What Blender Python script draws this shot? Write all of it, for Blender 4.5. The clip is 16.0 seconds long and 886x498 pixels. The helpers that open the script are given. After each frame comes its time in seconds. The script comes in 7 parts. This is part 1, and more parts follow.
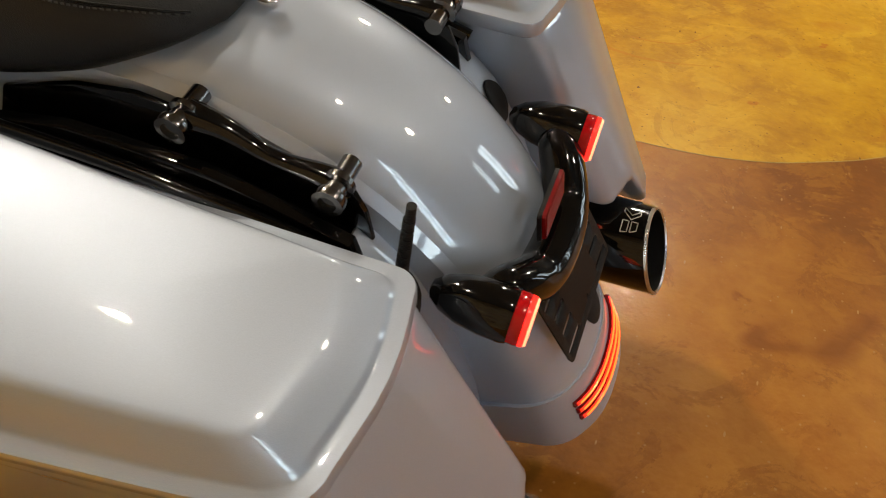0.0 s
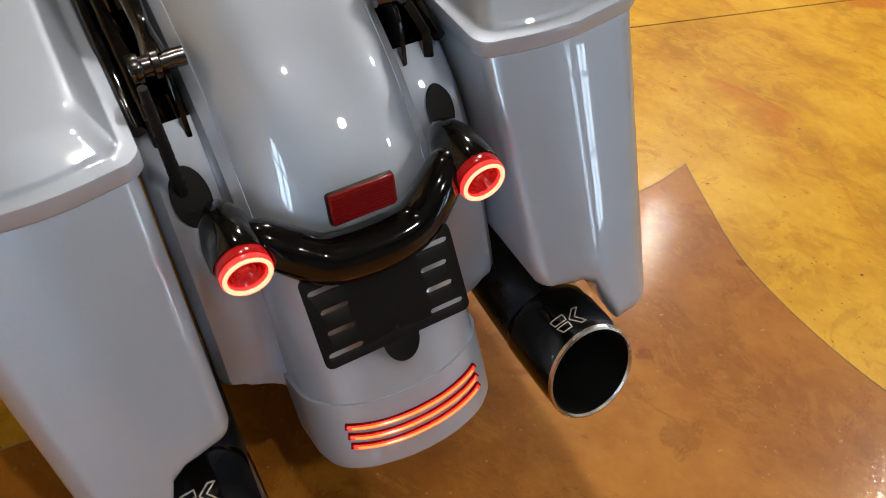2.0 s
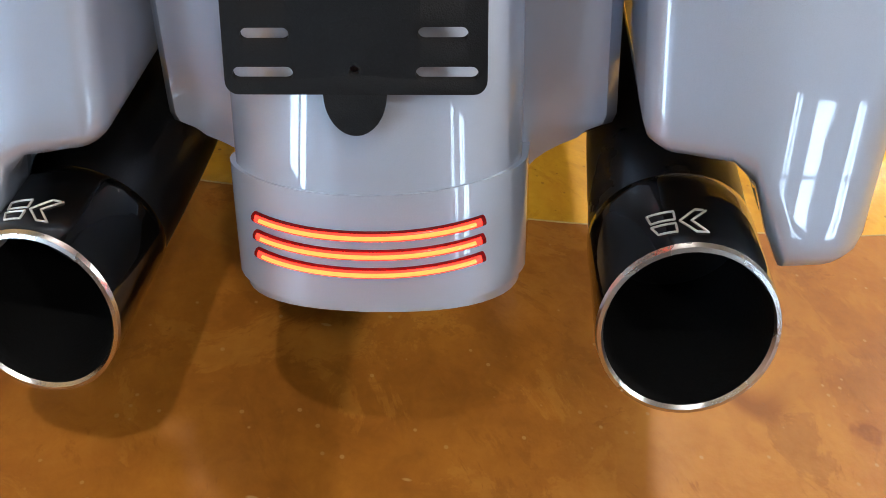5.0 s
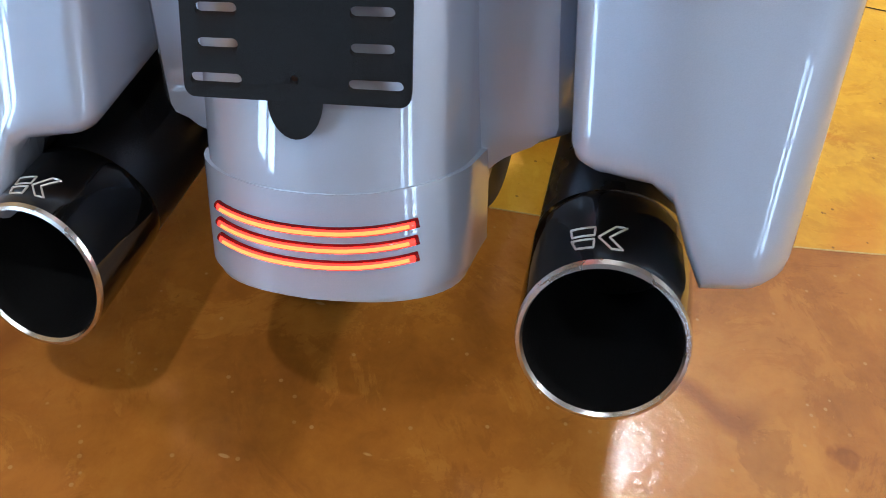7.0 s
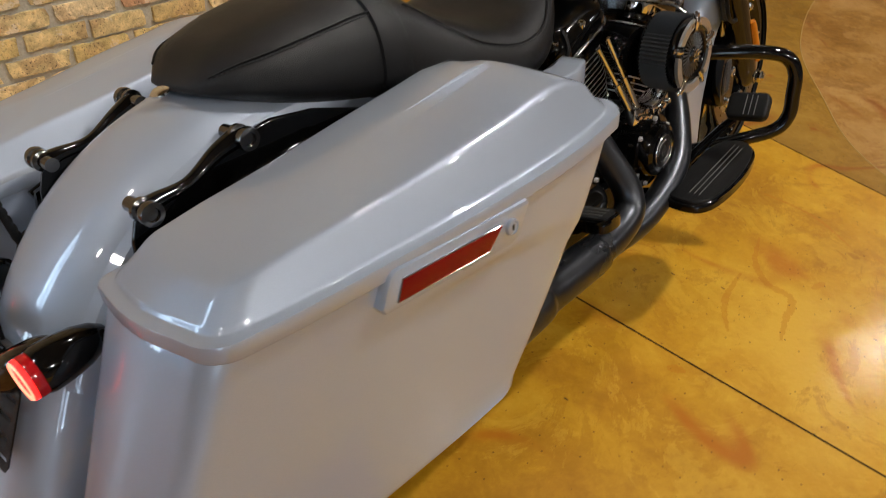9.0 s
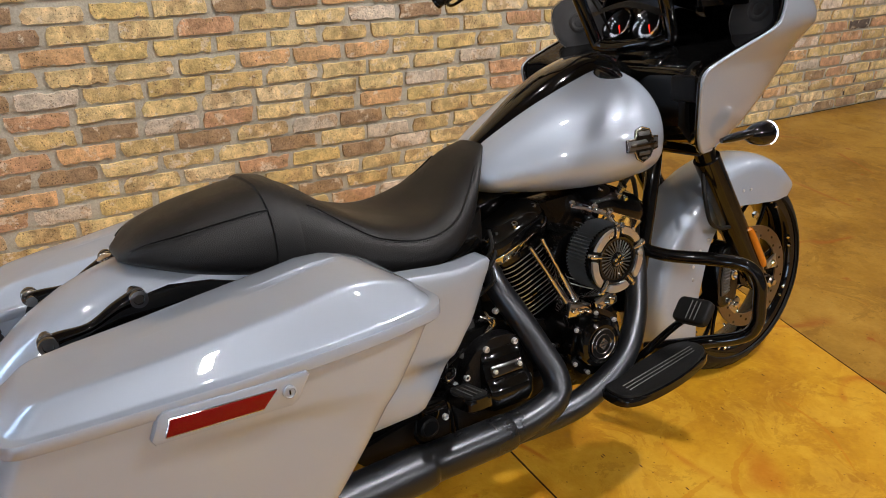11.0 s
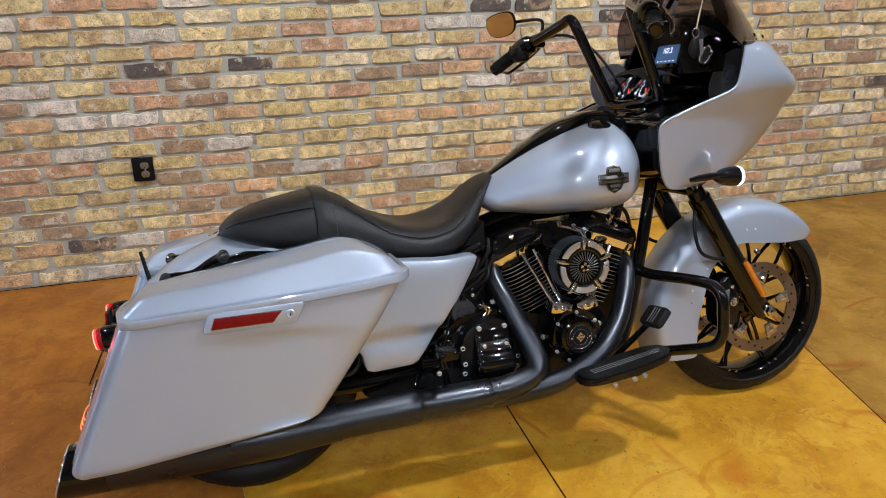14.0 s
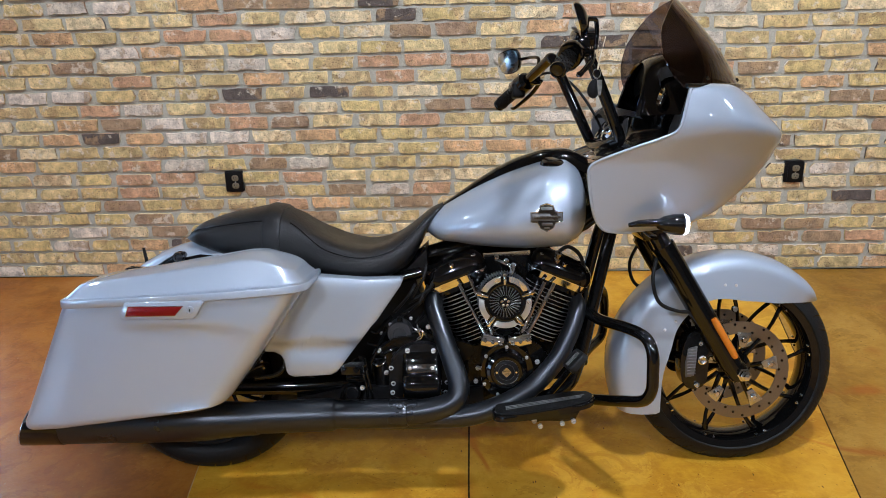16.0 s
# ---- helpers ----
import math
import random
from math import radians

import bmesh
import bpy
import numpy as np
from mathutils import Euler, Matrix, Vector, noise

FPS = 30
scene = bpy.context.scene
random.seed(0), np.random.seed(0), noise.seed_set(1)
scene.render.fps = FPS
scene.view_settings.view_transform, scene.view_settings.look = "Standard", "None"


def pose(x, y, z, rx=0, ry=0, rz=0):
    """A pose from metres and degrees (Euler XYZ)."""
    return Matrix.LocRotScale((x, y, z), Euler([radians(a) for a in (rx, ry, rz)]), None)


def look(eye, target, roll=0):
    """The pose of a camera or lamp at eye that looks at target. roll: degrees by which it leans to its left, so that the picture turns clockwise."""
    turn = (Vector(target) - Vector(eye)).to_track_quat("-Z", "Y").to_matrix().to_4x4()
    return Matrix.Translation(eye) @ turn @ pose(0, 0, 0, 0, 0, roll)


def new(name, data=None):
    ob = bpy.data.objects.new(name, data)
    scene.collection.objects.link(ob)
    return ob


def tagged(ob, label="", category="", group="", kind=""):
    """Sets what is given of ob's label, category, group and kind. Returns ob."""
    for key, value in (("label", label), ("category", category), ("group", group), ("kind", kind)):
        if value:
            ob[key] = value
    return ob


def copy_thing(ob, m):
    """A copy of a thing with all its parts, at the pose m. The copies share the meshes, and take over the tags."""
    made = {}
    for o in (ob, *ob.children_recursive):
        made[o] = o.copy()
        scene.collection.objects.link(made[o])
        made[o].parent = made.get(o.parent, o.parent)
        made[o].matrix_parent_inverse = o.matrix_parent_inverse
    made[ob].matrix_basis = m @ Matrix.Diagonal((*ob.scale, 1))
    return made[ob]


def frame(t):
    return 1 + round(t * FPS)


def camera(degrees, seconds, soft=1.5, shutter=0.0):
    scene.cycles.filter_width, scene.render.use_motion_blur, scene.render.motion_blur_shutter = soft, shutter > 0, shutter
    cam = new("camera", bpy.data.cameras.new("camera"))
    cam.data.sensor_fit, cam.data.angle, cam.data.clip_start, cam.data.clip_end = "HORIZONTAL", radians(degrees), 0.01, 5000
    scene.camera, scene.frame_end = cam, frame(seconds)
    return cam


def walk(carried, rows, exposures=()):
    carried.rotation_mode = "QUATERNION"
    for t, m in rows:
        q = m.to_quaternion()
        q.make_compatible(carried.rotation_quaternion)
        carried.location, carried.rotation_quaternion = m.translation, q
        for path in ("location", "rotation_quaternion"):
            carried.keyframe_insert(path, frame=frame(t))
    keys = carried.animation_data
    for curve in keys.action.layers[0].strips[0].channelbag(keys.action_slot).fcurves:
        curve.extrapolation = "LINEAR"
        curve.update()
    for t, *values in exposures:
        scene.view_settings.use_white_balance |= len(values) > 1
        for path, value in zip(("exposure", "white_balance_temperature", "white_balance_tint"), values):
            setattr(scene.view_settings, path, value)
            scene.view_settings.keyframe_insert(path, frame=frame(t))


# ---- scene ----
cam = camera(59.0, 16.0, 0.6, 0.25)
PATH = [
    (0, (-0.458, 1.242, 1.048), (0.047, -0.147, -0.299), 3.1),
    (0.5, (-0.571, 1.176, 1.033), (0.089, -0.165, -0.296), 6.0),
    (1, (-0.677, 1.06, 1.025), (0.186, -0.177, -0.288), 7.3),
    (1.5, (-0.757, 0.982, 1.01), (0.29, -0.103, -0.304), 9.4),
    (2, (-0.903, 0.877, 1.018), (0.349, 0.016, -0.283), 10.5),
    (2.5, (-0.964, 0.76, 1.003), (0.443, 0.143, -0.278), 12.0),
    (3, (-0.918, 0.621, 0.974), (0.562, 0.236, -0.315), 13.0),
    (3.5, (-0.89, 0.517, 0.888), (0.598, 0.371, -0.441), 11.6),
    (4, (-0.867, 0.492, 0.772), (0.612, 0.441, -0.573), 11.2),
    (4.5, (-0.854, 0.505, 0.665), (0.62, 0.446, -0.686), 11.8),
    (7, (-0.843, 0.383, 0.724), (0.536, 0.572, -0.712), 8.9),
    (7.5, (-0.846, 0.291, 0.82), (0.516, 0.642, -0.602), 7.7),
    (8, (-0.786, 0.153, 0.964), (0.523, 0.709, -0.443), 6.8),
    (8.5, (-0.644, -0.043, 1.126), (0.603, 0.768, -0.211), 4.4),
    (9, (-0.505, -0.254, 1.205), (0.711, 0.78, 0.001), 5.0),
    (9.5, (-0.352, -0.377, 1.249), (0.795, 0.823, 0.134), 4.7),
    (10, (-0.152, -0.477, 1.302), (0.895, 0.874, 0.263), 3.4),
    (12.5, (-0.226, -1.152, 1.461), (0.615, 0.48, 0.667), 0.6),
    (13, (-0.221, -1.306, 1.479), (0.536, 0.368, 0.689), 0.1),
    (13.5, (-0.134, -1.448, 1.484), (0.499, 0.284, 0.708), -0.3),
    (14, (0.051, -1.452, 1.474), (0.52, 0.342, 0.724), -1.0),
    (14.5, (0.242, -1.447, 1.471), (0.556, 0.392, 0.75), -1.4),
    (15, (0.463, -1.538, 1.485), (0.626, 0.33, 0.788), -1.6),
    (15.5, (0.675, -1.636, 1.488), (0.703, 0.245, 0.81), -1.7),
    (16, (0.865, -1.633, 1.473), (0.765, 0.251, 0.81), -1.7),
]
EXPOSURES = [(0, 0.07, 7450, 9), (0.5, -0.03, 7400, 9), (1, -0.02, 7450, 9), (2, 0.25, 6600, 9), (3, 0.12, 6450, 10), (4, 0.56, 6350, 10), (4.5, 0.80, 6200, 10), (7, 0.72, 5500, 10), (7.5, 0.34, 5250, 9), (8, 0.0, 5150, 6), (8.5, -0.17, 5550, 10), (9, -0.08, 6250, 11), (10, 0.12, 6200, 12), (12.5, 0.12, 5720, 13), (15, 0.23, 5150, 10), (16, 0.22, 5100, 10)]
walk(cam, [(t, look(eye, target, roll)) for t, eye, target, roll in PATH], EXPOSURES)

# ---- world, lamps ----
world = bpy.data.worlds.new("sky")
world.use_nodes = True
scene.world = world
sky = world.node_tree.nodes.new("ShaderNodeTexSky")
sky.sky_type, sky.sun_disc, sky.sun_elevation, sky.sun_rotation = "NISHITA", False, radians(35), radians(200)
background = world.node_tree.nodes["Background"]
background.inputs["Strength"].default_value = 0.12
world.node_tree.links.new(sky.outputs["Color"], background.inputs["Color"])

CEILING = 3.3
WALL_Y = 2.175
ROOM = (-5.5, 8.5, -6.0)
DOWNLIGHTS = [(1.7, -0.40, 225.0), (5.6, 0.08, 120.0), (-2.75, -0.30, 60.0), (-3.1, -3.62, 150.0), (-0.2, -3.62, 235.0), (2.7, -3.62, 225.0), (5.6, -3.62, 110.0)]
for x, y, e in DOWNLIGHTS:
    lamp = bpy.data.lights.new("downlight", "SPOT")
    lamp.energy, lamp.shadow_soft_size, lamp.spot_size, lamp.spot_blend = e, 0.095, radians(155), 0.6
    lamp.color = (1.0, 0.93, 0.84)
    ob = new("downlight_beam", lamp)
    ob.matrix_world = pose(x, y, CEILING - 0.09)
for x, e in ((-1.3, 118.0), (0.8, 102.0), (2.9, 84.0), (5.0, 66.0)):
    lamp = bpy.data.lights.new("wall_washer", "SPOT")
    lamp.energy, lamp.shadow_soft_size, lamp.spot_size, lamp.spot_blend = e, 0.05, radians(105), 0.9
    lamp.color = (1.0, 0.92, 0.82)
    ob = new("wall_washer_beam", lamp)
    ob.matrix_world = look((x, 0.85, CEILING - 0.12), (x, WALL_Y, 0.9))


# ---- materials ----
def nodes_of(name):
    m = bpy.data.materials.new(name)
    m.use_nodes = True
    nt = m.node_tree
    return m, nt, nt.nodes["Principled BSDF"]


def plain(name, color, rough=0.5, metal=0.0, coat=0.0, grain=0.0, scale=400.0, bump=0.0, wear=0.0, spec=0.5):
    """Procedural surface: colour with fine grain, large soft wear, roughness variation and fine relief."""
    m, nt, b = nodes_of(name)
    b.inputs["Metallic"].default_value, b.inputs["Coat Weight"].default_value = metal, coat
    b.inputs["Coat Roughness"].default_value = 0.03
    b.inputs["Specular IOR Level"].default_value = spec
    co = nt.nodes.new("ShaderNodeTexCoord")
    fine = nt.nodes.new("ShaderNodeTexNoise")
    fine.inputs["Scale"].default_value, fine.inputs["Detail"].default_value = scale, 3
    big = nt.nodes.new("ShaderNodeTexNoise")
    big.inputs["Scale"].default_value, big.inputs["Detail"].default_value = 9.0, 6
    for n in (fine, big):
        nt.links.new(co.outputs["Object"], n.inputs["Vector"])
    ramp = nt.nodes.new("ShaderNodeMix")
    ramp.data_type = "RGBA"
    ramp.inputs["A"].default_value = (*[c * (1 - grain) for c in color], 1)
    ramp.inputs["B"].default_value = (*[min(1, c * (1 + grain)) for c in color], 1)
    nt.links.new(fine.outputs["Fac"], ramp.inputs["Factor"])
    nt.links.new(ramp.outputs["Result"], b.inputs["Base Color"])
    r = nt.nodes.new("ShaderNodeMapRange")
    r.inputs["From Min"].default_value, r.inputs["From Max"].default_value = 0.3, 0.7
    r.inputs["To Min"].default_value, r.inputs["To Max"].default_value = max(0.02, rough - wear), rough + wear
    nt.links.new(big.outputs["Fac"], r.inputs["Value"])
    nt.links.new(r.outputs["Result"], b.inputs["Roughness"])
    if bump:
        bp = nt.nodes.new("ShaderNodeBump")
        bp.inputs["Strength"].default_value, bp.inputs["Distance"].default_value = bump, 0.002
        nt.links.new(fine.outputs["Fac"], bp.inputs["Height"])
        nt.links.new(bp.outputs["Normal"], b.inputs["Normal"])
    return m


def glow(name, color, strength):
    m, nt, b = nodes_of(name)
    b.inputs["Base Color"].default_value = (*color, 1)
    b.inputs["Emission Color"].default_value = (*color, 1)
    b.inputs["Emission Strength"].default_value = strength
    b.inputs["Roughness"].default_value = 0.15
    return m


PAINT = plain("silver_paint", (0.408, 0.463, 0.552), 0.47, 0.46, 1.0, 0.12, 1500.0, 0.0, 0.02, 0.1)
PAINT.node_tree.nodes["Principled BSDF"].inputs["Coat IOR"].default_value = 1.78
GLOSS = plain("gloss_black", (0.0025, 0.0025, 0.0025), 0.12, 0.0, 0.8, 0.2, 300.0, 0.0, 0.03, 0.1)
SATIN = plain("satin_black", (0.056, 0.060, 0.067), 0.32, 0.9, 0.0, 0.15, 500.0, 0.1, 0.06)
WRINKLE = plain("wrinkle_black", (0.0025, 0.0025, 0.0025), 0.26, 0.0, 0.25, 0.4, 900.0, 0.25, 0.08, 0.15)
PLASTIC = plain("black_plastic", (0.005, 0.005, 0.0055), 0.42, 0.0, 0.0, 0.3, 900.0, 0.25, 0.05, 0.16)
LEATHER = plain("black_leather", (0.008, 0.008, 0.0085), 0.40, 0.0, 0.0, 0.3, 700.0, 0.45, 0.07, 0.34)
RUBBER = plain("rubber", (0.007, 0.007, 0.007), 0.55, 0.0, 0.0, 0.3, 500.0, 0.3, 0.06, 0.22)
THREAD = plain("thread", (0.040, 0.040, 0.042), 0.7, 0.0, 0.0, 0.3, 900.0)
CHROME = plain("chrome", (0.75, 0.74, 0.72), 0.09, 1.0, 0.0, 0.03, 300.0, 0.0, 0.04)
MACHINED = plain("bright_machined", (0.66, 0.66, 0.65), 0.30, 0.9, 0.0, 0.06, 700.0, 0.1, 0.06)
MAT_LINE = plain("worn_silver_line", (0.12, 0.12, 0.115), 0.5, 0.3, 0.0, 0.2, 700.0)
STEEL = plain("machined_steel", (0.55, 0.54, 0.52), 0.25, 1.0, 0.0, 0.08, 900.0, 0.1, 0.08)
ROTOR = plain("brake_rotor", (0.30, 0.25, 0.185), 0.36, 1.0, 0.0, 0.15, 500.0, 0.1, 0.08)
BRONZE = plain("dark_badge", (0.085, 0.072, 0.058), 0.3, 1.0, 0.0, 0.2, 400.0, 0.0, 0.06)
RED_LENS = plain("red_lens", (0.17, 0.003, 0.004), 0.22, 0.0, 0.25, 0.35, 700.0, 0.3, 0.03, 0.2)
AMBER = plain("amber_lens", (0.55, 0.17, 0.006), 0.2, 0.0, 1.0, 0.3, 500.0, 0.5, 0.03)
HALO = glow("halo_ring", (1.0, 0.018, 0.015), 2.6)
HALO_CORE = glow("halo_core", (1.0, 0.30, 0.17), 2.0)
LIT_LENS = glow("lit_red_lens", (0.40, 0.006, 0.008), 0.06)
LED_CORE = glow("led_core", (1.0, 0.13, 0.025), 2.4)
BORE = plain("sooty_bore", (0.003, 0.003, 0.003), 0.7, 0.0, 0.0, 0.4, 300.0, 0.2, 0.05, 0.1)
BLACK_CHROME = plain("black_chrome", (0.16, 0.155, 0.15), 0.16, 1.0, 0.0, 0.05, 300.0, 0.0, 0.04)
LED_RED = glow("led_strip", (1.0, 0.020, 0.010), 2.6)
LED_WHITE = glow("led_white", (0.85, 0.95, 1.0), 9.0)
LED_TEXT = glow("screen_text", (0.9, 0.95, 1.0), 1.1)
SCREEN_BAR = glow("screen_bar", (0.25, 0.55, 0.65), 1.0)
CASE_GREY = plain("case_wrinkle", (0.005, 0.005, 0.0055), 0.36, 0.0, 0.1, 0.5, 900.0, 0.5, 0.06, 0.14)
ZINC = plain("zinc_bolt", (0.66, 0.67, 0.68), 0.28, 0.5, 0.0, 0.1, 600.0, 0.1, 0.05)
GRILLE = plain("speaker_cloth", (0.032, 0.032, 0.034), 0.6, 0.0, 0.0, 0.6, 1600.0, 0.6, 0.05, 0.4)
PLASTIC_PLEAT = plain("filter_gauze", (0.06, 0.065, 0.07), 0.6, 0.2, 0.0, 0.4, 900.0, 0.3)
SATIN_GREY = plain("satin_grey", (0.14, 0.14, 0.14), 0.35, 0.8, 0.0, 0.2, 500.0)
SCREEN = glow("lit_screen", (0.05, 0.12, 0.25), 0.30)
INK = plain("etched_silver", (0.62, 0.60, 0.57), 0.35, 0.6, 0.0, 0.1, 600.0)
IVORY = plain("ivory_plastic", (0.62, 0.55, 0.40), 0.4, 0.0, 0.2, 0.05, 300.0)
WALL_PAINT = plain("wall_plaster", (0.15, 0.135, 0.12), 0.8, 0.0, 0.0, 0.06, 60.0, 0.2, 0.05)
CEILING_PAINT = plain("ceiling_plaster", (0.17, 0.17, 0.17), 0.85, 0.0, 0.0, 0.05, 60.0, 0.2, 0.05)
LAMP_GLOW = glow("lamp_face", (1.0, 0.88, 0.72), 40.0)
DAY = glow("daylight_backdrop", (0.66, 0.84, 1.0), 6.5)
TRIM = plain("lamp_trim", (0.7, 0.68, 0.64), 0.5, 0.0, 0.0, 0.05, 200.0)
MORTAR = plain("mortar", (0.44, 0.42, 0.35), 0.9, 0.0, 0.0, 0.3, 140.0, 0.9, 0.04)


def smoke_glass():
    m, nt, b = nodes_of("smoked_acrylic")
    b.inputs["Base Color"].default_value = (0.17, 0.145, 0.17, 1)
    b.inputs["Transmission Weight"].default_value, b.inputs["IOR"].default_value = 1.0, 1.1
    b.inputs["Roughness"].default_value, b.inputs["Coat Weight"].default_value = 0.02, 1.0
    return m


SMOKE = smoke_glass()


MIRROR = plain("mirror_glass", (0.8, 0.8, 0.8), 0.03, 1.0)


def brick_material(source):
    """Reclaimed common brick: each brick takes its own hue from a scatter of tan, orange, brown, pale and a few burnt ones."""
    m, nt, b = nodes_of("brick_" + source.lower().replace(" ", "_"))
    info = nt.nodes.new("ShaderNodeObjectInfo" if source == "Random" else "ShaderNodeNewGeometry")
    ramp = nt.nodes.new("ShaderNodeValToRGB")
    ramp.color_ramp.interpolation = "CONSTANT"
    stops = [(0.0, (0.60, 0.455, 0.165)), (0.10, (0.66, 0.520, 0.225)), (0.20, (0.53, 0.400, 0.160)), (0.29, (0.61, 0.385, 0.170)), (0.34, (0.67, 0.520, 0.225)), (0.46, (0.52, 0.310, 0.155)),
             (0.53, (0.33, 0.225, 0.115)), (0.60, (0.70, 0.560, 0.290)), (0.68, (0.58, 0.430, 0.165)), (0.75, (0.66, 0.570, 0.410)), (0.82, (0.62, 0.480, 0.200)), (0.89, (0.34, 0.225, 0.120)), (0.93, (0.55, 0.48, 0.34)), (0.965, (0.10, 0.078, 0.058))]
    els = ramp.color_ramp.elements
    while len(els) < len(stops):
        els.new(0.5)
    for e, (p, c) in zip(els, stops):
        e.position, e.color = p, (c[0] * 1.0, c[1] * 1.005, c[2] * 1.13, 1)
    nt.links.new(info.outputs[source], ramp.inputs["Fac"])
    co = nt.nodes.new("ShaderNodeTexCoord")
    shift = nt.nodes.new("ShaderNodeVectorMath")
    shift.operation = "MULTIPLY_ADD"
    nt.links.new(co.outputs["Object"], shift.inputs[0])
    shift.inputs[1].default_value = (1, 1, 1)
    scale = nt.nodes.new("ShaderNodeVectorMath")
    scale.operation = "SCALE"
    scale.inputs[0].default_value = (31, 17, 23)
    nt.links.new(info.outputs[source], scale.inputs["Scale"])
    nt.links.new(scale.outputs["Vector"], shift.inputs[2])
    patch = nt.nodes.new("ShaderNodeTexNoise")
    patch.inputs["Scale"].default_value, patch.inputs["Detail"].default_value, patch.inputs["Roughness"].default_value = 22.0, 10, 0.72
    pits = nt.nodes.new("ShaderNodeTexVoronoi")
    pits.inputs["Scale"].default_value = 95.0
    grit = nt.nodes.new("ShaderNodeTexNoise")
    grit.inputs["Scale"].default_value, grit.inputs["Detail"].default_value = 130.0, 5
    for n in (patch, pits, grit):
        nt.links.new(shift.outputs["Vector"], n.inputs["Vector"])
    tone = nt.nodes.new("ShaderNodeMapRange")
    tone.inputs["From Min"].default_value, tone.inputs["From Max"].default_value = 0.32, 0.68
    tone.inputs["To Min"].default_value, tone.inputs["To Max"].default_value = 0.56, 1.54
    nt.links.new(patch.outputs["Fac"], tone.inputs["Value"])
    mul = nt.nodes.new("ShaderNodeVectorMath")
    mul.operation = "SCALE"
    burn = nt.nodes.new("ShaderNodeTexNoise")
    burn.inputs["Scale"].default_value, burn.inputs["Detail"].default_value, burn.inputs["Distortion"].default_value = 11.0, 7, 0.6
    nt.links.new(shift.outputs["Vector"], burn.inputs["Vector"])
    much = nt.nodes.new("ShaderNodeMapRange")
    much.inputs["From Min"].default_value, much.inputs["From Max"].default_value, much.inputs["To Max"].default_value = 0.54, 0.60, 0.62
    nt.links.new(burn.outputs["Fac"], much.inputs["Value"])
    hue = nt.nodes.new("ShaderNodeMix")
    hue.data_type = "RGBA"
    hue.inputs["B"].default_value = (0.36, 0.235, 0.115, 1)
    nt.links.new(much.outputs["Result"], hue.inputs["Factor"])
    nt.links.new(ramp.outputs["Color"], hue.inputs["A"])
    nt.links.new(hue.outputs["Result"], mul.inputs[0])
    nt.links.new(tone.outputs["Result"], mul.inputs["Scale"])
    # pale mortar smears and dark specks
    smear = nt.nodes.new("ShaderNodeTexNoise")
    smear.inputs["Scale"].default_value, smear.inputs["Detail"].default_value, smear.inputs["Roughness"].default_value = 14.0, 10, 0.7
    nt.links.new(shift.outputs["Vector"], smear.inputs["Vector"])
    sm = nt.nodes.new("ShaderNodeMapRange")
    sm.inputs["From Min"].default_value, sm.inputs["From Max"].default_value = 0.57, 0.61
    sm.inputs["To Max"].default_value = 0.66
    nt.links.new(smear.outputs["Fac"], sm.inputs["Value"])
    mix = nt.nodes.new("ShaderNodeMix")
    mix.data_type = "RGBA"
    mix.inputs["B"].default_value = (0.74, 0.65, 0.50, 1)
    nt.links.new(sm.outputs["Result"], mix.inputs["Factor"])
    nt.links.new(mul.outputs["Vector"], mix.inputs["A"])
    spk = nt.nodes.new("ShaderNodeMapRange")
    spk.inputs["From Min"].default_value, spk.inputs["From Max"].default_value = 0.41, 0.36
    spk.inputs["To Max"].default_value = 0.30
    nt.links.new(grit.outputs["Fac"], spk.inputs["Value"])
    mix2 = nt.nodes.new("ShaderNodeMix")
    mix2.data_type = "RGBA"
    mix2.inputs["B"].default_value = (0.07, 0.05, 0.035, 1)
    nt.links.new(spk.outputs["Result"], mix2.inputs["Factor"])
    nt.links.new(mix.outputs["Result"], mix2.inputs["A"])
    pore = nt.nodes.new("ShaderNodeMapRange")
    pore.inputs["From Min"].default_value, pore.inputs["From Max"].default_value, pore.inputs["To Max"].default_value = 0.25, 0.17, 0.85
    nt.links.new(pits.outputs["Distance"], pore.inputs["Value"])
    some = nt.nodes.new("ShaderNodeMapRange")
    some.inputs["From Min"].default_value, some.inputs["From Max"].default_value = 0.45, 0.54
    nt.links.new(burn.outputs["Fac"], some.inputs["Value"])
    holes = nt.nodes.new("ShaderNodeMath")
    holes.operation = "MULTIPLY"
    nt.links.new(pore.outputs["Result"], holes.inputs[0])
    nt.links.new(some.outputs["Result"], holes.inputs[1])
    mix3 = nt.nodes.new("ShaderNodeMix")
    mix3.data_type = "RGBA"
    mix3.inputs["B"].default_value = (0.05, 0.035, 0.025, 1)
    nt.links.new(holes.outputs["Value"], mix3.inputs["Factor"])
    nt.links.new(mix2.outputs["Result"], mix3.inputs["A"])
    nt.links.new(mix3.outputs["Result"], b.inputs["Base Color"])
    b.inputs["Roughness"].default_value = 0.85
    add = nt.nodes.new("ShaderNodeMath")
    nt.links.new(grit.outputs["Fac"], add.inputs[0])
    nt.links.new(patch.outputs["Fac"], add.inputs[1])
    bp = nt.nodes.new("ShaderNodeBump")
    bp.inputs["Strength"].default_value, bp.inputs["Distance"].default_value = 0.95, 0.005
    nt.links.new(add.outputs["Value"], bp.inputs["Height"])
    nt.links.new(bp.outputs["Normal"], b.inputs["Normal"])
    return m


BRICK_PIECE = brick_material("Random")
BRICK_REST = brick_material("Random Per Island")


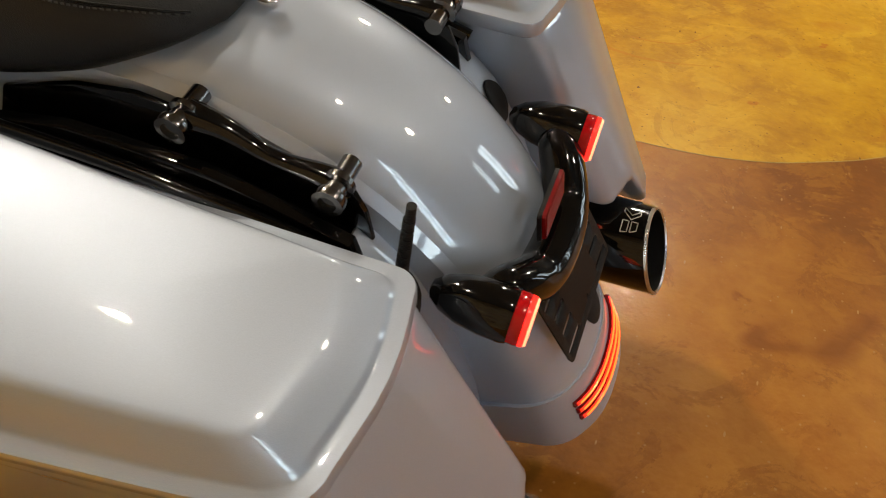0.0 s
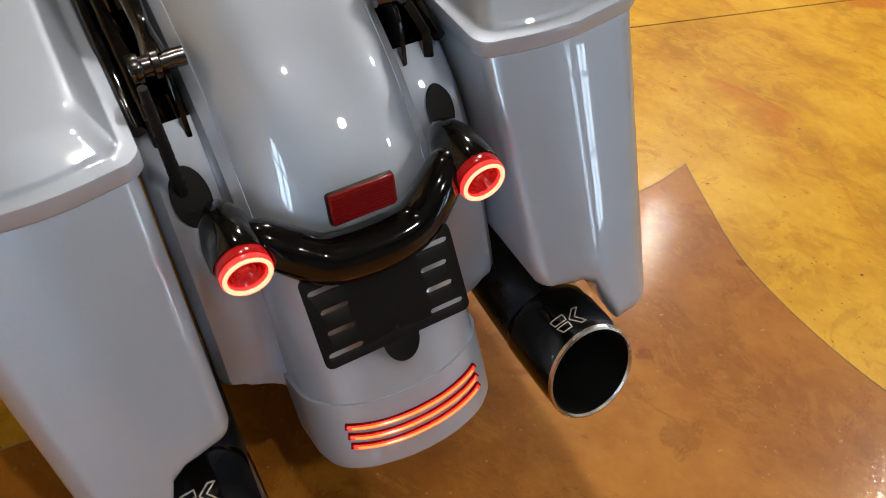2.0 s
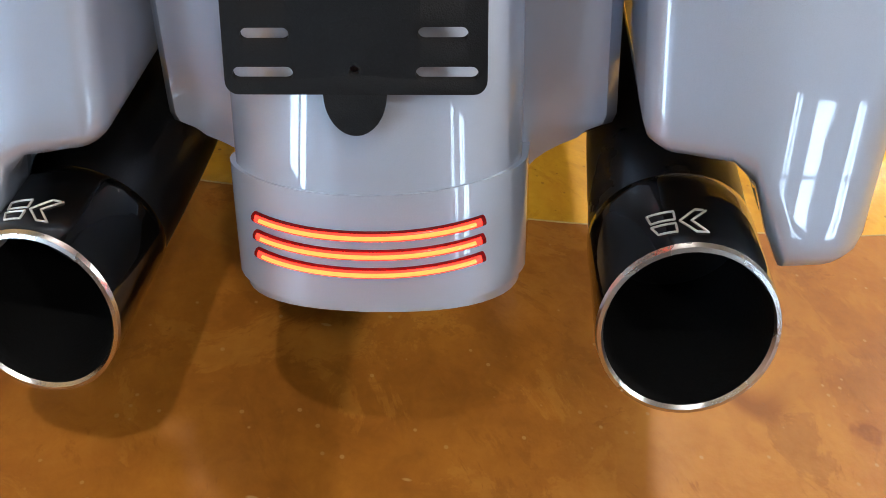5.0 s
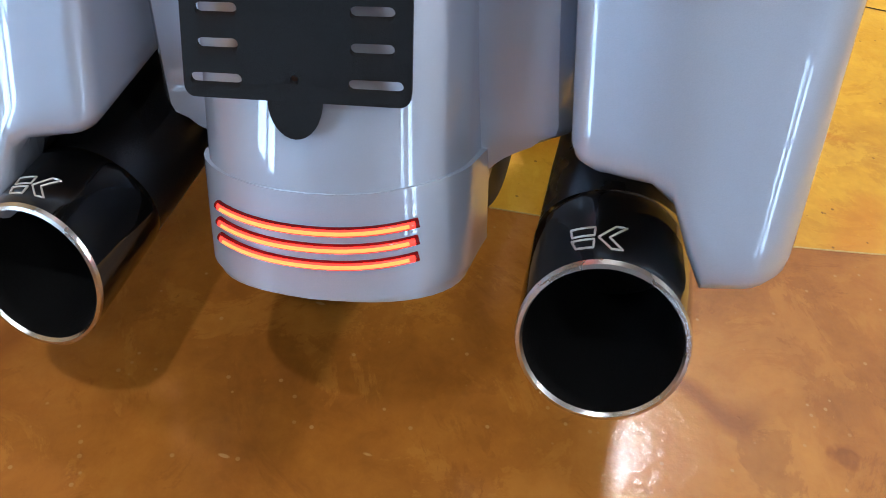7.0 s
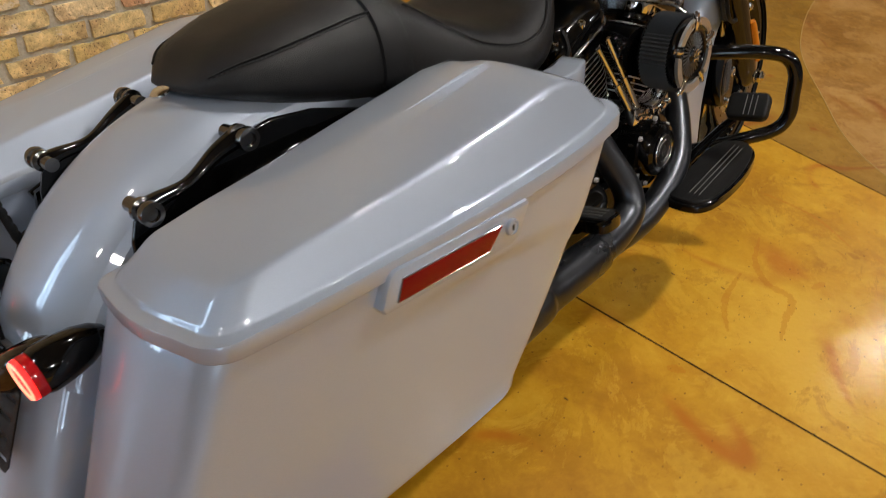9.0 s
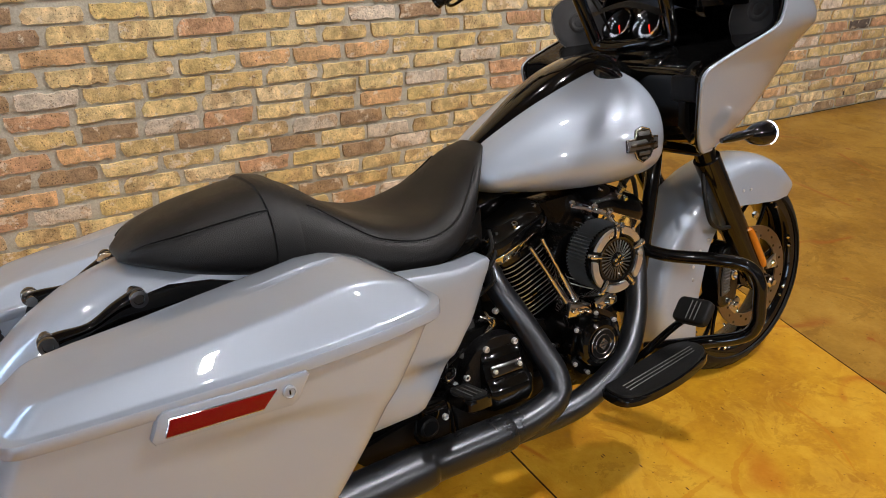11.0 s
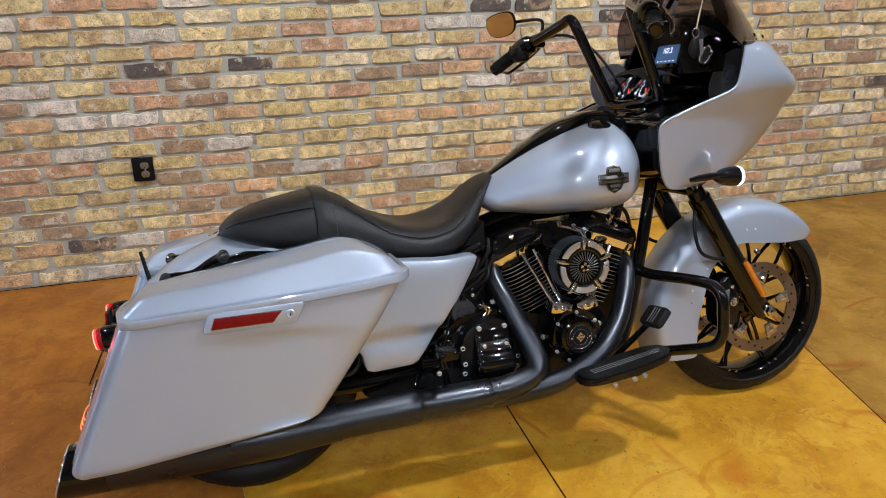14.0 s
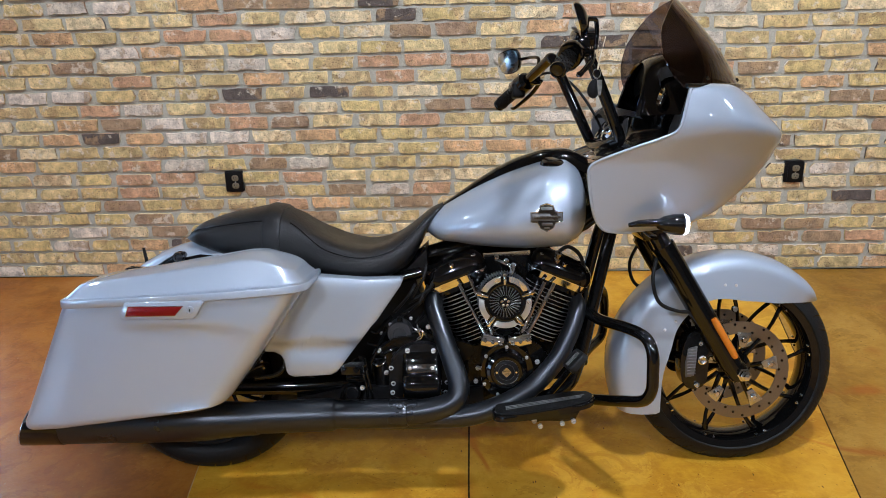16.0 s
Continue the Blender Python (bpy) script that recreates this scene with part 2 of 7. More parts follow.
def stained_concrete(name, low, mid, high, stain, speck):
    """Sealed, acid-stained concrete: soft washes of colour, orange brush arcs, rust spots, dark flecks, glossy rippled sealer."""
    m, nt, b = nodes_of(name)
    link = nt.links.new
    co = nt.nodes.new("ShaderNodeTexCoord")

    def noise(scale, detail, rough=0.5, warp=0.0, vec=None):
        n = nt.nodes.new("ShaderNodeTexNoise")
        n.inputs["Scale"].default_value, n.inputs["Detail"].default_value = scale, detail
        n.inputs["Roughness"].default_value, n.inputs["Distortion"].default_value = rough, warp
        link(vec or co.outputs["Object"], n.inputs["Vector"])
        return n.outputs["Fac"]

    def sum_of(a, ka, c, kc):
        x, y = nt.nodes.new("ShaderNodeMath"), nt.nodes.new("ShaderNodeMath")
        x.operation, x.inputs[1].default_value = "MULTIPLY", ka
        y.operation, y.inputs[1].default_value = "MULTIPLY_ADD", kc
        link(a, x.inputs[0])
        link(c, y.inputs[0])
        link(x.outputs["Value"], y.inputs[2])
        return y.outputs["Value"]

    def span(value, a, c, lo, hi):
        r = nt.nodes.new("ShaderNodeMapRange")
        for k, v in (("From Min", a), ("From Max", c), ("To Min", lo), ("To Max", hi)):
            r.inputs[k].default_value = v
        link(value, r.inputs["Value"])
        return r.outputs["Result"]

    def times(a, c):
        x = nt.nodes.new("ShaderNodeMath")
        x.operation = "MULTIPLY"
        link(a, x.inputs[0])
        link(c, x.inputs[1])
        return x.outputs["Value"]

    def over(under, color, fac):
        x = nt.nodes.new("ShaderNodeMix")
        x.data_type = "RGBA"
        x.inputs["B"].default_value = (*color, 1)
        link(fac, x.inputs["Factor"])
        link(under, x.inputs["A"])
        return x.outputs["Result"]

    def dots(scale, size, soft, share, vec=None):
        """Round marks in a share of the cells."""
        v = nt.nodes.new("ShaderNodeTexVoronoi")
        v.inputs["Scale"].default_value = scale
        link(vec or co.outputs["Object"], v.inputs["Vector"])
        sep = nt.nodes.new("ShaderNodeSeparateColor")
        link(v.outputs["Color"], sep.inputs["Color"])
        return times(span(v.outputs["Distance"], size + soft, size, 0.0, 1.0), span(sep.outputs["Red"], share, share - 0.02, 0.0, 1.0))

    fine = noise(60, 6)
    wash = sum_of(noise(1.5, 4, 0.5, 0.7), 0.62, noise(7.0, 7, 0.6, 0.4), 0.38)
    ramp = nt.nodes.new("ShaderNodeValToRGB")
    els = ramp.color_ramp.elements
    els[0].position, els[0].color, els[1].position, els[1].color = 0.40, (*low, 1), 0.61, (*high, 1)
    els.new(0.5).color = (*mid, 1)
    link(sum_of(wash, 0.84, noise(34, 8, 0.7, 0.5), 0.16), ramp.inputs["Fac"])
    # trowelled patches with ragged rims, paler and darker
    color = over(ramp.outputs["Color"], high, times(span(noise(5.5, 9, 0.72, 0.8), 0.535, 0.565, 0.0, 0.55), span(fine, 0.3, 0.7, 0.4, 1.0)))
    color = over(color, low, times(span(noise(4.3, 10, 0.75, 1.2), 0.46, 0.43, 0.0, 0.60), span(fine, 0.3, 0.7, 0.5, 1.0)))
    # brush arcs, broken up
    arc = nt.nodes.new("ShaderNodeMath")
    arc.operation = "PINGPONG"
    arc.inputs[1].default_value = 0.11
    link(noise(0.9, 2.5, 0.45, 0.9), arc.inputs[0])
    gate = span(noise(2.6, 3), 0.50, 0.60, 0.0, 1.0)
    color = over(color, stain, times(span(arc.outputs["Value"], 0.014, 0.003, 0.0, 0.85), gate))
    # rust spots with uneven rims
    wob = nt.nodes.new("ShaderNodeTexNoise")
    wob.inputs["Scale"].default_value, wob.inputs["Detail"].default_value = 22, 3
    link(co.outputs["Object"], wob.inputs["Vector"])
    push = nt.nodes.new("ShaderNodeVectorMath")
    push.operation = "MULTIPLY_ADD"
    push.inputs[1].default_value = (0.05, 0.05, 0.0)
    link(wob.outputs["Color"], push.inputs[0])
    link(co.outputs["Object"], push.inputs[2])
    color = over(color, stain, times(dots(6.5, 0.062, 0.04, 0.42, push.outputs["Vector"]), span(fine, 0.3, 0.6, 0.5, 1.0)))
    # nicks and flecks
    turn = nt.nodes.new("ShaderNodeMapping")
    turn.inputs["Scale"].default_value, turn.inputs["Rotation"].default_value = (1.0, 0.35, 1.0), (0.0, 0.0, 0.7)
    link(co.outputs["Object"], turn.inputs["Vector"])
    color = over(color, speck, dots(24.0, 0.042, 0.02, 0.6, turn.outputs["Vector"]))
    color = over(color, speck, times(dots(70.0, 0.13, 0.06, 0.16), span(fine, 0.2, 0.6, 0.3, 0.8)))
    link(color, b.inputs["Base Color"])
    # a dull body under a thin, uneven coat of gloss sealer
    b.inputs["Specular IOR Level"].default_value = 0.22
    worn = sum_of(noise(4.0, 5, 0.6), 0.6, fine, 0.4)
    link(span(worn, 0.35, 0.65, 0.36, 0.52), b.inputs["Roughness"])
    link(span(worn, 0.35, 0.65, 0.24, 0.08), b.inputs["Coat Weight"])
    link(span(worn, 0.35, 0.65, 0.06, 0.18), b.inputs["Coat Roughness"])
    bp = nt.nodes.new("ShaderNodeBump")
    bp.inputs["Strength"].default_value, bp.inputs["Distance"].default_value = 0.26, 0.003
    link(sum_of(sum_of(noise(85, 3), 0.75, noise(14, 3), 1.2), 1.0, dots(30.0, 0.05, 0.05, 0.35, push.outputs["Vector"]), 0.5), bp.inputs["Height"])
    link(bp.outputs["Normal"], b.inputs["Normal"])
    link(bp.outputs["Normal"], b.inputs["Coat Normal"])
    return m


GOLD_FLOOR = stained_concrete("gold_stained_concrete", (0.38, 0.168, 0.006), (0.53, 0.270, 0.011), (0.64, 0.368, 0.031), (0.42, 0.130, 0.003), (0.13, 0.055, 0.008))
AMBER_FLOOR = stained_concrete("amber_stained_concrete", (0.22, 0.095, 0.014), (0.35, 0.175, 0.035), (0.47, 0.27, 0.085), (0.26, 0.08, 0.010), (0.10, 0.05, 0.012))
OCHRE_FLOOR = stained_concrete("ochre_stained_concrete", (0.19, 0.090, 0.008), (0.29, 0.150, 0.015), (0.38, 0.215, 0.032), (0.27, 0.085, 0.006), (0.10, 0.05, 0.012))
BROWN_FLOOR = stained_concrete("brown_stained_concrete", (0.205, 0.066, 0.006), (0.305, 0.108, 0.010), (0.385, 0.157, 0.019), (0.20, 0.058, 0.005), (0.38, 0.20, 0.07))


# ---- shape helpers ----
def finish(bm, name, material, sharp=38, flip=False):
    bmesh.ops.remove_doubles(bm, verts=bm.verts, dist=1e-5)
    bmesh.ops.recalc_face_normals(bm, faces=bm.faces)
    me = bpy.data.meshes.new(name)
    bm.to_mesh(me)
    bm.free()
    me.materials.append(material)
    me.shade_smooth()
    me.set_sharp_from_angle(angle=radians(sharp))
    return me


def part(name, bm, material, parent, label="", sharp=38):
    """One mesh object under a thing or under a part."""
    ob = new(name, finish(bm, name, material, sharp))
    ob.parent = parent
    if label:
        ob["label"] = label
    return ob


def piece(name, mesh, m, parent):
    """A repeat that shares a mesh, at the pose m under its thing or part."""
    ob = new(name, mesh)
    ob.parent = parent
    ob.matrix_basis = m
    return ob


def solo(name, bm, material, sharp=38):
    return new(name, finish(bm, name, material, sharp))


def cat(points, n=8, closed=False):
    """Catmull-Rom through points."""
    p = [np.array(q, float) for q in points]
    out, count = [], len(p)
    for i in range(count if closed else count - 1):
        if closed:
            a, b, c, d = p[i - 1], p[i], p[(i + 1) % count], p[(i + 2) % count]
        else:
            a, b, c, d = p[max(i - 1, 0)], p[i], p[i + 1], p[min(i + 2, count - 1)]
        for k in range(n):
            t = k / n
            out.append(0.5 * (2 * b + (c - a) * t + (2 * a - 5 * b + 4 * c - d) * t * t + (3 * b - a - 3 * c + d) * t**3))
    if not closed:
        out.append(p[-1])
    return out


def curve(*pts):
    """A smooth function through (x, y) pairs."""
    xs, ys = np.array([p[0] for p in pts], float), np.array([p[1] for p in pts], float)
    slope = np.gradient(ys, xs)

    def f(x):
        x = min(max(x, xs[0]), xs[-1])
        i = min(max(int(np.searchsorted(xs, x)) - 1, 0), len(xs) - 2)
        h = xs[i + 1] - xs[i]
        t = (x - xs[i]) / h
        return float((2 * t**3 - 3 * t * t + 1) * ys[i] + (t**3 - 2 * t * t + t) * h * slope[i] + (3 * t * t - 2 * t**3) * ys[i + 1] + (t**3 - t * t) * h * slope[i + 1])
    return f


def sstep(a, b, x):
    t = min(max((x - a) / (b - a), 0.0), 1.0)
    return t * t * (3 - 2 * t)


def loft(rings, bm=None, cap=True, closed=True):
    """A skin over rings of equally many points."""
    bm = bm or bmesh.new()
    rows = [[bm.verts.new(tuple(p)) for p in ring] for ring in rings]
    m = len(rows[0])
    for a, b in zip(rows, rows[1:]):
        for j in range(m if closed else m - 1):
            k = (j + 1) % m
            bm.faces.new((a[j], a[k], b[k], b[j]))
    if cap and closed:
        for row in (rows[0], rows[-1]):
            try:
                bm.faces.new(row)
            except ValueError:
                pass
    return bm


def tube(points, r, seg=14, bm=None, cap=True, flat=1.0, smooth=6):
    """A round bar along points; r: one radius or one per point; flat: height of the section against its width."""
    rs = [r] * len(points) if np.isscalar(r) else list(r)
    pts = [np.array([*p, q], float) for p, q in zip(points, rs)]
    line = cat(pts, smooth) if smooth > 1 and len(pts) > 2 else pts
    rings, side = [], None
    for i, p in enumerate(line):
        d = line[min(i + 1, len(line) - 1)][:3] - line[max(i - 1, 0)][:3]
        d /= max(np.linalg.norm(d), 1e-9)
        if side is None:
            side = np.cross(d, (0, 0, 1) if abs(d[2]) < 0.9 else (0, 1, 0))
        side = side - d * (side @ d)
        side /= np.linalg.norm(side)
        up = np.cross(side, d)
        rings.append([p[:3] + p[3] * (math.cos(a) * side + flat * math.sin(a) * up) for a in np.linspace(0, 2 * math.pi, seg, endpoint=False)])
    return loft(rings, bm, cap)


def axes_for(d):
    d = Vector(d).normalized()
    s = d.cross(Vector((0, 0, 1)) if abs(d.z) < 0.9 else Vector((0, 1, 0))).normalized()
    return s, d.cross(s), d


def spin(profile, origin, d, seg=32, bm=None, cap=True, arc=None):
    """A turned form: profile of (radius, height along d)."""
    s, u, d = axes_for(d)
    o = Vector(origin)
    angles = np.linspace(0, 2 * math.pi, seg, endpoint=False)
    rings = [[o + d * h + s * (r * math.cos(a)) + u * (r * math.sin(a)) for a in angles] for r, h in profile]
    return loft(rings, bm, cap)


def box(size, at=(0, 0, 0), bevel=0.0, turn=None, bm=None, seg=2):
    out = bmesh.new()
    bmesh.ops.create_cube(out, size=1.0)
    bmesh.ops.scale(out, vec=size, verts=out.verts)
    if bevel:
        bmesh.ops.bevel(out, geom=out.edges[:], offset=bevel, segments=seg, affect="EDGES", profile=0.5)
    m = Matrix.Translation(at) @ (turn if turn is not None else Matrix())
    bmesh.ops.transform(out, matrix=m, verts=out.verts)
    return merge(bm, out) if bm else out


def merge(bm, other):
    me = bpy.data.meshes.new("tmp")
    other.to_mesh(me)
    other.free()
    bm.from_mesh(me)
    bpy.data.meshes.remove(me)
    return bm


def slab(outline, thick, place, bevel=0.0, bm=None, seg=2):
    """A plate from a flat outline of (u, v), thick along w; place maps (u, v, w) to the bike."""
    out = bmesh.new()
    a = [out.verts.new((u, v, 0)) for u, v in outline]
    b = [out.verts.new((u, v, thick)) for u, v in outline]
    n = len(a)
    out.faces.new(a[::-1])
    top = out.faces.new(b)
    for j in range(n):
        out.faces.new((a[j], a[(j + 1) % n], b[(j + 1) % n], b[j]))
    if bevel:
        bmesh.ops.bevel(out, geom=list(top.edges), offset=bevel, segments=seg, affect="EDGES", profile=0.5)
    for v in out.verts:
        v.co = place(*v.co)
    return merge(bm, out) if bm else out


def rounded(w, h, r, n=5, cx=0.0, cy=0.0):
    """A rounded rectangle outline, counter-clockwise."""
    pts = []
    for sx, sy, a0 in ((1, 1, 0), (-1, 1, 90), (-1, -1, 180), (1, -1, 270)):
        for k in range(n + 1):
            a = radians(a0 + 90 * k / n)
            pts.append((cx + sx * (w / 2 - r) + r * math.cos(a), cy + sy * (h / 2 - r) + r * math.sin(a)))
    return pts


def flipped(bm):
    bmesh.ops.scale(bm, vec=(1, -1, 1), verts=bm.verts)
    return bm


# ---- the room ----
X0, X1, Y0 = ROOM


def build_floor():
    edge = cat([(-0.22, WALL_Y), (-0.12, 1.2), (-0.048, 0.42), (0.008, 0.10), (0.050, -0.09), (0.085, -0.21), (0.119, -0.384), (0.167, -0.527)], 6)
    arc = cat([(0.167, -0.527), (0.011, -0.463), (-0.143, -0.407), (-0.27, -0.388), (-0.42, -0.386), (-0.568, -0.408), (-0.72, -0.466), (-0.95, -0.62), (-1.35, -1.05), (-1.75, -1.7), (-2.1, -2.7), (-2.3, -4.0), (-2.4, Y0)], 5)
    border = [tuple(p) for p in edge] + [tuple(p) for p in arc[1:]]
    beyond = [tuple(p) for p in cat([(X1, 0.9), (5.0, 1.05), (3.8, 1.0), (2.95, 0.78), (2.45, 0.48), (2.1, 0.2), (1.868, -0.25)], 6)]
    near = [tuple(p) for p in cat([(1.868, -0.25), (1.80, -0.8), (1.75, -1.6), (1.9, -3.0), (2.4, -4.5), (3.2, Y0)], 6)]
    far = beyond + near[1:]
    saw = [(2.27, WALL_Y), (2.105, 1.2), (2.036, 0.8), (1.96, 0.35), (1.902, 0.0), (1.868, -0.25)]
    for name, loop, mat, label in (
        ("floor_brown", border + [(X0, Y0), (X0, WALL_Y)], BROWN_FLOOR, "glossy sealed concrete floor stained reddish brown"),
        ("floor_gold", border[::-1] + saw + near[1:] + [(border[-1][0] + 0.5, Y0)], GOLD_FLOOR, "glossy sealed concrete floor stained golden yellow"),
        ("floor_ochre", saw + beyond[::-1][1:] + [(X1, WALL_Y)], OCHRE_FLOOR, "glossy sealed concrete floor stained dull ochre"),
        ("floor_amber", far[::-1] + [(X1, Y0)], AMBER_FLOOR, "glossy sealed concrete floor stained amber brown"),
    ):
        bm = bmesh.new()
        top = bm.faces.new([bm.verts.new((x, y, 0)) for x, y in loop])
        top.normal_update()
        bmesh.ops.triangulate(bm, faces=[top])
        ob = solo(name, bm, mat)
        if ob.data.polygons[0].normal.z < 0:
            ob.data.flip_normals()
        tagged(ob, label, "floor", kind="structure")
    bm = box((X1 - X0, WALL_Y - Y0, 0.1), ((X0 + X1) / 2, (WALL_Y + Y0) / 2, -0.06))
    tagged(solo("floor_slab", bm, MORTAR), "grey concrete slab beneath the stained floor", "floor", kind="structure")
    # saw-cut joints and the seams along the stain borders
    def seam(line, name, w, mat):
        bm = bmesh.new()
        rows = []
        for i, p in enumerate(line):
            d = np.array(line[min(i + 1, len(line) - 1)]) - np.array(line[max(i - 1, 0)])
            d = d / np.linalg.norm(d)
            n = np.array((-d[1], d[0])) * w / 2
            rows.append([(p[0] + n[0], p[1] + n[1], 0.0006), (p[0] + n[0] * 0.4, p[1] + n[1] * 0.4, 0.0016), (p[0] - n[0] * 0.4, p[1] - n[1] * 0.4, 0.0016), (p[0] - n[0], p[1] - n[1], 0.0006)])
        tagged(solo(name, loft(rows, bm, cap=False, closed=False), mat), "thin dark sealed joint in the concrete floor", "floor joint", kind="structure")
    seam([(0.80, WALL_Y - 0.01), (0.815, 0.4), (0.83, -0.4), (0.85, -2.0), (0.9, Y0 + 0.1)], "floor_joint_1", 0.0055, JOINT)
    seam([(2.268, WALL_Y - 0.01)] + saw[1:], "floor_joint_2", 0.0045, JOINT)
    seam(border, "floor_joint_3", 0.0030, PALE_JOINT)
    seam(far, "floor_joint_4", 0.0035, PALE_JOINT)


PALE_JOINT = plain("pale_joint_filler", (0.42, 0.27, 0.09), 0.4, 0.0, 0.0, 0.3, 300.0, 0.3)
JOINT = plain("joint_filler", (0.035, 0.018, 0.007), 0.8, 0.0, 0.0, 0.5, 300.0, 0.3, 0.05, 0.1)
build_floor()


# brush strokes of orange stain left on the gold floor
STROKE = stained_concrete("orange_stained_concrete", (0.42, 0.165, 0.004), (0.50, 0.220, 0.007), (0.56, 0.285, 0.012), (0.37, 0.120, 0.003), (0.13, 0.055, 0.008))


def stain_stroke(line, w, rng):
    pts = [np.array(p[:2]) for p in cat([(*p, 0.0) for p in line], 18)]
    rows = []
    for i, p in enumerate(pts):
        d = pts[min(i + 1, len(pts) - 1)] - pts[max(i - 1, 0)]
        n = np.array((-d[1], d[0])) / max(1e-6, np.linalg.norm(d))
        full = max(0.12, math.sin(math.pi * i / (len(pts) - 1))) ** 0.5
        a, c = (w * full * rng.uniform(0.22, 0.45) for _ in range(2))
        rows.append([(*(p + n * a), 0.0008), (*p, 0.0008), (*(p - n * c), 0.0008)])
    tagged(solo("floor_stain", loft(rows, cap=False, closed=False), STROKE), "dark orange brush stroke stained into the golden floor", "floor stain", kind="structure")


rng = random.Random(21)
for line, w in (
    ([(1.402, 0.240), (1.288, 0.198), (1.226, 0.137), (1.212, 0.066), (1.12, 0.042), (1.047, 0.020)], 0.030),
    ([(1.213, 0.202), (1.112, 0.187), (1.047, 0.164), (0.981, 0.120)], 0.024),
    ([(1.629, 0.345), (1.634, 0.250), (1.62, 0.160), (1.552, 0.040)], 0.016),
    ([(1.292, 0.046), (1.344, 0.034)], 0.026),
    ([(0.770, 0.160), (0.790, 0.124)], 0.034),
    ([(0.127, -1.05), (0.061, -0.949), (-0.036, -0.880), (-0.132, -0.824), (-0.255, -0.795), (-0.356, -0.803), (-0.482, -0.842)], 0.020),
    ([(-0.206, -0.908), (-0.294, -0.907), (-0.368, -0.935), (-0.432, -1.02)], 0.016),
    ([(0.020, -1.198), (-0.031, -1.241), (-0.138, -1.238)], 0.018),
    ([(0.180, -1.45), (0.089, -1.317), (-0.004, -1.287)], 0.020),
):
    stain_stroke(line, w, rng)


def wall_with_openings(name, length, height, thick, holes, m, material, label):
    """A wall in its own x-z plane with rectangular openings (x0, x1, z0, z1) through it."""
    xs = sorted({0, length, *[h[0] for h in holes], *[h[1] for h in holes]})
    zs = sorted({0, height, *[h[2] for h in holes], *[h[3] for h in holes]})
    bm = bmesh.new()
    for a, b in zip(xs, xs[1:]):
        for c, d in zip(zs, zs[1:]):
            if not any(h[0] <= a and b <= h[1] and h[2] <= c and d <= h[3] for h in holes):
                box((b - a, thick, d - c), ((a + b) / 2, 0, (c + d) / 2), bm=bm)
    ob = solo(name, bm, material)
    ob.matrix_world = m
    return tagged(ob, label, "wall", kind="structure")


wall_with_openings("wall_south", X1 - X0, CEILING, 0.15, [], pose(X0, Y0 - 0.08, 0), WALL_PAINT, "plain painted wall behind the camera")
wall_with_openings("wall_east", WALL_Y - Y0, CEILING, 0.15, [], pose(X1 + 0.08, Y0, 0, 0, 0, 90), WALL_PAINT, "plain painted end wall")
HOLES = [(-4.6, 1.1), (-3.2, 0.5)]
wall_with_openings("wall_west", WALL_Y - Y0, CEILING, 0.2, [(y - w / 2 - Y0, y + w / 2 - Y0, 0.5, 2.8) for y, w in HOLES],
                   pose(X0 - 0.1, Y0, 0, 0, 0, 90), WALL_PAINT, "plain painted wall with tall shop windows")
bm = box((X1 - X0 + 0.4, WALL_Y - Y0 + 0.4, 0.12), ((X0 + X1) / 2, (WALL_Y + Y0) / 2, CEILING + 0.06))
tagged(solo("ceiling", bm, CEILING_PAINT), "plain plastered ceiling with recessed downlights", "ceiling", kind="structure")
NORTH_HOLES = [(-2.55, 1.0), (-4.15, 1.0)]
NORTH_SILL = 0.16
WINDOWS = [(pose(X0 - 0.1, y, 1.65, 0, 0, 90), w, 2.3) for y, w in HOLES] + [(pose(x, WALL_Y + 0.10, (2.8 + NORTH_SILL) / 2), w, 2.8 - NORTH_SILL) for x, w in NORTH_HOLES]
for n, (m, w, h) in enumerate(WINDOWS, 1):
    win = tagged(new(f"window_{n}"), "tall shop window with dark glazing bars", "window", kind="structure")
    win.matrix_world = m
    for sx in (-1, 1):
        part("window_frame", box((0.06, 0.12, h), (sx * (w / 2 - 0.03), 0, 0), 0.006), SATIN, win)
    for z in (0.03 - h / 2, h / 2 - 0.03):
        part("window_frame", box((w - 0.12, 0.12, 0.06), (0, 0, z), 0.006), SATIN, win)
    part("glazing_bar", box((0.04, 0.06, h - 0.12), (0, 0, 0), 0.005), SATIN, win)
    for z in (-h / 6, h / 6):
        for sx in (-1, 1):
            part("glazing_bar", box((w / 2 - 0.08, 0.05, 0.035), (sx * (w / 4 - 0.02), 0, z), 0.005), SATIN, win)
bm = box((0.05, 9.0, 4.0), (X0 - 1.2, -1.5, 1.6))
box((4.5, 0.05, 4.0), (-3.4, WALL_Y + 1.2, 1.6), bm=bm)
tagged(solo("backdrop", bm, DAY), "bright overcast daylight outside the windows", "backdrop", kind="structure")

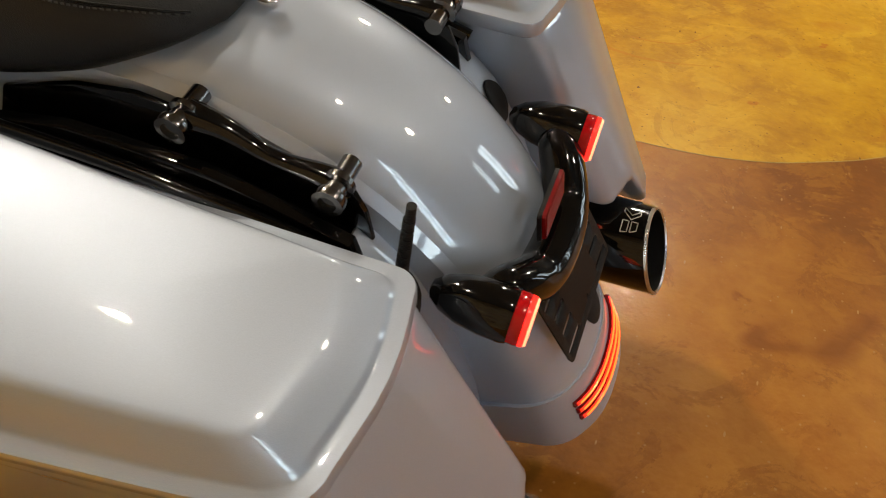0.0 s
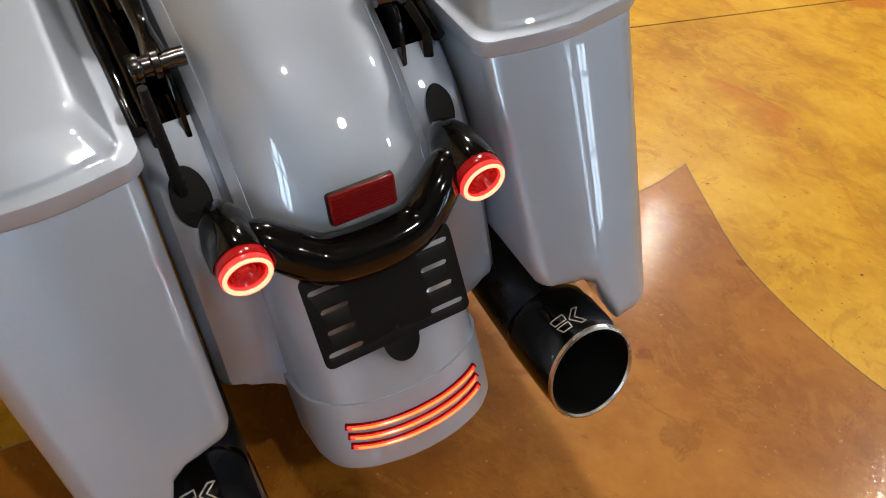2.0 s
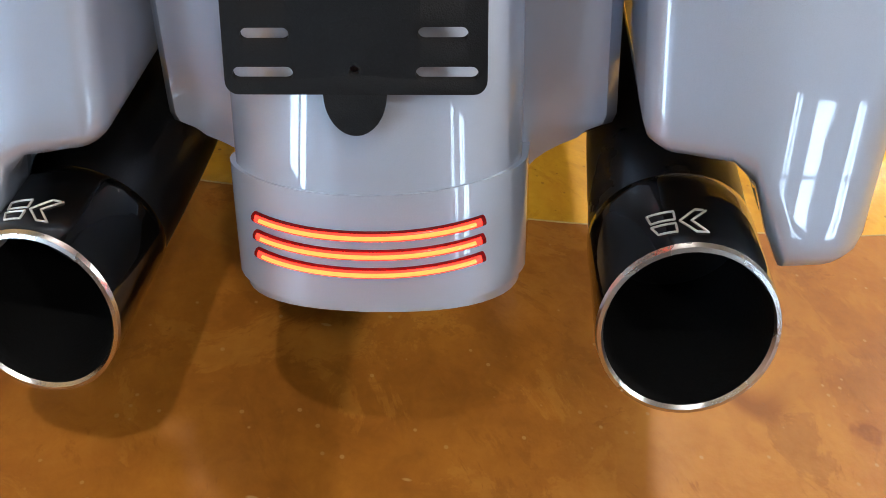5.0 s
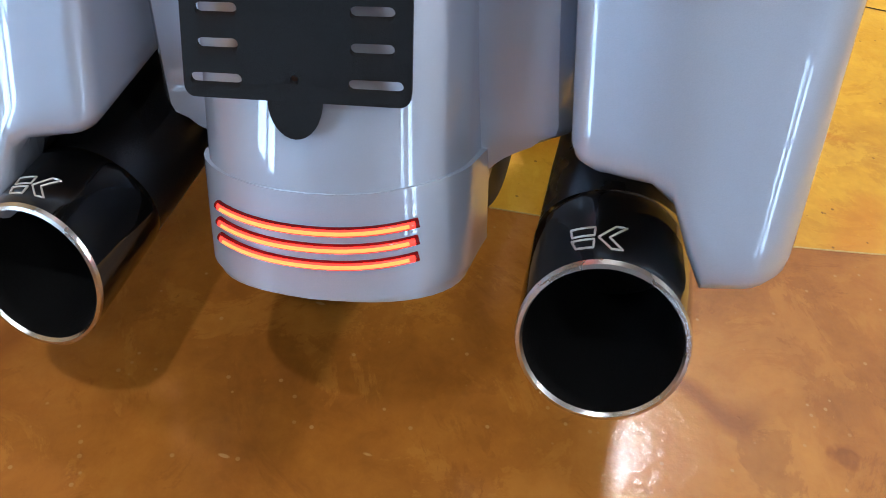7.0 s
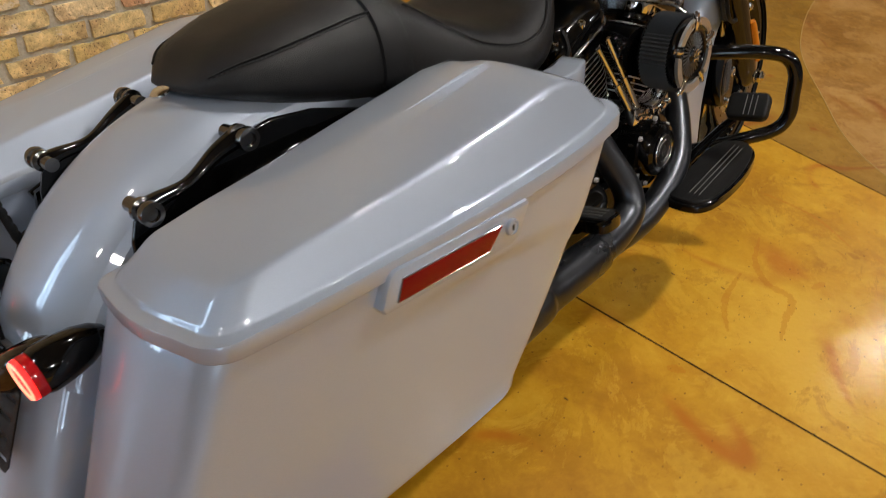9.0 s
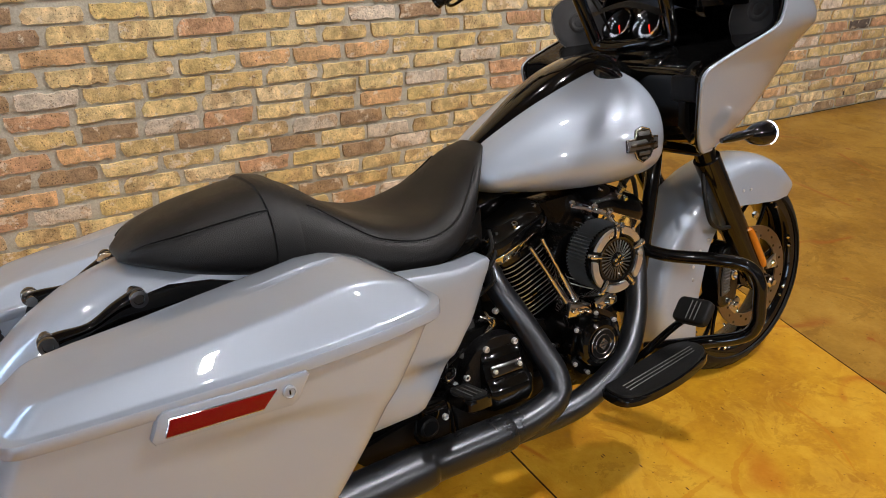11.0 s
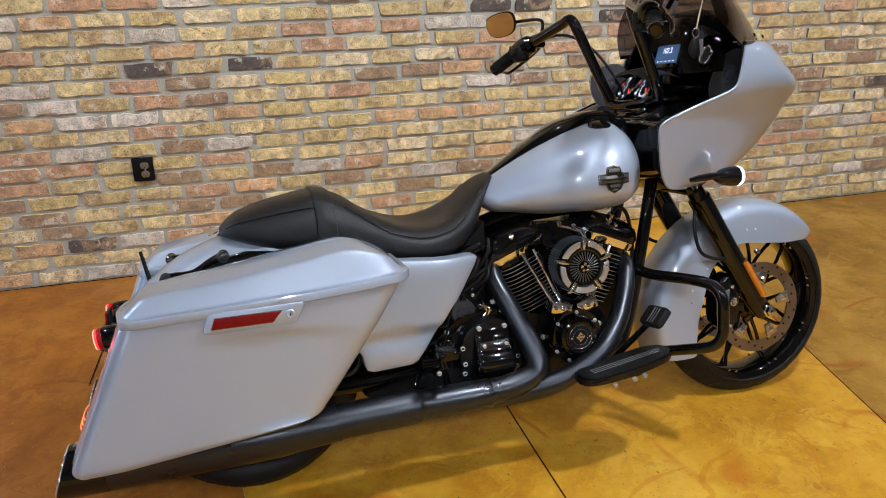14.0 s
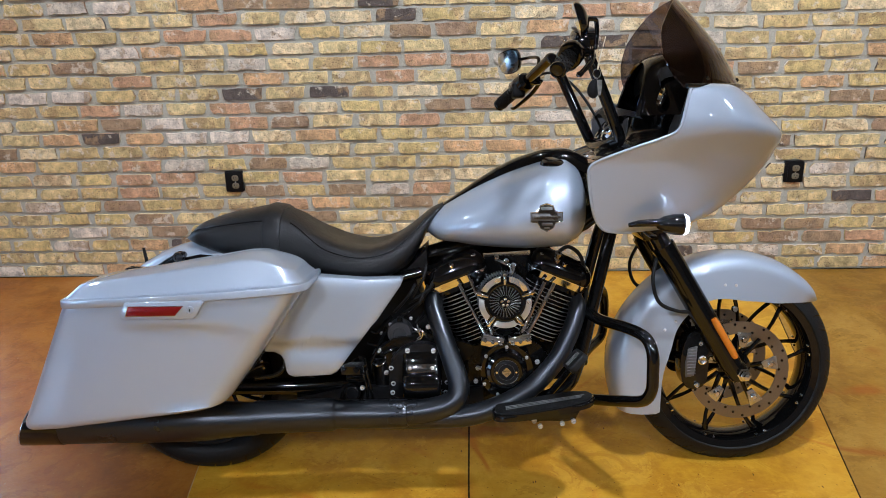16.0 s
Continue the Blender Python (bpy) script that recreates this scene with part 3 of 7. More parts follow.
# recessed downlights
light = tagged(new("ceiling_light"), "round recessed downlight glowing warm white in the ceiling", "ceiling light", group="ceiling lights")
part("trim_ring", spin([(0.075, 0.0), (0.11, 0.0), (0.112, 0.008), (0.105, 0.014), (0.08, 0.012), (0.075, 0.0)], (0, 0, 0), (0, 0, -1), 32, cap=False), TRIM, light)
part("lamp_face", spin([(0.074, 0.002), (0.05, 0.005), (0.001, 0.006)], (0, 0, 0), (0, 0, -1), 32, cap=False), LAMP_GLOW, light)
light.matrix_world = pose(*DOWNLIGHTS[0][:2], CEILING - 0.001)
for x, y, e in DOWNLIGHTS[1:]:
    copy_thing(light, pose(x, y, CEILING - 0.001))


# ---- the motorcycle (its own frame: x ahead, y to its left, z up; rear wheel at x = 0) ----
bike = tagged(new("motorcycle"), "silver touring motorcycle with black trim leaning on its side stand", "motorcycle")
bike.matrix_world = pose(1.65, 0.556, -0.004, -10.94, 0, 1.75) @ pose(-1.65, 0, 0)
bike.empty_display_size = 0.1
SIDES = (("right", -1), ("left", 1))


def bolt_mesh(r, h, mat):
    return finish(spin([(r, 0), (r, h * 0.75), (r * 0.85, h), (r * 0.55, h), (r * 0.5, h * 0.55), (0.0005, h * 0.55)], (0, 0, 0), (0, 0, 1), 12), "bolt", mat)


BOLT = bolt_mesh(0.0052, 0.006, ZINC)
BIG_BOLT = bolt_mesh(0.0072, 0.008, ZINC)
BLACK_BOLT = bolt_mesh(0.007, 0.006, GLOSS)


def bolts(places, parent, d=(0, -1, 0), mesh=None, name="bolt"):
    s, u, w = axes_for(d)
    for p in places:
        m = Matrix.Translation(p) @ Matrix((s, u, w)).transposed().to_4x4()
        piece(name, mesh or BOLT, m, parent)


# wheels
def tyre_profile(r, w, rim):
    pts = []
    for a in np.linspace(-1, 1, 25):
        y = a * w / 2
        pts.append((r - 0.030 * abs(a) ** 2.4 - 0.012 * a * a, y * (1 - 0.02 * a * a)))
    side = [(rim + 0.6 * (r - rim - 0.045), w / 2 * 1.03), (rim + 0.25 * (r - rim), w / 2 * 0.98), (rim, w / 2 * 0.8)]
    return [(q, -y) for q, y in side[::-1]] + pts + side


def steered(bm):
    bmesh.ops.transform(bm, matrix=STEER, verts=bm.verts)
    return bm


def bar_turned(bm):
    bmesh.ops.transform(bm, matrix=BAR_TURN, verts=bm.verts)
    return bm


RAKE = 28.0
AXIS = Vector((-math.sin(radians(RAKE)), 0, math.cos(radians(RAKE))))
STEER = Matrix.Translation((1.42, 0, 0.72)) @ Matrix.Rotation(radians(0.6), 4, AXIS) @ Matrix.Translation((-1.42, 0, -0.72))
BAR_TURN = Matrix.Translation((1.42, 0, 0.72)) @ Matrix.Rotation(radians(7.0), 4, AXIS) @ Matrix.Translation((-1.42, 0, -0.72))
UNTURN = BAR_TURN.inverted()
MIRROR_TURN = -104.0


def wheel(cx, cz, r, w, rim, turn, name, label, spokes):
    fix = steered if turn else (lambda b: b)
    tyre = part(name, fix(spin(tyre_profile(r, w, rim), (cx, 0, cz), (0, 1, 0), 96, cap=False)), RUBBER, bike, label)
    groove = bmesh.new()
    for k in range(36):
        a0 = 2 * math.pi * k / 36
        for s in (-1, 1):
            line = []
            for q in np.linspace(0, 1, 5):
                y = s * (0.10 + 0.34 * q) * w
                rr = r - 0.030 * abs(2 * y / w) ** 2.4 - 0.012 * (2 * y / w) ** 2 - 0.0020
                a = a0 + s * 0.05 + q * 0.11
                line.append((cx + rr * math.cos(a), y, cz + rr * math.sin(a)))
            tube(line, [0.0016, 0.003, 0.003, 0.0025, 0.001], 5, groove, smooth=2)
    part("tread_groove", fix(groove), GLOSS, tyre, "dark tread grooves")["kind"] = "stuff"
    rimp = [(rim + 0.004, -w * 0.40), (rim + 0.010, -w * 0.42), (rim + 0.008, -w * 0.45), (rim - 0.012, -w * 0.43), (rim - 0.024, -w * 0.30), (rim - 0.030, 0), (rim - 0.024, w * 0.30), (rim - 0.012, w * 0.43), (rim + 0.008, w * 0.45), (rim + 0.010, w * 0.42), (rim + 0.004, w * 0.40)]
    part("rim", fix(spin(rimp, (cx, 0, cz), (0, 1, 0), 80, cap=False)), GLOSS, tyre, "gloss black wheel rim")
    part("hub", fix(spin([(0.0, -0.075), (0.03, -0.075), (0.034, -0.06), (0.05, -0.05), (0.045, 0), (0.05, 0.05), (0.034, 0.06), (0.03, 0.075), (0.0, 0.075)], (cx, 0, cz), (0, 1, 0), 36, cap=False)), GLOSS, tyre)
    for k in range(spokes):
        a = 2 * math.pi * (k + 0.3) / spokes
        for e in (-1, 1):
            b, h = a + e * 0.035, a + e * 0.42
            pts = [(cx + 0.046 * math.cos(h), 0.016 * e, cz + 0.046 * math.sin(h)), (cx + 0.62 * rim * math.cos(a + e * 0.15), 0.020 * e, cz + 0.62 * rim * math.sin(a + e * 0.15)),
                   (cx + (rim - 0.020) * math.cos(b), 0.022 * e, cz + (rim - 0.020) * math.sin(b))]
            part("spoke", fix(tube(pts, [0.0085, 0.0058, 0.0072], 8, smooth=4)), GLOSS, tyre)
            for side in (-1, 1):
                q = a + e * 0.06
                nut = spin([(0.0048, 0), (0.0046, 0.006), (0.0025, 0.008), (0.0005, 0.008)], (cx + (rim - 0.016) * math.cos(q), side * w * 0.40, cz + (rim - 0.016) * math.sin(q)), (-math.cos(q), side * 0.6, -math.sin(q)), 8)
                part("rim_bolt", fix(nut), CHROME, tyre, "chrome rim bolt")
    return tyre


FX, FZ, RX, RZ = 1.637, 0.304, 0.0, 0.307
front_wheel = wheel(FX, FZ, 0.312, 0.13, 0.250, True, "front_wheel", "black cast front wheel with a road tyre", 9)
wheel(RX, RZ, 0.312, 0.18, 0.205, False, "rear_wheel", "black cast rear wheel with a wide road tyre", 9)

# front brake
for s in (-1, 1):
    y = s * 0.088
    disc = part("brake_disc", steered(spin([(0.114, -0.0025), (0.151, -0.0025), (0.151, 0.0025), (0.114, 0.0025), (0.114, -0.0025)], (FX, y, FZ), (0, 1, 0), 64, cap=False)), ROTOR, front_wheel, "drilled steel brake disc")
    holes = bmesh.new()
    for k in range(30):
        a = 2 * math.pi * k / 30
        rr = (0.121, 0.132, 0.143)[k % 3]
        spin([(0.0042, -0.0032), (0.0042, 0.0032)], (FX + rr * math.cos(a), y, FZ + rr * math.sin(a)), (0, 1, 0), 8, holes)
    part("drill_hole", steered(holes), GLOSS, disc, "dark drilled holes")["kind"] = "stuff"
    for k in range(5):
        a = 2 * math.pi * (k + 0.15) / 5
        c, q = math.cos(a), math.sin(a)
        tab = slab([(-0.013, 0.086), (-0.009, 0.072), (0.009, 0.072), (0.013, 0.086), (0.022, 0.118), (-0.022, 0.118)], 0.007, lambda u, v, w, c=c, q=q: Vector((FX + v * c - u * q, y - s * 0.0035 + s * w, FZ + v * q + u * c)), 0.0015)
        part("carrier", steered(tab), STEEL, disc, "silver disc carrier lug")
        b2 = spin([(0.009, 0), (0.009, 0.006), (0.006, 0.009), (0.002, 0.009)], (FX + 0.096 * c, y + s * 0.004, FZ + 0.096 * q), (0, s, 0), 12)
        part("carrier_bolt", steered(b2), CHROME, disc)

# rear fender
prof = cat([(0.27, 0.728), (0.16, 0.742), (0.02, 0.738), (-0.11, 0.702), (-0.215, 0.640), (-0.295, 0.555), (-0.350, 0.46), (-0.395, 0.37), (-0.433, 0.285), (-0.452, 0.230)], 6)


def fender_rings(line, hw, depth, lift=0.0, n=2.4, side=0.10):
    rings = []
    for i, p in enumerate(line):
        d = np.array(line[min(i + 1, len(line) - 1)]) - np.array(line[max(i - 1, 0)])
        d = d / np.linalg.norm(d)
        nx, nz = d[1], -d[0]
        if nx * p[0] + nz * (p[1] - 0.31) < 0:
            nx, nz = -nx, -nz
        w = hw(i / (len(line) - 1)) if callable(hw) else hw
        ring = []
        for a in np.linspace(-math.pi / 2, math.pi / 2, 25):
            y = w * math.copysign(abs(math.sin(a)) ** (2 / n), math.sin(a))
            h = depth * (abs(math.cos(a)) ** (2 / n)) - depth
            ring.append((p[0] + nx * (h + lift), y, p[1] + nz * (h + lift)))
        s0 = side(i / (len(line) - 1)) if callable(side) else side
        for k in (0.5, 1.0):
            ring.insert(0, (p[0] + nx * (-depth - s0 * k + lift), -w * (1 + 0.02 * k), p[1] + nz * (-depth - s0 * k + lift)))
            ring.append((p[0] + nx * (-depth - s0 * k + lift), w * (1 + 0.02 * k), p[1] + nz * (-depth - s0 * k + lift)))
        rings.append(ring)
    return rings


def shell(rings, thick=0.004):
    bm = loft(rings, cap=False, closed=False)
    bmesh.ops.recalc_face_normals(bm, faces=bm.faces)
    bmesh.ops.solidify(bm, geom=bm.faces[:], thickness=thick)
    return bm


fender = part("rear_fender", shell(fender_rings(prof, 0.113, 0.078, side=curve((0, 0.06), (0.2, 0.13), (0.45, 0.13), (0.7, 0.08), (1, 0.05)))), PAINT, bike, "smooth silver painted rear fender")
side_rings = fender_rings(prof, 0.113, 0.078, side=curve((0, 0.06), (0.2, 0.13), (0.45, 0.13), (0.7, 0.08), (1, 0.05)))
for name, s in SIDES:
    flank = []
    for ring in side_rings[3:36]:
        edge_pts = ring[-7:] if s > 0 else ring[:7][::-1]
        flank.append([(x, y + s * (0.0002 + 0.0060 * sstep(0, 1.2, k)), z + 0.0026 * (k < 2)) for k, (x, y, z) in enumerate(edge_pts)])
    part("fender_flank", shell(flank, 0.003), PAINT, fender, "raised silver side panel of the fender", 30)
# lower band of the fender with three light strips
bandline = cat([(-0.4185, 0.316), (-0.436, 0.276), (-0.4535, 0.233)], 7)
tip_rings = [[(x + 0.42 * 0.016 * (y / 0.121) ** 2, y, z + 0.9 * 0.016 * (y / 0.121) ** 2) for x, y, z in ring] for ring in fender_rings(bandline, 0.118, 0.081, 0.003, side=0.05)]
band = part("fender_tip", shell(tip_rings, 0.006), PAINT, fender, "silver fender tip with inset light strips")


def band_point(z, y, lift=0.0):
    """A point on the band's face at height z of the centre line and sideways y."""
    zs = [p[1] for p in bandline][::-1]
    x = float(np.interp(z, zs, [p[0] for p in bandline][::-1]))
    w = abs(y) / 0.121
    h = 0.081 * ((1 - min(w, 0.999) ** 2.4) ** (1 / 2.4)) - 0.081 + 0.003 + lift
    n = np.array((-0.94, 0.34)) / 1.0
    e = 0.016 * w * w
    return (x + n[0] * h + 0.42 * e, y, z + n[1] * h + 0.9 * e)


for k, z in enumerate((0.2885, 0.2755, 0.2625)):
    line = [band_point(z, y, 0.0015) for y in np.linspace(-0.083, 0.083, 25)]
    slot = part("light_strip", tube([band_point(z, y, 0.0005) for y in np.linspace(-0.0855, 0.0855, 25)], 0.0042, 10, smooth=1), RED_LENS, band, "red lens of the light strip")
    part("lens", tube(line, 0.0036, 10, smooth=1, flat=1.0), LED_RED, slot, "glowing red light strip")
    part("light_core", tube([band_point(z, y, 0.0050) for y in np.linspace(-0.080, 0.080, 25)], 0.0016, 8, smooth=1), LED_CORE, slot, "orange core of the light strip")

# filler panels between fender and saddlebags, with oval caps
for name, s in SIDES:
    path = cat([(-0.175, 0.592), (-0.198, 0.568), (-0.226, 0.53), (-0.264, 0.44), (-0.290, 0.34), (-0.298, 0.292)], 5)
    rings = []
    for i, (x, z) in enumerate(path):
        t = i / (len(path) - 1)
        out = 0.182 + 0.012 * t - 0.016 * max(0, (t - 0.93) / 0.07) ** 2
        rings.append([(x, s * 0.090, z), (x - 0.004, s * 0.118, z + 0.002), (x - 0.006, s * 0.15, z + 0.003), (x - 0.003, s * (out - 0.012), z + 0.001), (x + 0.006, s * (out - 0.003), z - 0.003), (x + 0.02, s * out, z - 0.01), (x + 0.06, s * out, z - 0.03)])
    x, z = path[-1]
    for q in np.linspace(0.12, 1.0, 8):
        zz, xx, out = z - 0.052 * q, x - 0.006 * q, 0.118 + 0.060 * (1 - q) ** 2.4
        rings.append([(xx, s * 0.090, zz), (xx - 0.003, s * 0.104, zz), (xx - 0.004, s * 0.112, zz), (xx - 0.003, s * (out - 0.004), zz), (xx + 0.002, s * (out - 0.001), zz), (xx + 0.016, s * out, zz), (xx + 0.05, s * out, zz)])
    filler = part("filler_panel", shell(rings, 0.005), PAINT, bike, "silver filler panel between fender and saddlebag")
    cap = slab([(0.0165 * math.cos(a), 0.030 * math.sin(a)) for a in np.linspace(0, 2 * math.pi, 28, endpoint=False)], 0.004,
               lambda u, v, w, s=s: Vector((-0.2325 + v * 0.46 - w * 0.89 + 3.0 * v * v, s * 0.148 + u * (1.0 if s < 0 else 1.25), 0.5325 + v * 0.89 * (1.0 if s < 0 else 1.2) + w * 0.46)), 0.002)
    part("oval_cap", cap, RUBBER, filler, "black rubber oval cap")
antenna = part("antenna", tube([(-0.221, 0.153, 0.520), (-0.232, 0.155, 0.558), (-0.240, 0.156, 0.60), (-0.254, 0.158, 0.686)], [0.0085, 0.0065, 0.0058, 0.0046], 12), RUBBER, bike, "short black rubber antenna")
rib = bmesh.new()
for k in range(9):
    t = k / 9
    tube([(-0.2315 - 0.020 * t, 0.155 + 0.003 * t, 0.556 + 0.118 * t), (-0.2330 - 0.020 * t, 0.1553 + 0.003 * t, 0.563 + 0.118 * t)], 0.0072 - 0.0016 * t, 10, rib, smooth=1)
part("antenna_rib", rib, RUBBER, antenna)
part("antenna_base", spin([(0.017, 0), (0.017, 0.006), (0.011, 0.012), (0.009, 0.02)], (-0.222, 0.151, 0.514), (-0.7, 0, 0.75), 18), RUBBER, antenna)

# tail light bar with two round turn signals, reflector and plate bracket
arms = [(0.304, 0.136, 0.523, 0.011), (0.307, 0.125, 0.524, 0.014), (0.313, 0.117, 0.526, 0.0205), (0.322, 0.104, 0.524, 0.0240), (0.335, 0.082, 0.511, 0.0260), (0.345, 0.056, 0.494, 0.0275), (0.349, 0.030, 0.4885, 0.0290)]
line = [(-x, y, z, r) for x, y, z, r in arms] + [(-0.350, 0, 0.487, 0.0295)] + [(-x, -y, z, r) for x, y, z, r in arms[::-1]]
bar = part("tail_light_bar", tube([p[:3] for p in line], [p[3] for p in line], 22), GLOSS, bike, "gloss black curved tail light bar")
for name, s in SIDES:
    c = Vector((-0.353, s * 0.132, 0.5235))
    d = (-1, s * 0.0, -0.10)
    sig = part("turn_signal", spin([(0.001, -0.100), (0.010, -0.097), (0.019, -0.085), (0.026, -0.065), (0.0295, -0.040), (0.030, -0.018), (0.0285, -0.012), (0.026, -0.012), (0.026, -0.016)], c, d, 40), GLOSS, bar, "gloss black bullet turn signal")
    part("lens", spin([(0.0255, -0.016), (0.0272, -0.013), (0.0275, -0.004), (0.0262, 0.002), (0.024, 0.004), (0.020, 0.0), (0.0186, 0.0016), (0.0166, -0.0012), (0.0148, 0.0006), (0.0125, -0.003), (0.0105, -0.001), (0.0075, -0.004), (0.005, -0.002), (0.001, -0.003)], c, d, 40), LIT_LENS, sig, "red ribbed lens")
    part("halo_ring", spin([(0.0200, 0.0035), (0.0215, 0.0058), (0.0240, 0.0062), (0.0264, 0.0040), (0.0268, 0.0), (0.0200, 0.0010), (0.0200, 0.0035)], c, d, 48, cap=False), HALO, sig, "glowing red ring light")
    part("ring_core", spin([(0.0206, 0.0050), (0.0216, 0.0074), (0.0240, 0.0078), (0.0256, 0.0056), (0.0206, 0.0046)], c, d, 48, cap=False), HALO_CORE, sig, "bright orange core of the ring light")
back = slab(rounded(0.0745, 0.0405, 0.004), 0.005, lambda u, v, w: Vector((-0.3352 - 0.98 * w + 0.08 * v, u, 0.5455 + 0.98 * v + 0.08 * w)), 0.002)
refl = part("reflector", back, PLASTIC, bar, "black backing of the reflector")
part("lens", slab(rounded(0.0715, 0.037, 0.003), 0.004, lambda u, v, w: Vector((-0.3400 - 0.98 * w + 0.08 * v, u, 0.5480 + 0.98 * v + 0.08 * w)), 0.001), RED_LENS, refl, "red rectangular reflector")
for k in range(9):
    v0 = -0.0144 + 0.0036 * k
    part("lens_rib", tube([(-0.3442 + 0.08 * v0, y, 0.5483 + 0.98 * v0) for y in (-0.0335, 0.0335)], 0.0012, 6, smooth=1), RED_LENS, refl)


def plate_mesh():
    """A flat bracket with four long slots on either side, a hole and a round tab."""
    w, h, t = 0.176, 0.1055, 0.0035
    slots = []
    for s in (-1, 1):
        for v, half in ((0.0352, 0.0207), (0.0105, 0.0165), (-0.0143, 0.0165), (-0.0393, 0.0207)):
            slots.append((s * (0.0615 - (0.0207 - half) * 0.6), v, half, 0.0046))
    out = bmesh.new()
    loops = [rounded(w, h, 0.009)] + [rounded(2 * a, 2 * b, b * 0.98, 4, x, y) for x, y, a, b in slots] + [[(0.0035 * math.cos(a), -0.0375 + 0.0035 * math.sin(a)) for a in np.linspace(0, 2 * math.pi, 12, endpoint=False)]]
    edges = []
    for lp in loops:
        vs = [out.verts.new((u, v, 0)) for u, v in lp]
        edges += [out.edges.new((vs[k], vs[(k + 1) % len(vs)])) for k in range(len(vs))]
    bmesh.ops.triangle_fill(out, use_beauty=True, edges=edges)
    faces = out.faces[:]
    more = bmesh.ops.extrude_face_region(out, geom=faces)
    bmesh.ops.translate(out, vec=(0, 0, t), verts=[v for v in more["geom"] if isinstance(v, bmesh.types.BMVert)])
    for v in out.verts:
        u, q, z = v.co
        v.co = Vector((-0.3765 - 0.89 * z + 0.457 * q, u, 0.4373 + q * 0.889 - 0.457 * z))
    return out


plate = part("plate_bracket", plate_mesh(), PLASTIC, bar, "flat black slotted plate bracket without a plate")
tab = [(0.0215 * math.cos(a), 0.0215 * math.sin(a) * 1.3) for a in np.linspace(-math.pi, 0, 17)]
part("tab", slab(tab, 0.003, lambda u, v, w: Vector((-0.4005 - 0.89 * w + 0.457 * v, u, 0.3905 + 0.889 * v - 0.457 * w)), 0.0), PLASTIC, plate)
part("stem", tube([(-0.335, 0, 0.49), (-0.364, 0, 0.462)], 0.02, 12), GLOSS, plate)

# black strut plates on the fender's flanks, below the docking arms
for name, s in SIDES:
    edge_line = [(-0.196, 0.565), (-0.192, 0.618), (-0.182, 0.644), (-0.168, 0.653), (-0.105, 0.657), (-0.06, 0.678), (-0.028, 0.692), (0.03, 0.702), (0.10, 0.694), (0.20, 0.664), (0.24, 0.600), (0.05, 0.555)]
    part("strut_plate", slab(edge_line if s < 0 else edge_line[::-1], 0.006, lambda u, v, w, s=s: Vector((u, s * (0.1228 + w), v)), 0.002), GLOSS, bike, f"gloss black {name} fender strut plate")
# docking arms with knobs on both sides of the fender
for name, s in SIDES:
    arm = part("docking_arm", tube([(-0.172, s * 0.132, 0.656), (-0.150, s * 0.130, 0.660), (-0.105, s * 0.128, 0.664), (-0.06, s * 0.128, 0.686), (-0.028, s * 0.132, 0.698)], [0.0165, 0.0125, 0.0095, 0.0125, 0.0165], 16, flat=0.8), GLOSS, bike, "gloss black docking arm")
    for x, z in ((-0.172, 0.657), (-0.026, 0.699)):
        part("docking_post", spin([(0.010, -0.02), (0.010, 0.004), (0.0155, 0.006), (0.0155, 0.012), (0.011, 0.014), (0.011, 0.022), (0.015, 0.024), (0.016, 0.028), (0.015, 0.034), (0.009, 0.0345), (0.008, 0.031), (0.001, 0.031)], (x, s * 0.124, z), (0, s, 0), 24), BLACK_CHROME, arm, "dark nickel docking post")


# saddlebags
YO = curve((-0.43, -0.370), (-0.30, -0.394), (-0.10, -0.424), (0.10, -0.446), (0.30, -0.447), (0.42, -0.427))


def bag_ring(k, grow=0.0, n_side=10):
    """Plan outline of the saddlebag at level k (0 at the seam, 1 at the bottom) as (x, y, level)."""
    xr = -0.262 - 0.164 * k
    xf = 0.392 - 0.285 * k ** 1.05
    yi = -0.188 - 0.012 * k
    pts = []
    # from inner rear, along the rear, outside, front, inside
    yo = lambda x: YO(x) + 0.010 * k
    def arc(cx, cy, rad, a0, a1, n=7):
        for j in range(n + 1):
            a = radians(a0 + (a1 - a0) * j / n)
            pts.append((cx + rad * math.cos(a), cy + rad * math.sin(a)))
    arc(xr + 0.022, yi - 0.022, 0.022, 90, 180)
    yr = yo(xr)
    for j in range(1, 6):
        y0, y1 = yi - 0.022, yr + 0.045
        u = j / 6
        pts.append((xr - 0.010 * math.sin(math.pi * u), y0 + (y1 - y0) * u))
    arc(xr + 0.042, yr + 0.042 - 0.004, 0.042, 180, 266)
    for j in range(1, 14):
        x = xr + 0.05 + (xf - 0.055 - xr - 0.05) * j / 14
        pts.append((x, yo(x)))
    yf = yo(xf - 0.055)
    arc(xf - 0.055, yf + 0.055, 0.055, 270, 360)
    for j in range(1, 5):
        pts.append((xf, yf + 0.055 + (yi - 0.03 - yf - 0.055) * j / 5))
    arc(xf - 0.03, yi - 0.03, 0.03, 0, 90)
    for j in range(1, 10):
        pts.append((xf - 0.03 + (xr + 0.022 - xf + 0.03) * j / 10, yi))
    if grow:
        cx, cy = (xr + xf) / 2, (yi + yr) / 2 - 0.02
        hx, hy = (xf - xr) / 2, abs(yi - yr) / 2 + 0.02
        pts = [(cx + (x - cx) * (1 + grow / hx), cy + (y - cy) * (1 + grow / hy)) for x, y in pts]
    return pts


def seam_z(x):
    return 0.622 + 0.058 * (x + 0.25)


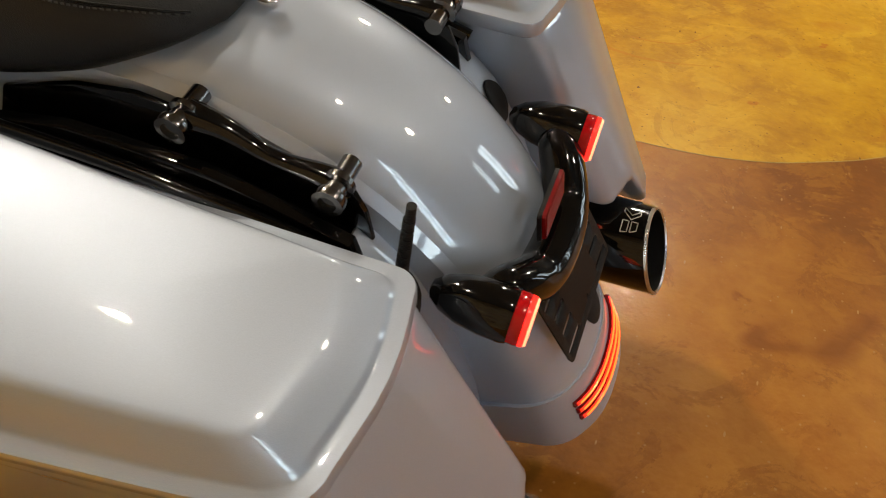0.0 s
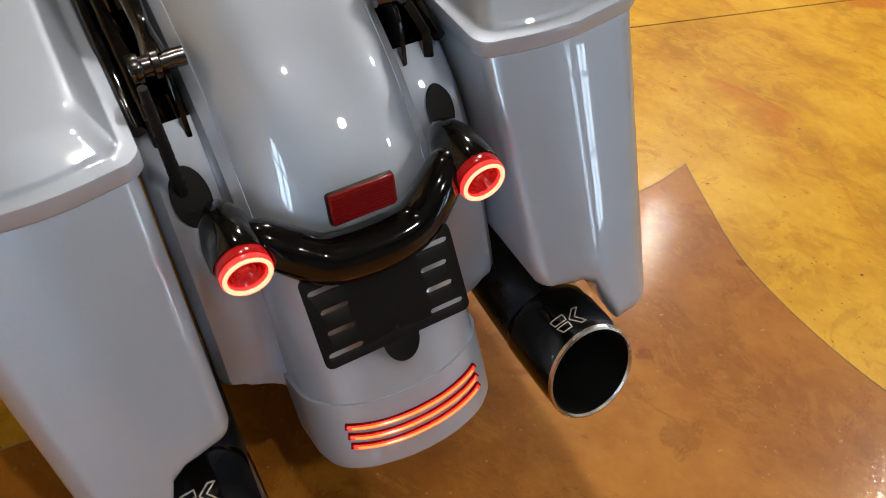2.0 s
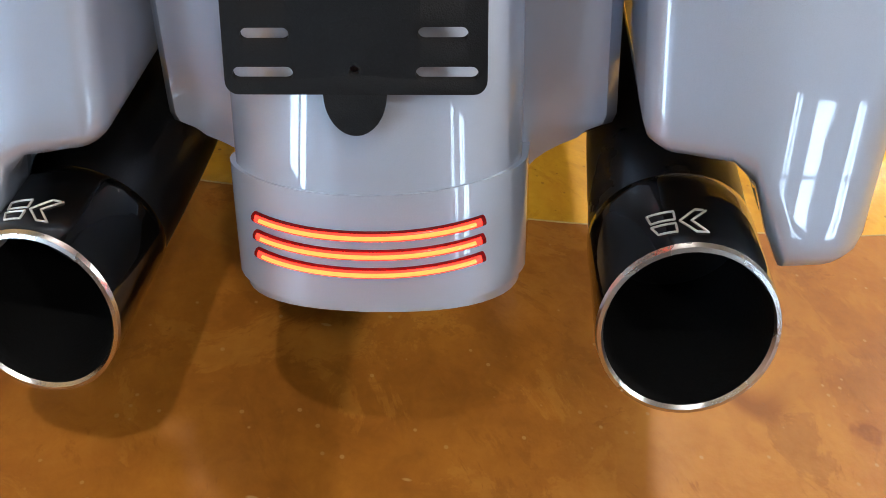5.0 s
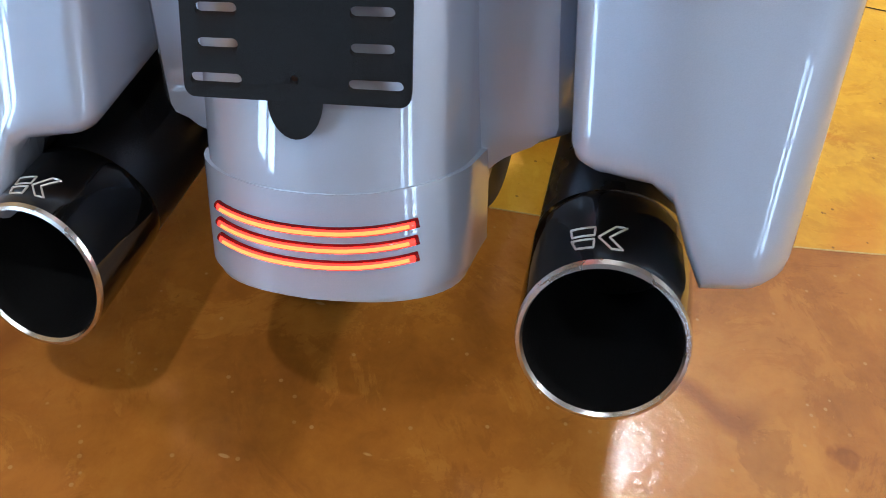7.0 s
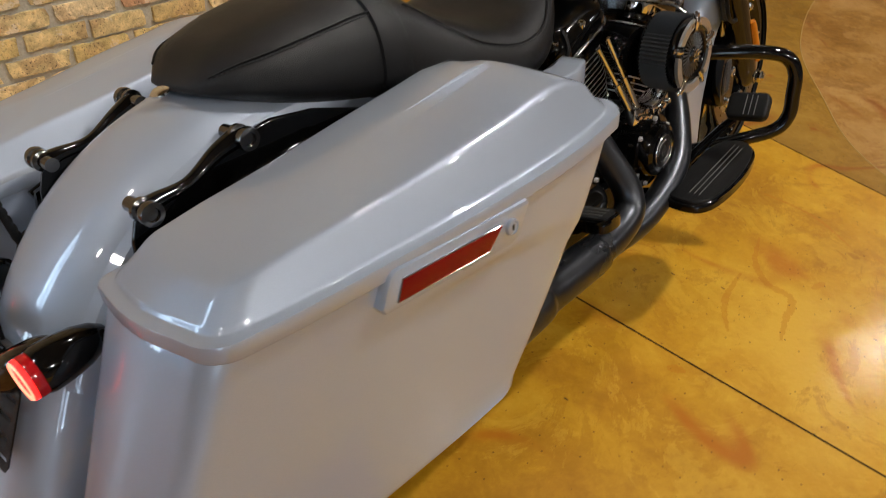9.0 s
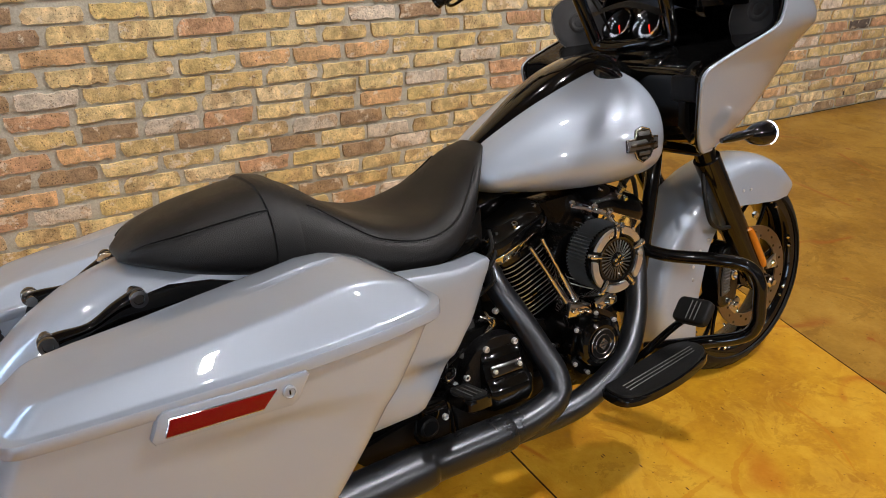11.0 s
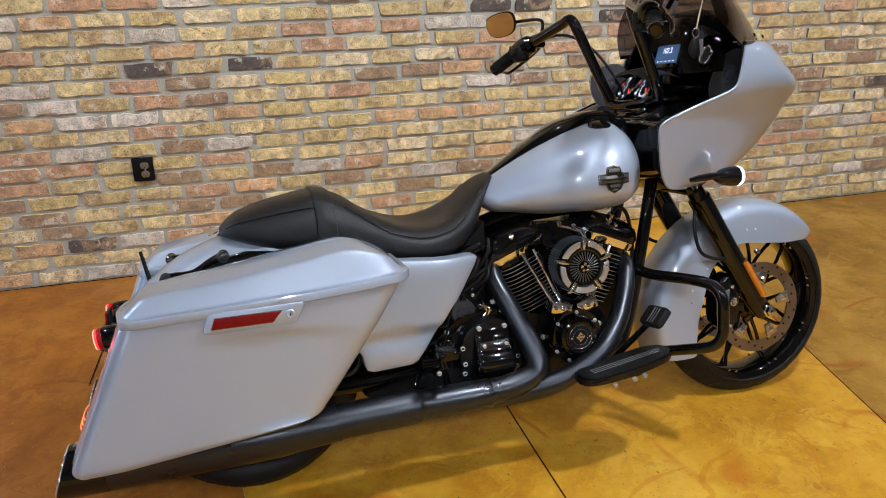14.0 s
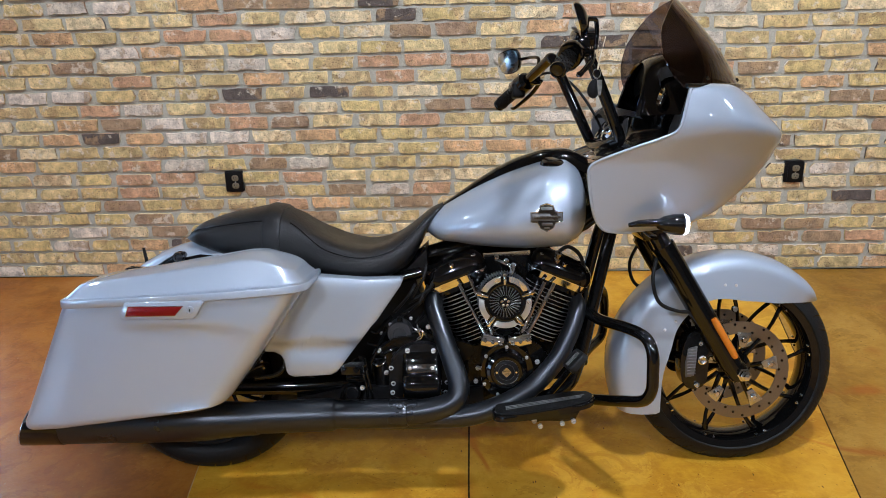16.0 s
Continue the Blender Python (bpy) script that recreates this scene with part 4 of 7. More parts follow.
def bottom_z(x, y):
    outer = float(np.interp(x, [-0.43, -0.39, -0.30, -0.2, -0.05, 0.12, 0.2], [0.256, 0.252, 0.262, 0.280, 0.306, 0.335, 0.372]))
    inner = float(np.interp(x, [-0.42, -0.2, 0.12, 0.2], [0.328, 0.340, 0.360, 0.38]))
    return inner + (outer - inner) * sstep(-0.262, -0.304, y)


import functools


@functools.lru_cache(None)
def level_ring(k, grow):
    return bag_ring(k, grow)


def at_level(k, i, grow):
    """Point i of the outline at the true depth k, between two cached outlines."""
    a, b = math.floor(k * 40) / 40, math.floor(k * 40 + 1) / 40
    (x0, y0), (x1, y1), t = level_ring(a, grow)[i], level_ring(b, grow)[i], (k - a) * 40
    return x0 + (x1 - x0) * t, y0 + (y1 - y0) * t


def bag_rings():
    rings = []
    for k in (0, 0.06, 0.10, 0.13, 0.15, 0.17, 0.19, 0.21, 0.23, 0.25, 0.27, 0.29, 0.32, 0.36, 0.4, 0.5, 0.6, 0.7, 0.8, 0.88, 0.94):
        grow = -0.0025 if k == 0 else 0.0
        ring = []
        for x, y in bag_ring(k, grow):
            z = seam_z(x) + (bottom_z(x, y) - seam_z(x)) * k
            x, y = at_level((seam_z(x) - z) / (seam_z(x) - 0.268), len(ring), grow)
            ledge = 0.562 - 0.05 * sstep(0.10, 0.36, x)
            y += 0.0065 * sstep(ledge + 0.006, ledge - 0.008, z) * sstep(-0.10, 0.06, x) * sstep(-0.30, -0.38, y)
            ring.append((x, y, z))
        rings.append(ring)
    for k, g, lift in ((0.965, -0.002, 0), (0.985, -0.007, 0), (0.997, -0.015, 0), (1.0, -0.028, 0), (1.0, -0.06, 0.004)):
        ring = []
        for x, y in bag_ring(k, g):
            z = seam_z(x) + (bottom_z(x, y) - seam_z(x)) * k
            x, y = at_level((seam_z(x) - z) / (seam_z(x) - 0.268), len(ring), g)
            ring.append((x, y, z + lift))
        rings.append(ring)
    return rings


LID_TOP = curve((-0.27, 0.655), (-0.20, 0.674), (-0.05, 0.696), (0.14, 0.725), (0.28, 0.736), (0.33, 0.716), (0.39, 0.680))


def lid_rings():
    rings = []
    for g, dz in ((-0.004, -0.016), (0.0070, -0.016), (0.0085, -0.014), (0.0090, 0.0015), (0.0080, 0.0042), (0.0045, 0.0052), (-0.0040, 0.0062), (-0.0065, 0.0080), (-0.0078, 0.0110)):
        rings.append([(x, y, seam_z(x) + dz) for x, y in bag_ring(0, g)])
    for g, f, e in ((-0.0095, 0.08, 0.001), (-0.0135, 0.25, 0.003), (-0.020, 0.52, 0.007), (-0.0255, 0.76, 0.012), (-0.0275, 0.815, 0.015), (-0.0305, 0.848, 0.018), (-0.0350, 0.866, 0.022), (-0.052, 0.905, 0.034), (-0.075, 0.952, 0.048), (-0.098, 0.985, 0.062), (-0.114, 1.0, 0.07)):
        ring = []
        for x, y in bag_ring(0, g):
            x += e * sstep(0.10, -0.26, x)
            z0 = seam_z(x) + 0.011
            ring.append((x, y, z0 + (LID_TOP(x) - z0) * f))
        rings.append(ring)
    return rings


def saddlebag(s, name):
    def sided(bm):
        return bm if s < 0 else flipped(bm)
    body = part("saddlebag", sided(loft(bag_rings())), PAINT, bike, f"silver painted hard saddlebag on the {name} side", 50)
    part("lid", sided(loft(lid_rings())), PAINT, body, "silver domed saddlebag lid", 36)
    if s > 0:
        return body
    def yo(x):
        return YO(x) - 0.004
    plate = [(-0.084, 0.581), (0.108, 0.584), (0.120, 0.592), (0.140, 0.626), (0.136, 0.632), (-0.066, 0.628), (-0.074, 0.622), (-0.088, 0.588)]
    latch = part("latch", slab(plate, 0.016, lambda u, v, w: Vector((u, YO(u) - w + 0.002, v)), 0.004), PAINT, body, "silver saddlebag latch plate")
    part("reflector", slab([(-0.069, 0.591), (0.066, 0.594), (0.088, 0.618), (-0.060, 0.616)], 0.004, lambda u, v, w: Vector((u, YO(u) - 0.0125 - w, v)), 0.0015), RED_LENS, latch, "long red reflector")
    lock = part("lock", spin([(0.0105, 0), (0.0105, 0.004), (0.008, 0.005), (0.0075, 0.003), (0.001, 0.003)], (0.106, YO(0.1) - 0.013, 0.608), (0, -1, 0), 20), PAINT, latch, "silver key lock")
    rim = [(-0.069, 0.591), (0.066, 0.594), (0.088, 0.618), (-0.060, 0.616), (-0.069, 0.591)]
    part("reflector_bezel", tube([(u, YO(u) - 0.0145, v) for u, v in rim], 0.0016, 6, smooth=1), CHROME, latch, "thin bright bezel")
    part("keyhole", box((0.002, 0.002, 0.007), (0.106, YO(0.1) - 0.0165, 0.608)), GLOSS, lock)
    return body


saddlebag(-1, "right")
saddlebag(1, "left")

# mufflers with machined tips and head pipes
for name, s in SIDES:
    cy, cz = (-0.233, 0.2305) if s < 0 else (0.257, 0.2315)
    muffler = part("muffler", tube([(0.215, s * 0.268, 0.244), (0.12, s * 0.264, 0.242), (0.03, s * 0.260, 0.240), (-0.2, 0.4 * s * 0.252 + 0.6 * cy, 0.2345), (-0.36, cy, 0.231)], [0.046, 0.052, 0.060, 0.0635, 0.0635], 40), SATIN, bike, f"satin black muffler on the {name} side")

    def cut(line_r, x0, slant, cy=cy, cz=cz):
        return [[(x + slant * (math.sin(a) * r / 0.065), cy + r * math.cos(a), cz + r * math.sin(a)) for a in np.linspace(0, 2 * math.pi, 48, endpoint=False)] for x, r in line_r]
    tip = part("exhaust_tip", loft(cut([(-0.360, 0.0637), (-0.362, 0.0652), (-0.372, 0.0655)], 0, 0.0) + cut([(-0.44, 0.0655), (-0.4625, 0.0655)], 0, 0.022), cap=False), GLOSS, muffler, "gloss black exhaust tip")
    part("rim", loft(cut([(-0.4625, 0.0655), (-0.4662, 0.0645), (-0.4670, 0.0615), (-0.4640, 0.0598)], 0, 0.022), cap=False), STEEL, tip, "bright machined rim")
    part("bore", loft(cut([(-0.4640, 0.0598), (-0.43, 0.0585)], 0, 0.022) + cut([(-0.30, 0.057), (-0.29, 0.035), (-0.288, 0.001)], 0, 0.0), cap=False), BORE, tip, "dark hollow bore")

    def on_tip(u, v, s=s, cy=cy, cz=cz):
        a = radians(78) - s * 0 + u / 0.0655 + (radians(12) if s > 0 else radians(4))
        return (-0.418 + v * -1, cy + 0.0661 * math.cos(a), cz + 0.0661 * math.sin(a))
    for loop in ([(0.022, -0.011), (0.003, -0.011), (0.003, -0.002), (0.020, -0.002)], [(0.020, 0.002), (0.003, 0.002), (0.003, 0.011), (0.016, 0.011)], [(0.000, 0.0), (-0.012, -0.012), (-0.020, -0.012), (-0.008, 0.0), (-0.018, 0.012), (-0.010, 0.012)]):
        dense = []
        for k in range(len(loop)):
            a, b = loop[k], loop[(k + 1) % len(loop)]
            dense += [(a[0] + (b[0] - a[0]) * q / 4, a[1] + (b[1] - a[1]) * q / 4) for q in range(4)]
        pts = [on_tip(-u if True else u, v) for u, v in dense]
        part("etched_mark", tube(pts + [pts[0]], 0.0009, 6, smooth=1), INK, tip, "etched outline of plain bars")

part("rear_head_pipe", tube([(0.735, -0.05, 0.570), (0.717, -0.095, 0.530), (0.742, -0.146, 0.456), (0.768, -0.182, 0.386), (0.788, -0.216, 0.318), (0.770, -0.232, 0.275), (0.70, -0.236, 0.252), (0.62, -0.236, 0.246)], [0.027, 0.028, 0.0285, 0.029, 0.031, 0.033, 0.035, 0.036], 28), SATIN, bike, "satin black curved exhaust head pipe")
part("heat_shield", tube([(0.640, -0.236, 0.246), (0.62, -0.236, 0.246), (0.50, -0.238, 0.247), (0.44, -0.240, 0.248), (0.42, -0.241, 0.248), (0.33, -0.246, 0.248), (0.215, -0.252, 0.248), (0.205, -0.252, 0.248)], [0.037, 0.0405, 0.041, 0.041, 0.046, 0.0465, 0.0465, 0.0455], 36, smooth=3), SATIN, bike, "satin black exhaust heat shield")
part("front_head_pipe", tube([(1.13, -0.05, 0.560), (1.146, -0.090, 0.515), (1.130, -0.122, 0.468), (1.106, -0.148, 0.425), (1.072, -0.180, 0.376), (1.010, -0.218, 0.322), (0.950, -0.232, 0.283), (0.88, -0.236, 0.253), (0.80, -0.232, 0.232), (0.66, -0.215, 0.222), (0.5, -0.21, 0.226)], [0.026, 0.026, 0.0265, 0.027, 0.0275, 0.028, 0.029, 0.030, 0.031, 0.031, 0.031], 26), SATIN, bike, "satin black front exhaust pipe")

# side covers
for name, s in SIDES:
    outline = [(0.20, 0.640), (0.40, 0.652), (0.52, 0.640), (0.60, 0.637), (0.628, 0.634), (0.634, 0.627), (0.628, 0.612), (0.56, 0.520), (0.545, 0.505), (0.452, 0.386), (0.440, 0.371), (0.424, 0.364), (0.318, 0.360), (0.302, 0.366), (0.296, 0.378), (0.292, 0.408), (0.282, 0.424), (0.262, 0.434), (0.20, 0.436)]
    dense = []
    for k in range(len(outline)):
        a, b = outline[k], outline[(k + 1) % len(outline)]
        n = max(1, int(math.dist(a, b) / 0.012))
        dense += [(a[0] + (b[0] - a[0]) * q / n, a[1] + (b[1] - a[1]) * q / n) for q in range(n)]
    cx, cz = 0.40, 0.52

    def cover_y(x, z, lift):
        base = 0.222 + 0.018 * sstep(0.66, 0.50, x) - 0.02 * sstep(0.55, 0.65, x)
        return base + lift + 0.010 * sstep(0.462, 0.45, z) * 0 - 0.012 * sstep(0.470, 0.452, z) * sstep(0.60, 0.5, x) + 0.006 * sstep(0.445, 0.40, z)
    rings = []
    for f, lift in ((1.0, -0.05), (1.0, -0.006), (0.992, -0.0015), (0.975, 0.0), (0.9, 0.003), (0.8, 0.004), (0.7, 0.005), (0.6, 0.005), (0.5, 0.005), (0.4, 0.005), (0.3, 0.005), (0.2, 0.005), (0.1, 0.005)):
        rings.append([(cx + (x - cx) * f, s * cover_y(cx + (x - cx) * f, cz + (z - cz) * f, lift), cz + (z - cz) * f) for x, z in dense])
    part("side_cover", loft(rings), PAINT, bike, f"silver painted {name} side cover", 45)

# seat
TOP = curve((-0.030, 0.750), (0.006, 0.782), (0.05, 0.800), (0.15, 0.823), (0.24, 0.832), (0.30, 0.812), (0.36, 0.775), (0.43, 0.738), (0.53, 0.716), (0.60, 0.735), (0.67, 0.778), (0.72, 0.815), (0.75, 0.828))
BOT = curve((-0.030, 0.736), (0.018, 0.716), (0.085, 0.690), (0.22, 0.655), (0.378, 0.622), (0.51, 0.607), (0.60, 0.622), (0.66, 0.668), (0.71, 0.76), (0.75, 0.815))
WID = curve((-0.030, 0.050), (-0.005, 0.086), (0.045, 0.118), (0.15, 0.142), (0.25, 0.150), (0.32, 0.160), (0.42, 0.185), (0.52, 0.190), (0.60, 0.172), (0.67, 0.130), (0.72, 0.085), (0.75, 0.05))


def seat_point(x, a, lift=0.0):
    w, t, b = WID(x), TOP(x), BOT(x)
    dish = 0.018 * sstep(0.30, 0.42, x) * sstep(0.68, 0.55, x)
    c, q = math.cos(a), math.sin(a)
    mid = b + 0.35 * (t - b)
    y = w * math.copysign(abs(c) ** (2 / 2.7), c)
    z = mid + ((t - mid) if q > 0 else (mid - b)) * math.copysign(abs(q) ** (2 / 2.5), q)
    if q > 0:
        z -= dish * max(0, 1 - (y / (w * 0.75)) ** 2) - dish * 0.4
    n = Vector((0, c, q)).normalized() * lift
    return Vector((x, y + n.y, z + n.z))


seat = part("seat", loft([[seat_point(x, a) for a in np.linspace(0, 2 * math.pi, 44, endpoint=False)] for x in np.linspace(-0.030, 0.75, 64)]), LEATHER, bike, "black leather two-up seat with stitched panels", 60)
part("strap", loft([[seat_point(x, a, lift) for a in np.linspace(-0.35, math.pi + 0.35, 40)] for x, lift in ((0.220, -0.001), (0.222, 0.0045), (0.230, 0.0065), (0.264, 0.0065), (0.272, 0.0045), (0.274, -0.001))], cap=False, closed=False), LEATHER, seat, "black leather strap across the seat")
for label, xs, ang in (("passenger", np.linspace(-0.012, 0.222, 30), lambda x: 0.58 + 0.08 * sstep(0.0, 0.2, x)), ("rider", np.linspace(0.30, 0.70, 40), lambda x: 0.44 + 0.40 * sstep(0.42, 0.30, x) + 0.25 * sstep(0.58, 0.70, x))):
    for mirror in (False, True):
        line = [seat_point(x, math.pi - ang(x) if not mirror else ang(x), 0.0018) for x in xs]
        part("seam", tube(line, 0.0017, 6, smooth=1), PLASTIC, seat, "dark raised seam")
        stitches = bmesh.new()
        line2 = [seat_point(x, (math.pi - ang(x) + 0.05) if not mirror else ang(x) - 0.05, 0.0016) for x in np.linspace(xs[0], xs[-1], 90)]
        for a, b in zip(line2[::2], line2[1::2]):
            tube([a, b], 0.0011, 5, stitches, smooth=1)
        part("stitching", stitches, THREAD, seat, "row of grey stitches")
part("seat_bolt", spin([(0.014, 0), (0.014, 0.003), (0.009, 0.006), (0.004, 0.006)], (-0.046, 0, 0.738), (-0.3, 0, 1), 18), CHROME, fender, "chrome seat screw")

# fuel tank with black console
TT = curve((0.690, 0.775), (0.72, 0.800), (0.80, 0.850), (0.90, 0.902), (1.0, 0.940), (1.08, 0.957), (1.13, 0.948), (1.165, 0.900), (1.178, 0.84))
TB = curve((0.690, 0.755), (0.72, 0.728), (0.80, 0.708), (0.94, 0.692), (1.06, 0.692), (1.12, 0.702), (1.165, 0.752), (1.178, 0.80))
TW = curve((0.690, 0.055), (0.72, 0.095), (0.80, 0.150), (0.90, 0.200), (1.0, 0.232), (1.08, 0.236), (1.13, 0.214), (1.165, 0.150), (1.178, 0.08))


def tank_point(x, a, lift=0.0):
    w, t, b = TW(x), TT(x), TB(x)
    mid = b + 0.40 * (t - b)
    c, q = math.cos(a), math.sin(a)
    y = w * math.copysign(abs(c) ** (2 / 2.25), c)
    z = mid + ((t - mid) * math.copysign(abs(q) ** (2 / 2.1), q) if q > 0 else (mid - b) * math.copysign(abs(q) ** (2 / 2.8), q))
    return Vector((x, y + lift * c, z + lift * q))


tank = part("fuel_tank", loft([[tank_point(x, a) for a in np.linspace(0, 2 * math.pi, 56, endpoint=False)] for x in list(np.linspace(0.690, 1.13, 40)) + [1.142, 1.152, 1.160, 1.166, 1.171, 1.175, 1.178]]), PAINT, bike, "silver teardrop fuel tank", 60)
con = []
for x in np.linspace(0.70, 1.185, 30):
    hw = 0.030 + 0.026 * sstep(0.70, 1.0, x)
    t = TT(min(x, 1.10)) + 0.006 + 0.022 * sstep(0.74, 1.0, x)
    if x > 1.13:
        t -= 0.5 * (x - 1.13)
    con.append([(x, -hw - 0.012, t - 0.05), (x, -hw - 0.004, t - 0.026), (x, -hw * 0.95, t - 0.012), (x, -hw * 0.7, t - 0.003), (x, 0, t), (x, hw * 0.7, t - 0.003), (x, hw * 0.95, t - 0.012), (x, hw + 0.004, t - 0.026), (x, hw + 0.012, t - 0.05)])
part("console", loft(con, cap=True, closed=True), GLOSS, tank, "gloss black tank console", 50)
part("fuel_cap", spin([(0.036, 0), (0.036, 0.005), (0.031, 0.013), (0.020, 0.016), (0.001, 0.017)], (1.075, -0.095, 0.938), (0.12, -0.42, 1), 36), GLOSS, tank, "gloss black round fuel cap")
badge = [(1.32 * u, 1.32 * v) for u, v in [(-0.034, 0.012), (-0.018, 0.013), (-0.014, 0.026), (0.0, 0.031), (0.014, 0.026), (0.018, 0.013), (0.034, 0.012), (0.034, -0.009), (0.020, -0.010), (0.014, -0.022), (0.0, -0.030), (-0.014, -0.022), (-0.020, -0.010), (-0.034, -0.009)]]


def on_tank(u, v, w):
    x, z = 1.042 + u, 0.800 + v
    t, b = TT(x), TB(x)
    mid = b + 0.40 * (t - b)
    q = min(0.99, abs(z - mid) / ((t - mid) if z > mid else (mid - b)))
    n = 2.1 if z > mid else 2.8
    return Vector((x, -TW(x) * (1 - q**n) ** (1 / 2.25) - w - 0.0005, z))


emblem = part("badge", slab(badge, 0.004, on_tank, 0.001), BRONZE, tank, "dark metal shield badge of plain shapes")
part("badge_bar", slab(rounded(0.084, 0.020, 0.002, cy=0.0020), 0.0022, lambda u, v, w: on_tank(u, v, w + 0.004), 0.0006), SATIN_GREY, emblem, "plain metal bar across the badge")
for cy, ww, hh in ((0.026, 0.030, 0.009), (-0.017, 0.030, 0.008), (-0.028, 0.016, 0.005), (0.0020, 0.074, 0.007)):
    part("badge_bar", slab(rounded(ww, hh, 0.002, cy=cy), 0.0018, lambda u, v, w: on_tank(u, v, w + (0.0062 if ww > 0.07 else 0.004)), 0.0006), SATIN_GREY if ww < 0.07 else BRONZE, emblem, "plain metal bar across the badge")
rim = [on_tank(u * 0.96, v * 0.96, 0.0042) for u, v in badge]
part("badge_rim", tube([p for a, b in zip(rim, rim[1:] + rim[:1]) for p in (a, a.lerp(b, 0.5))] + [rim[0]], 0.0013, 6, smooth=1), STEEL, emblem, "bright raised rim of the badge")

# engine
CASE = [(0.84, 0.41), (0.90, 0.44), (0.97, 0.44), (1.03, 0.41), (1.06, 0.36), (1.05, 0.29), (1.00, 0.235), (0.93, 0.215), (0.86, 0.225), (0.80, 0.235), (0.70, 0.235), (0.60, 0.24), (0.52, 0.26), (0.50, 0.32), (0.53, 0.39), (0.60, 0.44), (0.70, 0.45), (0.78, 0.43)]
crank = part("crankcase", slab(CASE, 0.26, lambda u, v, w: Vector((u, -0.13 + w, v)), 0.012), WRINKLE, bike, "black wrinkle-finished engine case")


def along(base, top):
    """A frame for a cylinder: place(u, v, w) with w along its axis, v to the left of the bike."""
    b = Vector((base[0], 0, base[1]))
    d = (Vector((top[0], 0, top[1])) - b).normalized()
    s = Vector((0, 1, 0)).cross(d)
    return lambda u, v, w: b + s * u + Vector((0, v, 0)) + d * w


for label, base, top, sgn in (("rear", (0.862, 0.420), (0.787, 0.615), -1), ("front", (1.010, 0.420), (1.090, 0.607), 1)):
    at = along(base, top)
    cyl = part("cylinder", slab(rounded(0.125, 0.160, 0.045, 6), 0.19, lambda u, v, w: at(u, v, w), 0.0), GLOSS, bike, f"black finned {label} engine cylinder")
    for k in range(13):
        w0 = 0.012 + 0.0122 * k
        grow = 0.010 * min(1, k / 5)
        part("fin", slab(rounded(0.148 + grow, 0.205 + grow, 0.05, 6), 0.0030, lambda u, v, w: at(u, v, w0 + w), 0.0), GLOSS, cyl)
        ring = rounded(0.1485 + grow, 0.2055 + grow, 0.05, 6)
        part("fin_edge", tube([at(u, v, w0 + 0.0015) for u, v in ring + ring[:1]], 0.0014, 5, smooth=1), MACHINED, cyl, "bright machined fin edge")
    head = part("cylinder_head", slab(rounded(0.165, 0.225, 0.05, 6), 0.026, lambda u, v, w: at(u, v, 0.170 + w), 0.004), GLOSS, cyl, "gloss black cylinder head")
    band = part("chrome_band", slab(rounded(0.198, 0.240, 0.045, 6), 0.022, lambda u, v, w: at(u * (0.94 + 2.8 * w), v * (0.94 + 2.8 * w), 0.184 + w), 0.003), CHROME, cyl, "chrome rocker base")
    cover = []
    for h, w, l, r in ((0.205, 0.192, 0.232, 0.045), (0.222, 0.198, 0.236, 0.045), (0.244, 0.186, 0.226, 0.045), (0.260, 0.155, 0.20, 0.045), (0.268, 0.11, 0.16, 0.04), (0.270, 0.05, 0.10, 0.02)):
        cover.append([at(u, v, h) for u, v in rounded(w, l, r, 6)])
    part("rocker_cover", loft(cover), GLOSS, cyl, "gloss black domed rocker cover", 50)
    for u, v in ((-0.070, -0.092), (0.070, -0.092), (0.0, -0.108)):
        p = at(u, v, 0.243)
        b = spin([(0.0085, 0), (0.0085, 0.008), (0.006, 0.010), (0.004, 0.010), (0.004, 0.006), (0.0005, 0.006)], p, at(0, -0.35, 1) - at(0, 0, 0), 12)
        part("rocker_bolt", b, CHROME, cyl, "chrome hex bolt")

# added black mass: keeps the gaps between the cylinders dark, hides the floor
part("engine_backing", slab([(0.66, 0.42), (0.70, 0.60), (0.80, 0.665), (1.06, 0.67), (1.17, 0.60), (1.19, 0.40), (1.10, 0.28), (0.66, 0.26)], 0.13, lambda u, v, w: Vector((u, -0.065 + w, v)), 0.01), WRINKLE, bike, "added black mass that darkens the gaps behind the cylinders")
part("battery_box", slab([(0.34, 0.30), (0.36, 0.62), (0.66, 0.62), (0.70, 0.48), (0.66, 0.28), (0.52, 0.24)], 0.16, lambda u, v, w: Vector((u, -0.08 + w, v)), 0.01), PLASTIC, bike, "black battery box under the seat")

# pushrod tubes and lifter blocks
for a, b in (((0.795, 0.600), (0.870, 0.452)), ((0.829, 0.612), (0.890, 0.458)), ((1.074, 0.596), (0.990, 0.458)), ((1.045, 0.600), (0.972, 0.460))):
    y0, y1 = -0.135, -0.172
    p, q = Vector((a[0], y0, a[1])), Vector((b[0], y1, b[1]))
    rod = part("pushrod_tube", tube([p, p.lerp(q, 0.55), q], [0.0062, 0.0062, 0.0062], 16, smooth=1), CHROME, crank, "chrome pushrod tube")
    part("collar", tube([p.lerp(q, 0.55), p.lerp(q, 0.60), p.lerp(q, 0.98), q], [0.0088, 0.0085, 0.0085, 0.0100], 16, smooth=1), CHROME, rod)
